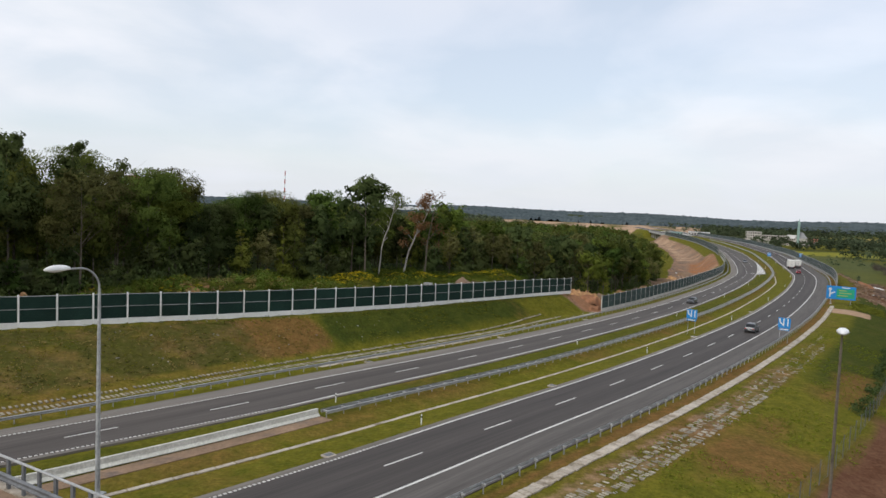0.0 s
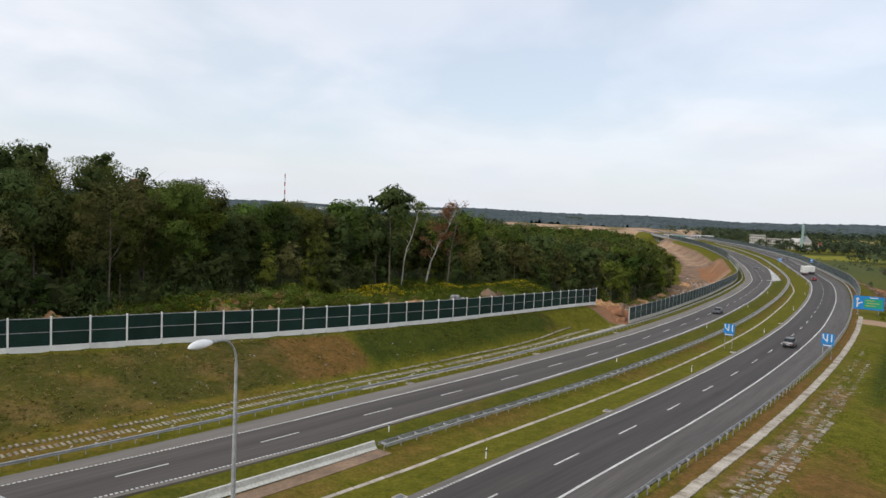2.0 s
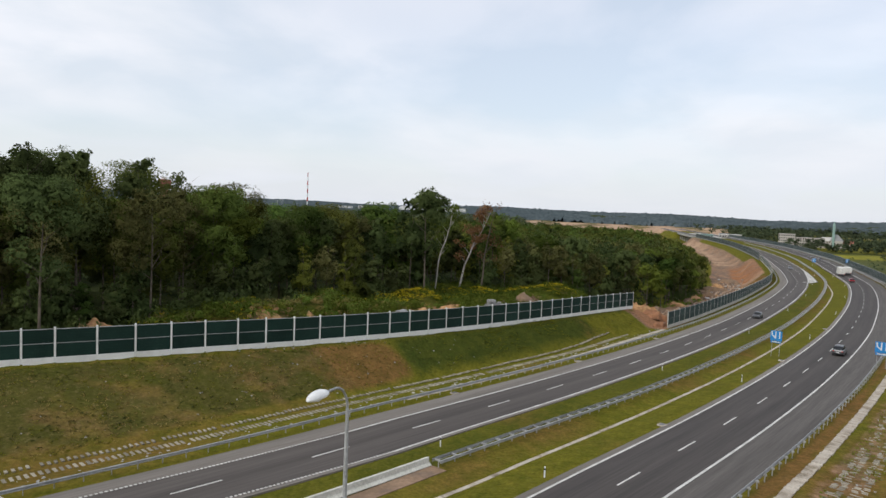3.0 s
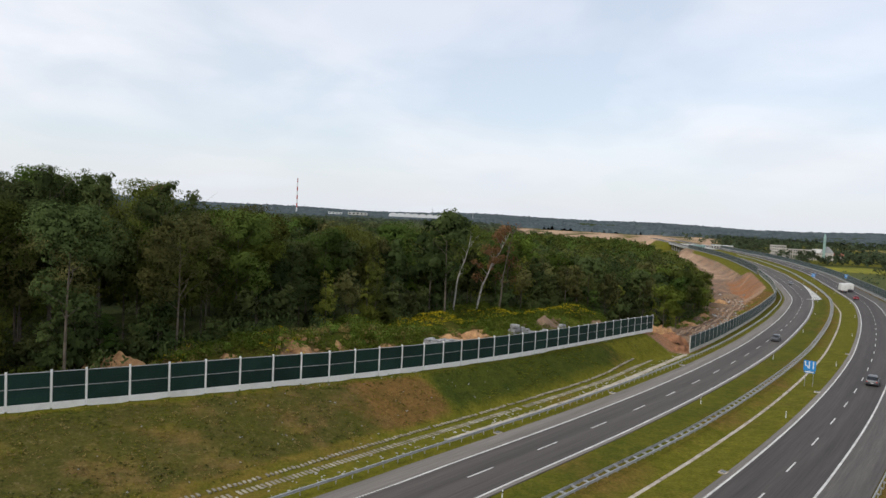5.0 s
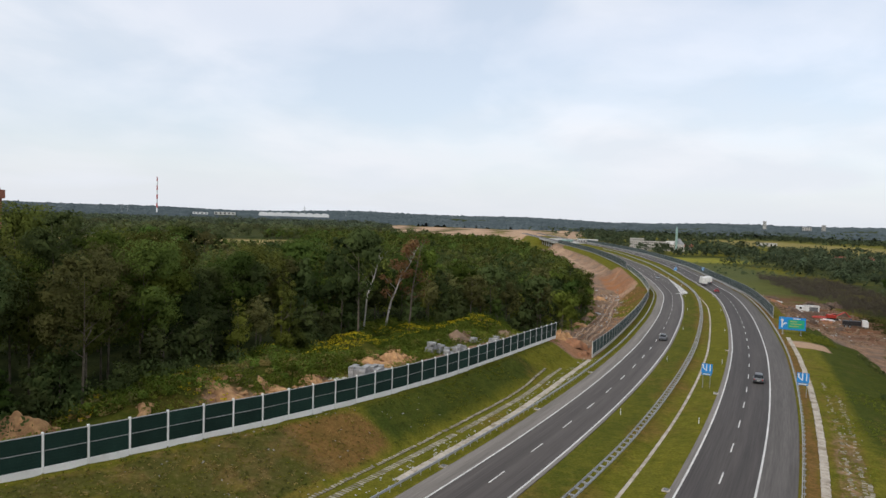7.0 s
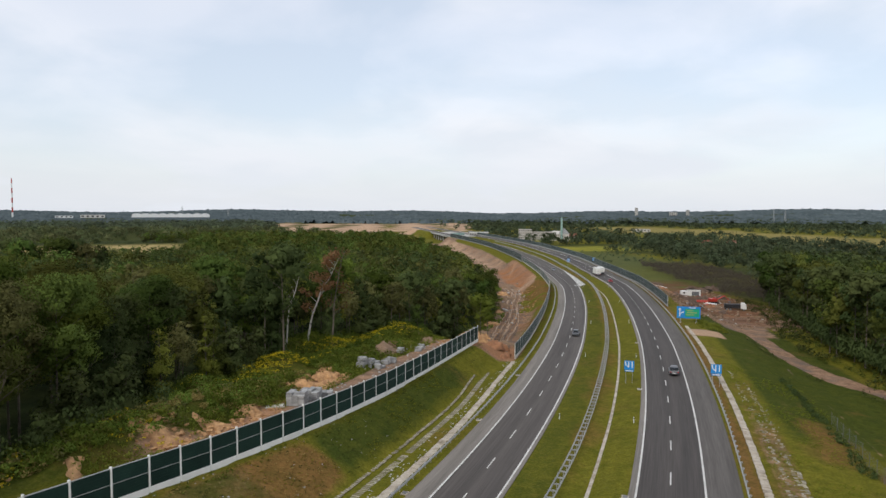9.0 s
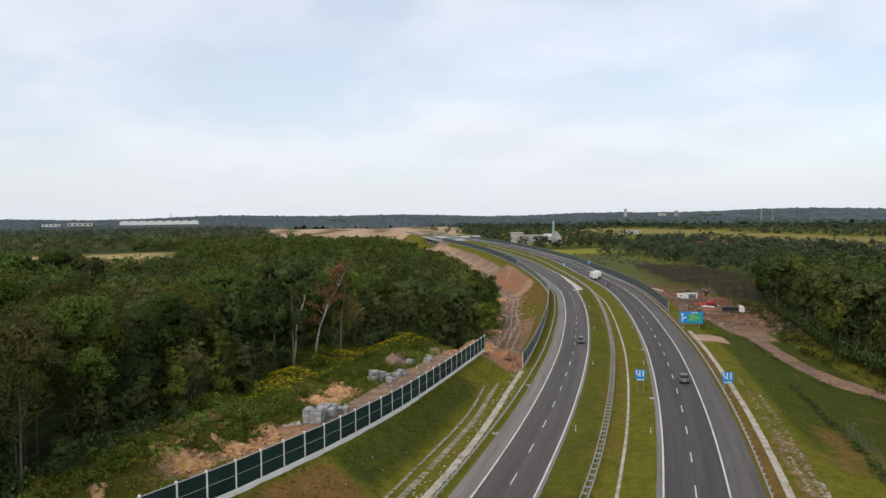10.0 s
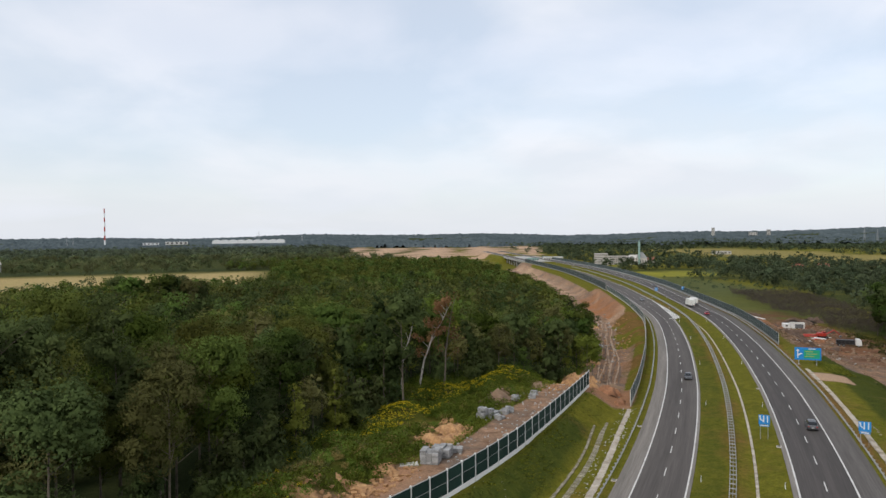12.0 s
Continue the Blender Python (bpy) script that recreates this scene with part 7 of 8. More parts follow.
def car(label, s, d, paint, tall=1.0, facing=0.0, group="cars on the road"):
    top = thing("car", label, "car", group, at(s, d, z=float(road_z(s, d)) + 0.035, turn=facing))
    b = loft([(-2.15, 0.78, 0.74, 0.42, 0.80), (-2.02, 0.86, 0.82, 0.30, 0.92 * tall), (-1.3, 0.89, 0.84, 0.24, 0.98 * tall), (0.9, 0.89, 0.84, 0.24, 0.96 * tall), (1.7, 0.86, 0.78, 0.28, 0.84 * tall), (2.1, 0.78, 0.68, 0.36, 0.68 * tall)])
    body = part("body", b, paint, top)
    g = loft([(-1.85, 0.76, 0.70, 0.88, 0.98 * tall), (-1.35, 0.80, 0.66, 0.9, 1.40 * tall), (0.0, 0.80, 0.64, 0.9, 1.47 * tall), (0.35, 0.80, 0.62, 0.9, 1.42 * tall), (1.15, 0.76, 0.66, 0.86, 0.98 * tall)])
    part("glazing", g, GLASS, top, "dark windows")
    r = loft([(-1.38, 0.66, 0.58, 1.30 * tall, 1.42 * tall), (-0.6, 0.67, 0.6, 1.36 * tall, 1.50 * tall), (0.3, 0.64, 0.56, 1.33 * tall, 1.46 * tall)])
    part("roof", r, paint, top)
    for x in (-0.8, 0.8):
        for y in (-1.3, 1.35):
            wheel(top, x, y, 0.32, 0.2)
        part("tail_lamp", bevelled((0.26, 0.08, 0.16), 0.02), TAIL, top, "red lamp", m=pose(x * 0.82, -2.12, 0.66 * tall))
        part("headlight", bevelled((0.32, 0.1, 0.14), 0.02), WHITE, top, "clear lamp", m=pose(x * 0.72, 2.02, 0.52 * tall))
        part("mirror", bevelled((0.18, 0.1, 0.12), 0.03), paint, top, m=pose(x * 1.2, 0.75, 0.92))
    part("number_plate", bevelled((0.5, 0.03, 0.11), 0.005), WHITE, top, m=pose(0, -2.16, 0.55))
    part("bumper", bevelled((1.5, 0.14, 0.2), 0.04), RUBBER, top, m=pose(0, -2.1, 0.3))
    return top


def truck(label, s, d, body_paint, length=7.6, height=3.5):
    top = thing("truck", label, "truck", "trucks on the road", at(s, d, z=float(road_z(s, d)) + 0.035))
    h0 = 1.0
    box = part("cargo_box", bevelled((2.5, length, height - h0), 0.05), body_paint, top, "pale box body", m=pose(0, -length / 2 + 3, h0))
    back = -length / 2 - 0.02
    for x in (-0.6, 0.6):
        part("rear_door", bevelled((1.12, 0.04, height - h0 - 0.25), 0.02), body_paint, box, m=pose(x, back, 0.1))
    part("door_gap", bevelled((0.05, 0.05, height - h0 - 0.3), 0.0), DARKSTEEL, box, m=pose(0, back - 0.01, 0.12))
    part("chassis", bevelled((0.9, length + 1.6, 0.28), 0.03), DARKSTEEL, top, m=pose(0, -length / 2 + 3.6, 0.62))
    cab = loft([(3.2, 1.2, 1.16, 0.6, 2.9), (4.4, 1.2, 1.16, 0.5, 2.85), (5.1, 1.18, 1.02, 0.45, 2.5), (5.3, 1.1, 1.0, 0.5, 1.6)])
    c = part("cab", cab, body_paint, top)
    part("windscreen", bevelled((2.0, 0.06, 0.85), 0.02), GLASS, c, "dark glass", m=pose(0, 5.16, 1.6, -8))
    part("underrun_bar", bevelled((2.3, 0.1, 0.14), 0.02), DARKSTEEL, top, m=pose(0, 3 - length - 0.05, 0.5))
    for x in (-0.95, 0.95):
        part("tail_lamp", bevelled((0.32, 0.06, 0.16), 0.02), TAIL, top, "red lamp", m=pose(x, 3 - length - 0.08, 0.72))
        for y in (4.2, 3.6 - length + 1.4, 3.6 - length + 2.6):
            wheel(top, x * 1.12, y, 0.48, 0.3)
    part("number_plate", bevelled((0.5, 0.03, 0.12), 0.005), WHITE, top, m=pose(0, 3 - length - 0.12, 0.6))
    return top


car("dark grey estate car driving away on the asphalt", 79.0, 23.1, CARGREY, 1.12)
car("dark car with lights driving towards the bridge", 122.0, 1.55, CARGREY, 1.0, 180)
car("small red car driving away behind the trucks", 262.0, 20.0, CARRED)
car("silver car far along the carriageway", 428.0, 23.0 + float(shift(428.0)), CARSILVER)
car("silver car coming along the far carriageway", 330.0, 1.6, CARSILVER, 1.0, 180)
truck("white box truck driving away along the lane", 296.0, 19.6, TRUCKWHITE, 8.2, 3.9)
truck("white box truck driving away beside another", 304.0, 23.2, TRUCKWHITE, 7.4, 3.5)

# ---- the overpass from which the flight starts ----
def overpass():
    a0, way = Vector((-13.7, 21.4)), Vector((0.87, -0.49)).normalized()
    rot = math.degrees(math.atan2(way.y, way.x))
    base = pose(a0.x, a0.y, 9.0, 0, 0, rot)
    top = tagged(new("overpass"), "concrete road overpass with steel railing and pink-grey footway", "bridge", kind="structure")
    top.matrix_basis = base
    part("deck", bevelled((120, 10.2, 1.1), 0.04), CONCRETE, top, m=pose(10, -5.1, -1.1))
    part("footway", bevelled((120, 2.2, 0.12), 0.02), MUDDY, top, "pink-grey paving", m=pose(10, -1.35, 0.004))
    part("edge_beam", bevelled((120, 0.34, 0.35), 0.03), DULL, top, m=pose(10, 0.03, -0.3))
    for x in (-34.0, -18.0, 24.0, 60.0):
        bm = bmesh.new()
        tube(bm, (x, -5.1, -13.0), (x, -5.1, -1.1), 0.6, 0.6, 16)
        part("pier", bm, CONCRETE, top)
    rail = tagged(new("railing"), "galvanised steel railing with top bar on the overpass", "railing")
    rail.matrix_basis = base
    bm = bmesh.new()
    tube(bm, (-30, 0, 1.1), (24, 0, 1.1), 0.045, 0.045, 8)
    part("top_bar", bm, STEEL, rail)
    ring = [(x, z + 0.32) for x, z in wbeam(1)]
    bm = bmesh.new()
    rows = [[bm.verts.new((px, -0.12 - x, z)) for x, z in ring] for px in (-30, 24)]
    n = len(ring)
    for k in range(n):
        bm.faces.new((rows[0][k], rows[0][(k + 1) % n], rows[1][(k + 1) % n], rows[1][k]))
    bm.faces.new(rows[0])
    bm.faces.new(rows[1][::-1])
    part("beam", bm, DARKSTEEL, rail)
    post = mesh_from(bevelled((0.14, 0.09, 1.1), 0.01), "post", DARKSTEEL)
    for k in range(-32, 26):
        part("post", post, None, rail, m=pose(k * 0.92, 0, 0))


overpass()


def street_lamp(label, x, y, foot, top_z, arm, reach=1.78, metal=None):
    """A tapered steel column with a bowed arm and a flat lamp head; arm: the way it points, in degrees."""
    ob = thing("street_lamp", label, "street lamp", "street lamps", pose(x, y, foot, 0, 0, arm))
    h = top_z - foot - 0.75
    bm = bmesh.new()
    tube(bm, (0, 0, 0), (0, 0, h * 0.5), 0.085, 0.068, 10)
    tube(bm, (0, 0, h * 0.5), (0, 0, h), 0.068, 0.045, 10)
    pole = part("pole", bm, metal or STEEL, ob)
    part("base_flange", bevelled((0.4, 0.4, 0.06), 0.01), STEEL, pole)
    bm = bmesh.new()
    pts = [Vector((0, -math.sin(t) * 0.9 * 0 - (1 - math.cos(t)) * 0.85, h + math.sin(t) * 0.75)) for t in [k * math.pi / 2 / 8 for k in range(9)]]
    pts.append(Vector((0, -reach * 0.72, h + 0.76)))
    bent_tube(bm, pts, 0.034, 8)
    part("arm", bm, metal or STEEL, ob)
    bm = bmesh.new()
    bmesh.ops.create_uvsphere(bm, u_segments=20, v_segments=10, radius=1.0)
    for v in bm.verts:
        t = v.co.y
        v.co = Vector((v.co.x * (0.19 + 0.05 * t), t * 0.48, v.co.z * (0.14 if v.co.z > 0 else 0.06)))
    bmesh.ops.translate(bm, vec=(0, -reach * 0.72 - 0.42, h + 0.78), verts=bm.verts)
    head = part("head", mesh_from(bm, "head", LAMPWHITE, True), None, ob, "white lamp head")
    bm = bmesh.new()
    bmesh.ops.create_uvsphere(bm, u_segments=16, v_segments=8, radius=1.0)
    for v in bm.verts:
        v.co = Vector((v.co.x * 0.14, v.co.y * 0.3, v.co.z * 0.05))
    bmesh.ops.translate(bm, vec=(0, -reach * 0.72 - 0.46, h + 0.74), verts=bm.verts)
    part("lens", mesh_from(bm, "lens", PALE, True), None, head, "clear lens")
    return ob


street_lamp("grey steel street lamp with white head beside the overpass", -11.54, 21.98, 8.9, 16.75, -16)
street_lamp("dark brown street lamp with white head beyond the verge", 14.5, 23.7, float(ground_z(14.5, 23.7)[0]) - 0.1, 15.5, -31, metal=BARK)


# ---- the wire fence below the right-hand verge ----
def wire_fence():
    top = thing("wire_fence", "wire mesh fence on thin steel posts along the grass", "fence")
    pm = bmesh.new()
    tube(pm, (0, 0, -0.3), (0, 0, 2.0), 0.028, 0.028, 7)
    post = mesh_from(pm, "post", DARKSTEEL)
    line = []
    for s in np.arange(-24, 60, 3.0):
        d = 44.6 + 0.4 * math.sin(s / 30)
        x, y = along(s, d)
        z = float(land_z(s, d))
        line.append(Vector((float(x), float(y), z)))
        part("post", post, None, top, m=pose(float(x), float(y), z))
    for h in np.linspace(0.1, 1.75, 8):
        bm = bmesh.new()
        bent_tube(bm, [q + Vector((0, 0, h)) for q in line], 0.007, 3)
        part("wire", bm, DARKSTEEL, top)


wire_fence()
tagged(new("access_road", ribbon(-90, 26, 48.8, 53.0, 0.05, SHOULDER, "access_road", cols=6, zfun=land_z)), "pale worn access road below the verge", "road", kind="structure")
track = tagged(new("works_track"), "rutted brown earth track through the works", "track", kind="structure")
ROUTE = lambda s: np.interp(s, [97, 120, 178, 227, 273, 313, 340], [-16, -19, -22.3, -26, -25.5, -29, -31])  # noqa: E731
for off in (-3.0, -1.7, -0.6, 0.8, 1.9, 3.1):
    part("wheel_rut", ribbon(97, 330, off - 0.25, off + 0.22, 0.11, RUT, "wheel_rut", step=2.0, cols=3, zfun=land_z, add0=lambda s: ROUTE(s) + 0.5 * np.sin(s / 17.0 + 2 * off), add1=lambda s: ROUTE(s) + 0.5 * np.sin(s / 17.0 + 2 * off)), None, track, "dark trodden rut")

for off in (-2.3, -1.1, 0.15, 1.35, 2.6):
    part("berm", ribbon(100, 300, off - 0.2, off + 0.18, 0.17, BERM, "berm", step=2.0, cols=3, zfun=land_z, add0=lambda s: ROUTE(s) + 0.5 * np.sin(s / 17.0 + 2 * off), add1=lambda s: ROUTE(s) + 0.5 * np.sin(s / 17.0 + 2 * off)), None, track, "pale ridge of pushed-up earth")

# ---- works yard ----
def spot(s, d):
    x, y = along(s, d)
    return float(x), float(y), float(ground_z(float(x), float(y))[0])


def hut():
    x, y, z = spot(281, 65.0)
    top = thing("site_hut", "white site cabin with dark open front", "site cabin", "", pose(x, y, z - 0.05, 0, 0, heading(281) - 6))
    part("shell", bevelled((6.0, 2.6, 2.7), 0.05), WHITE, top)
    part("side_cabin", bevelled((3.2, 2.8, 2.5), 0.05), WHITE, top, "white cabin", m=pose(-4.9, -0.6, 0))
    part("roof", bevelled((6.4, 2.9, 0.16), 0.03), PALE, top, m=pose(0, 0, 2.7))
    part("opening", bevelled((3.6, 0.08, 2.0), 0.02), DARKSTEEL, top, "dark green open front", m=pose(0.6, -1.32, 0.2))
    w = part("window", bevelled((0.9, 0.08, 0.8), 0.02), GLASS, top, m=pose(-4.9, -2.02, 1.2))
    part("window_frame", bevelled((1.06, 0.05, 0.1), 0.01), PALE, w, m=pose(0, 0, -0.1))


hut()


def tipper():
    x, y, z = spot(224, 64.0)
    top = thing("tipper_truck", "white-cabbed tipper lorry with black body in the yard", "truck", "", pose(x, y, z - 0.03, 0, 0, heading(225) - 100))
    part("chassis", bevelled((1.0, 8.0, 0.35), 0.03), DARKSTEEL, top, m=pose(0, 0, 0.75))
    cab = part("cab", loft([(2.3, 1.22, 1.18, 0.7, 3.1), (3.6, 1.22, 1.18, 0.6, 3.05), (4.15, 1.2, 1.08, 0.55, 2.6), (4.3, 1.15, 1.05, 0.6, 1.7)]), WHITE, top, "white cab")
    part("windscreen", bevelled((2.0, 0.06, 0.9), 0.02), GLASS, cab, "dark glass", m=pose(0, 4.2, 1.75, -10))
    part("bumper", bevelled((2.3, 0.25, 0.45), 0.04), DARKSTEEL, cab, m=pose(0, 4.3, 0.45))
    b = loft([(-4.0, 1.15, 1.25, 1.1, 2.5), (2.0, 1.15, 1.25, 1.1, 2.6)])
    body = part("tipper_body", b, BLACKSTEEL, top, "black steel body")
    for k in range(5):
        part("rib", bevelled((2.62, 0.1, 1.2), 0.02), BLACKSTEEL, body, m=pose(0, -3.6 + 1.3 * k, 1.2))
    for xx in (-1.0, 1.0):
        for yy in (3.3, -1.6, -2.9):
            wheel(top, xx, yy, 0.52, 0.34)


tipper()


def excavator():
    x, y, z = spot(246, 62)
    top = thing("excavator", "red tracked excavator with lowered boom in the yard", "excavator", "", pose(x, y, z - 0.03, 0, 0, heading(246) - 84))
    for xx in (-1.1, 1.1):
        bm = bevelled((0.6, 3.8, 0.9), 0.25, 3)
        part("track", bm, RUBBER, top, "black crawler track", m=pose(xx, 0, 0))
    part("house", bevelled((2.5, 3.2, 1.3), 0.12, 2), RED, top, "red engine housing", m=pose(0, -0.6, 1.05))
    cab = part("cab", bevelled((1.0, 1.5, 1.6), 0.08, 2), RED, top, m=pose(-0.7, 0.6, 1.15))
    part("cab_glass", bevelled((1.04, 1.2, 0.9), 0.05), GLASS, cab, "dark glass", m=pose(0, 0.1, 0.6))
    for name, a_, b_, r in (("boom", (0.2, 0.8, 1.6), (0.2, 4.4, 3.6), 0.28), ("stick", (0.2, 4.4, 3.6), (0.2, 6.6, 1.4), 0.2)):
        bm = bmesh.new()
        tube(bm, a_, b_, r, r * 0.8, 4)
        part(name, bm, RED, top)
    part("bucket", bevelled((1.0, 0.8, 0.8), 0.15, 2), DARKSTEEL, top, m=pose(0.2, 6.7, 0.5))
    return top


excavator()
for k, (s, d, turn, ln, mat, lab) in enumerate(((322, 61, 10, 13.0, WHITE, "long white pipe lying on bare soil"), (338, 59, -12, 9.0, WHITE, "white pipe lying on bare soil"), (292, 46, 35, 6.0, RED, "rusty red beam lying in the yard"), (250, 58, 60, 8.0, RED, "red steel beam lying in the yard"), (255, 61, 85, 6.5, RED, "red steel beam lying in the yard"), (243, 60, 40, 5.0, WHITE, "white board lying in the yard"), (204, -27, 30, 4.0, WHITE, "white pipe piece beside the works track"))):
    x, y, z = spot(s, d)
    bm = bmesh.new()
    tube(bm, (0, -ln / 2, 0.3), (0, ln / 2, 0.3), 0.32, 0.32, 12)
    thing("pipe", lab, "pipe", "pipes and beams", pose(x, y, z, 0, 0, heading(s) + turn), data=mesh_from(bm, "pipe", mat))

for k, (s, d, wide_, deep_, h, mat, lab) in enumerate(((300, 73, 16, 7, 2.6, DIRT, "long dark earth heap behind the site cabin"), (306, 83, 14, 8, 2.4, DIRT, "dark earth heap before the brushwood"), (268, 53, 9, 5, 1.4, CLAY, "reddish clay heap in the yard"), (286, 57, 7, 4, 1.1, DIRT, "low dark earth heap in the yard"), (252, 52, 8, 4, 1.0, DIRT, "trampled dark earth heap in the yard"),
                                                    (236, 58, 6, 4, 1.0, CLAY, "small reddish clay heap beside the excavator"), (318, 57, 10, 4, 1.2, CLAY, "reddish clay heap beside the pipes"), (334, 62, 9, 5, 1.3, DIRT, "dark earth heap at the yard's end"), (214, 57, 6, 4, 0.9, DIRT, "low dark earth heap beside the track"), (262, 71, 9, 5, 1.6, DIRT, "dark earth heap at the foot of the brushwood"))):
    x, y = along(s, d)
    heap(lab, float(x), float(y), (wide_, deep_), h, mat, 300 + k, "earth_heap")
R5 = random.Random(55)
for k, (mat, lab) in enumerate(((PALE, "weathered pale board lying on bare soil"), (RED, "rusty red plate lying on bare soil"), (DARKSTEEL, "dark steel sheet lying on bare soil"), (WHITE, "white plastic sheet lying on bare soil")) * 6):
    s, d = R5.uniform(228, 300), R5.uniform(47, 68)
    x, y, z = spot(s, d)
    thing("board", lab, "building waste", "waste in the yard", pose(x, y, z - 0.02, R5.uniform(-6, 6), R5.uniform(-6, 6), R5.uniform(0, 180)), data=mesh_from(bevelled((R5.uniform(0.5, 1.3), R5.uniform(1.5, 3.6), R5.uniform(0.15, 0.4)), 0.03), "board", mat))

# ---- far bridge ----
def far_bridge():
    top = tagged(new("far_bridge"), "concrete road bridge on dark piers over the valley", "bridge", kind="structure")
    part("deck", sweep("deck", 862, 1082, 5, [(-8.6, -0.05), (-8.6, -1.9), (43.0, -1.9), (43.0, -0.05)], CONCRETE), None, top)
    part("parapet", sweep("parapet", 862, 1082, 5, [(-8.6, 0.0), (-8.4, 0.0), (-8.4, 1.2), (-8.6, 1.2)], STEEL), None, top, "grey parapet")
    for s in np.arange(880, 1075, 26.0):
        for d in (-5, 6, 22, 36):
            x, y = along(s, d)
            part("pier", bevelled((1.6, 2.0, 10.5), 0.1), CONCRETE, top, m=pose(float(x), float(y), -13.0, 0, 0, heading(s)))


far_bridge()


# ---- far buildings ----
def far_place(az, r):
    x, y = -38.2 + r * math.sin(radians(az)), 17.8 + r * math.cos(radians(az))
    return x, y, float(ground_z(x, y)[0])


def building(label, az, r, w, l, h, turn, wall_mat, roof_mat, storeys, bays, roof="flat", z=None, base=None):
    x, y, g = far_place(az, r)
    g = g if z is None else z
    top = thing("building", label, "building", "far buildings", pose(x, y, g - 0.3, 0, 0, -az + turn))
    part("wall_block", bevelled((w, l, h), 0.05), wall_mat, top)
    if roof == "flat":
        part("roof", bevelled((w + 0.6, l + 0.6, 0.5), 0.05), roof_mat, top, m=pose(0, 0, h))
    else:
        bm = bmesh.new()
        v = [bm.verts.new(p) for p in ((-w / 2 - 0.5, -l / 2 - 0.5, h), (w / 2 + 0.5, -l / 2 - 0.5, h), (w / 2 + 0.5, l / 2 + 0.5, h), (-w / 2 - 0.5, l / 2 + 0.5, h), (-w / 2 - 0.5, 0, h + l * 0.4), (w / 2 + 0.5, 0, h + l * 0.4))]
        for f in ((0, 1, 5, 4), (2, 3, 4, 5), (0, 4, 3), (1, 2, 5), (3, 2, 1, 0)):
            bm.faces.new([v[k] for k in f])
        part("roof", bm, roof_mat, top)
    wm = mesh_from(bevelled((w / bays * 0.45, 0.16, h / storeys * 0.5), 0.0), "window", GLASS)
    for i in range(bays):
        for j in range(storeys):
            part("window", wm, None, top, m=pose(-w / 2 + (i + 0.5) * w / bays, -l / 2 - 0.05, (j + 0.3) * h / storeys))
    return top


building("cream apartment block with rows of windows", 27.5, 985, 19, 14, 17, 0, CREAM, CREAM, 5, 7)
building("long cream block with rows of windows", 29.3, 1010, 46, 12, 12.5, 4, CREAM, CREAM, 4, 16)
building("pale block with rows of windows beside the church", 30.3, 1000, 17, 12, 10, -6, CREAM, PALE, 3, 6, "gable")
building("low pale house with a red roof", 31.4, 1040, 14, 10, 6, 0, CREAM, ROOF, 2, 4, "gable")
building("long low toll station with white roof", 23.5, 980, 28, 10, 5, 4, PALE, WHITE, 1, 8, z=-3.0)
building("teal-roofed low works building", 21.8, 960, 16, 9, 4, 4, COPPER, COPPER, 1, 5, z=-3.0)
building("pale low warehouse with a light roof", 36.9, 1500, 36, 18, 6, 10, PALE, STONE, 1, 5)
building("small brick house with a red roof", 42.3, 880, 12, 8, 5, -10, ROOF, ROOF, 2, 4, "gable")
building("small white house with a red roof", 44.0, 900, 11, 8, 5, 15, CREAM, ROOF, 2, 3, "gable")
building("white farm house with a red roof", -20.6, 1150, 30, 16, 12, 20, CREAM, CREAM, 2, 4, "gable")
building("white warehouse beyond the woods", -9.8, 2900, 60, 30, 8, 0, WHITE, WHITE, 1, 4, z=9)
building("pale factory hall beyond the woods", -7.9, 2950, 86, 40, 11, 0, PALE, WHITE, 1, 5, z=9)
for k in range(3):
    building("far tower block on the horizon", (36.3, 40.3, 39.2)[k], 3700, (16, 18, 40)[k], 14, (40, 28, 16)[k], 0, CONCRETE, CONCRETE, 8, 4, z=18)


def long_hall():
    x, y, g = far_place(-2.3, 2950)
    top = thing("hall", "very long white hall with arched roofs beyond the woods", "hall", "", pose(x, y, 10.0, 0, 0, 2.3))
    part("wall_block", bevelled((296, 60, 9), 0.1), WHITE, top)
    for k in range(9):
        bm = bmesh.new()
        bmesh.ops.create_cone(bm, cap_ends=True, segments=24, radius1=16.4, radius2=16.4, depth=60, matrix=Euler((radians(90), 0, 0)).to_matrix().to_4x4())
        for v in bm.verts:
            v.co.z = max(v.co.z, 0) * 0.45
        part("roof_arch", bm, WHITE, top, m=pose(-131 + 32.8 * k, 0, 9))


long_hall()


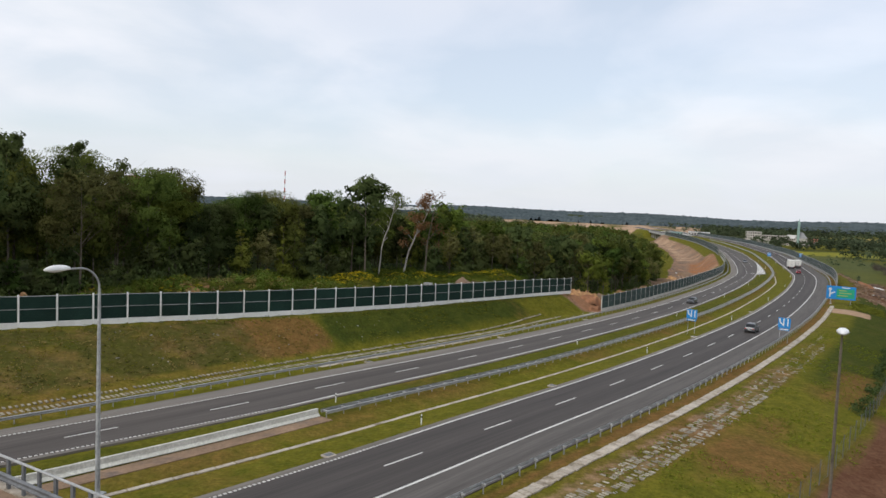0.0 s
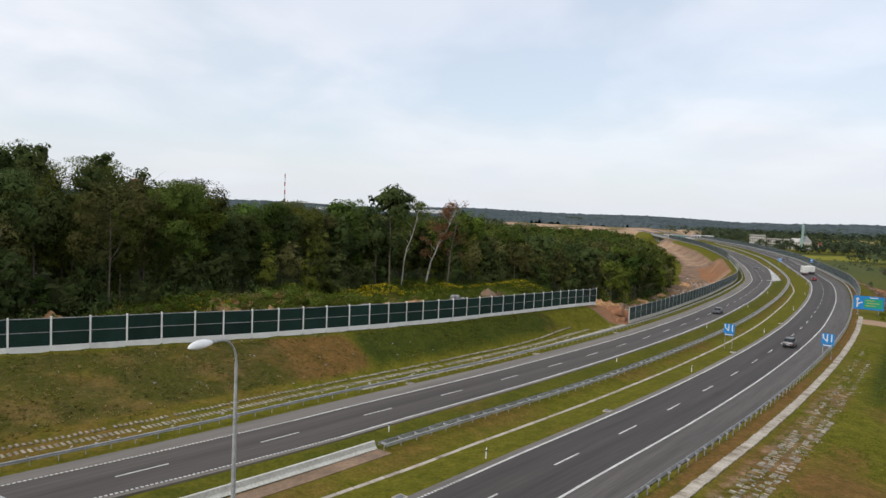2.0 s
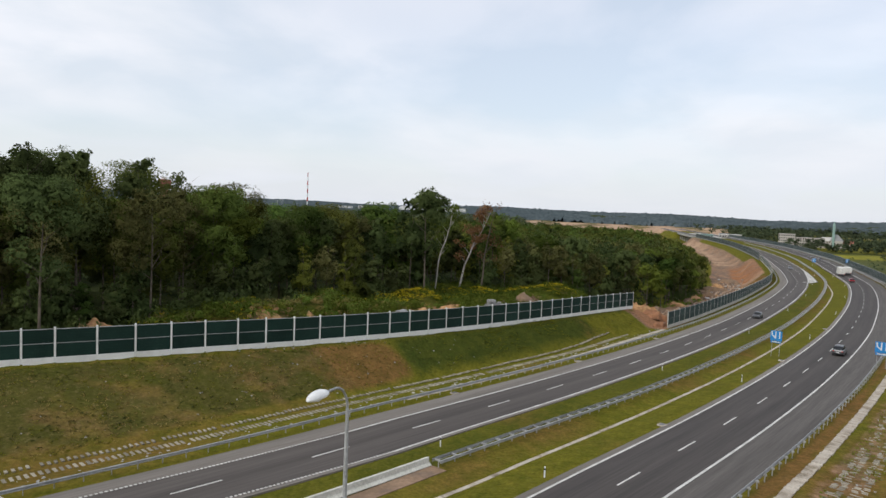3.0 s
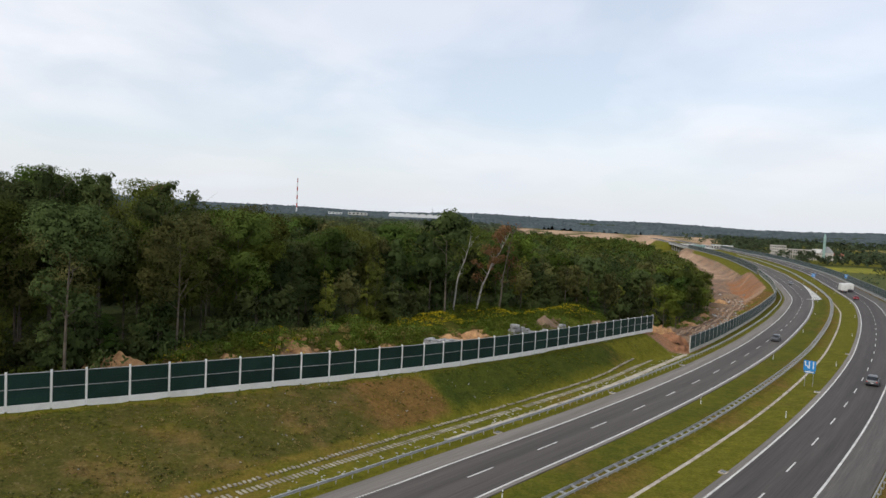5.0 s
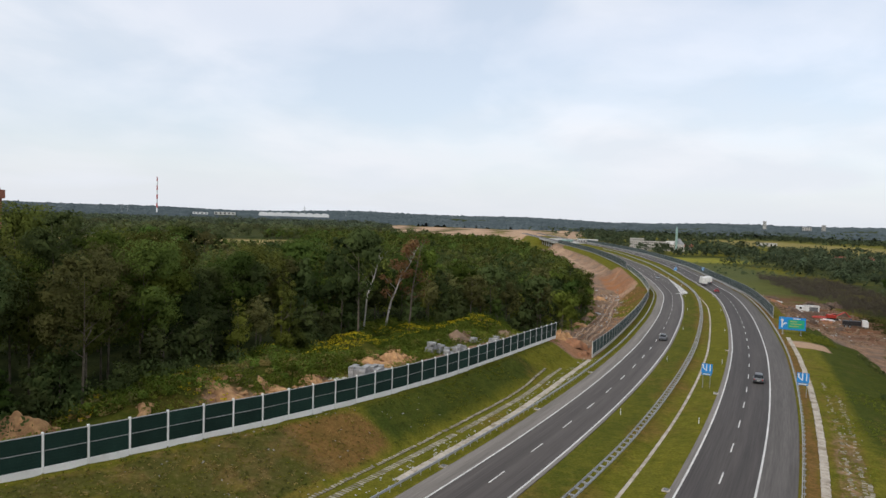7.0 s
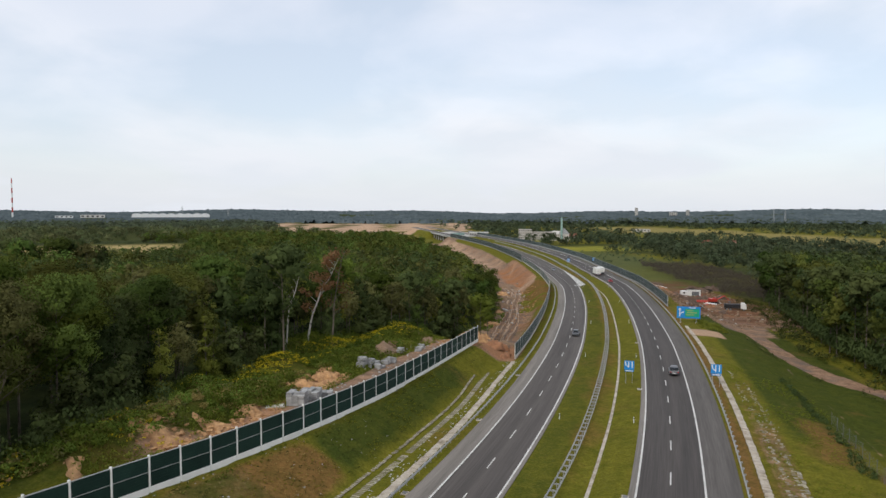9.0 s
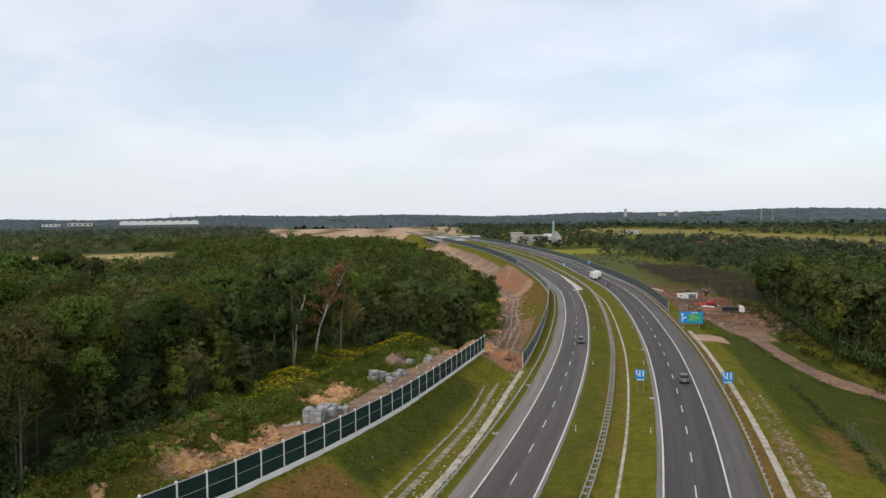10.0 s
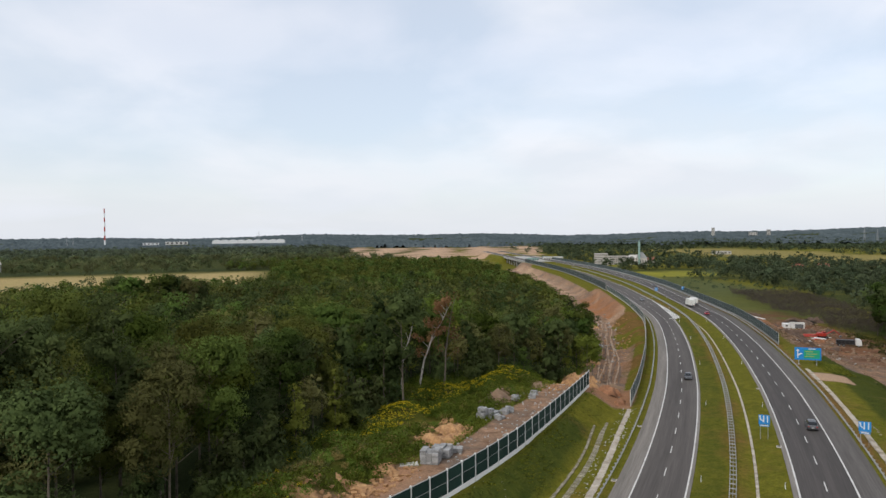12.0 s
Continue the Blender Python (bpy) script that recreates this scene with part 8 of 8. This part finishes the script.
def church():
    x, y, g = far_place(30.8, 985)
    top = thing("church", "pale church with a tall tower and pointed roof", "church", "", pose(x, y, g - 0.3, 0, 0, -30.4))
    part("nave", bevelled((14, 12, 11), 0.1), CREAM, top)
    bm = bmesh.new()
    v = [bm.verts.new(p) for p in ((-7.5, -6.5, 11), (7.5, -6.5, 11), (7.5, 6.5, 11), (-7.5, 6.5, 11), (-4, 0, 19), (1, 0, 19))]
    for f in ((0, 1, 5, 4), (2, 3, 4, 5), (0, 4, 3), (1, 2, 5), (3, 2, 1, 0)):
        bm.faces.new([v[k] for k in f])
    part("roof", bm, STONE, top, "grey roof")
    tw = part("tower", bevelled((2.9, 2.9, 30), 0.1), COPPER, top, "pale green tower", m=pose(-3.5, -5.5, 0))
    bm = bmesh.new()
    bmesh.ops.create_cone(bm, cap_ends=True, segments=8, radius1=1.8, radius2=0.1, depth=6, matrix=Matrix.Translation((0, 0, 33)))
    part("spire", bm, COPPER, tw)
    wm = mesh_from(bevelled((1.0, 0.2, 4), 0.0), "window", GLASS)
    for k in range(4):
        part("window", wm, None, top, m=pose(-5 + 3.3 * k, -6.05, 4))


church()


def red_white_mast(az, r, height, wide, base_z, label):
    x, y, _ = far_place(az, r)
    top = thing("mast", label, "mast", "far masts", pose(x, y, base_z))
    n = 8
    for k in range(n):
        bm = bmesh.new()
        a_, b_ = height * k / n, height * (k + 1) / n
        tube(bm, (0, 0, a_), (0, 0, b_), wide * (1 - 0.35 * k / n), wide * (1 - 0.35 * (k + 1) / n), 10)
        part("section", bm, RED if k % 2 else WHITE, top, "red section" if k % 2 else "white section")


red_white_mast(-13.05, 2900, 142, 3.0, 12, "tall red and white banded mast beyond the woods")
for az, r, h in ((-15.6, 3300, 48), (-15.2, 3320, 40), (-1.5, 3400, 62), (2.0, 3500, 45), (46.6, 3000, 60), (47.4, 2900, 52)):
    x, y, g = far_place(az, r)
    top = thing("pylon", "thin grey lattice pylon on the horizon", "pylon", "far masts", pose(x, y, g - 1, 0, 0, 20))
    for k, (px, py) in enumerate(((-3, -3), (3, -3), (3, 3), (-3, 3))):
        bm = bmesh.new()
        tube(bm, (px, py, 0), (px * 0.08, py * 0.08, h), 0.5, 0.3, 4)
        part("leg", bm, STEEL, top)
    for z in (0.62, 0.8):
        part("arm", bevelled((h * 0.36, 0.7, 0.7), 0.02), STEEL, top, m=pose(0, 0, h * z))


def water_tower():
    x, y = -20.9 + 700 * math.sin(radians(-24.05)), 9.5 + 700 * math.cos(radians(-24.05))
    top = thing("water_tower", "red brick tower with a pale top above the trees", "tower", "", pose(x, y, -9, 0, 0, 24))
    bm = bmesh.new()
    tube(bm, (0, 0, 0), (0, 0, 41), 4.2, 3.8, 20)
    part("shaft", bm, ROOF, top)
    bm = bmesh.new()
    tube(bm, (0, 0, 41), (0, 0, 48.5), 6.2, 6.2, 24)
    tank = part("tank", bm, ROOF, top, "red-brown tank")
    bm = bmesh.new()
    tube(bm, (0, 0, 48.5), (0, 0, 51), 3.0, 2.4, 16)
    part("cap", bm, PALE, tank, "pale cap")


water_tower()
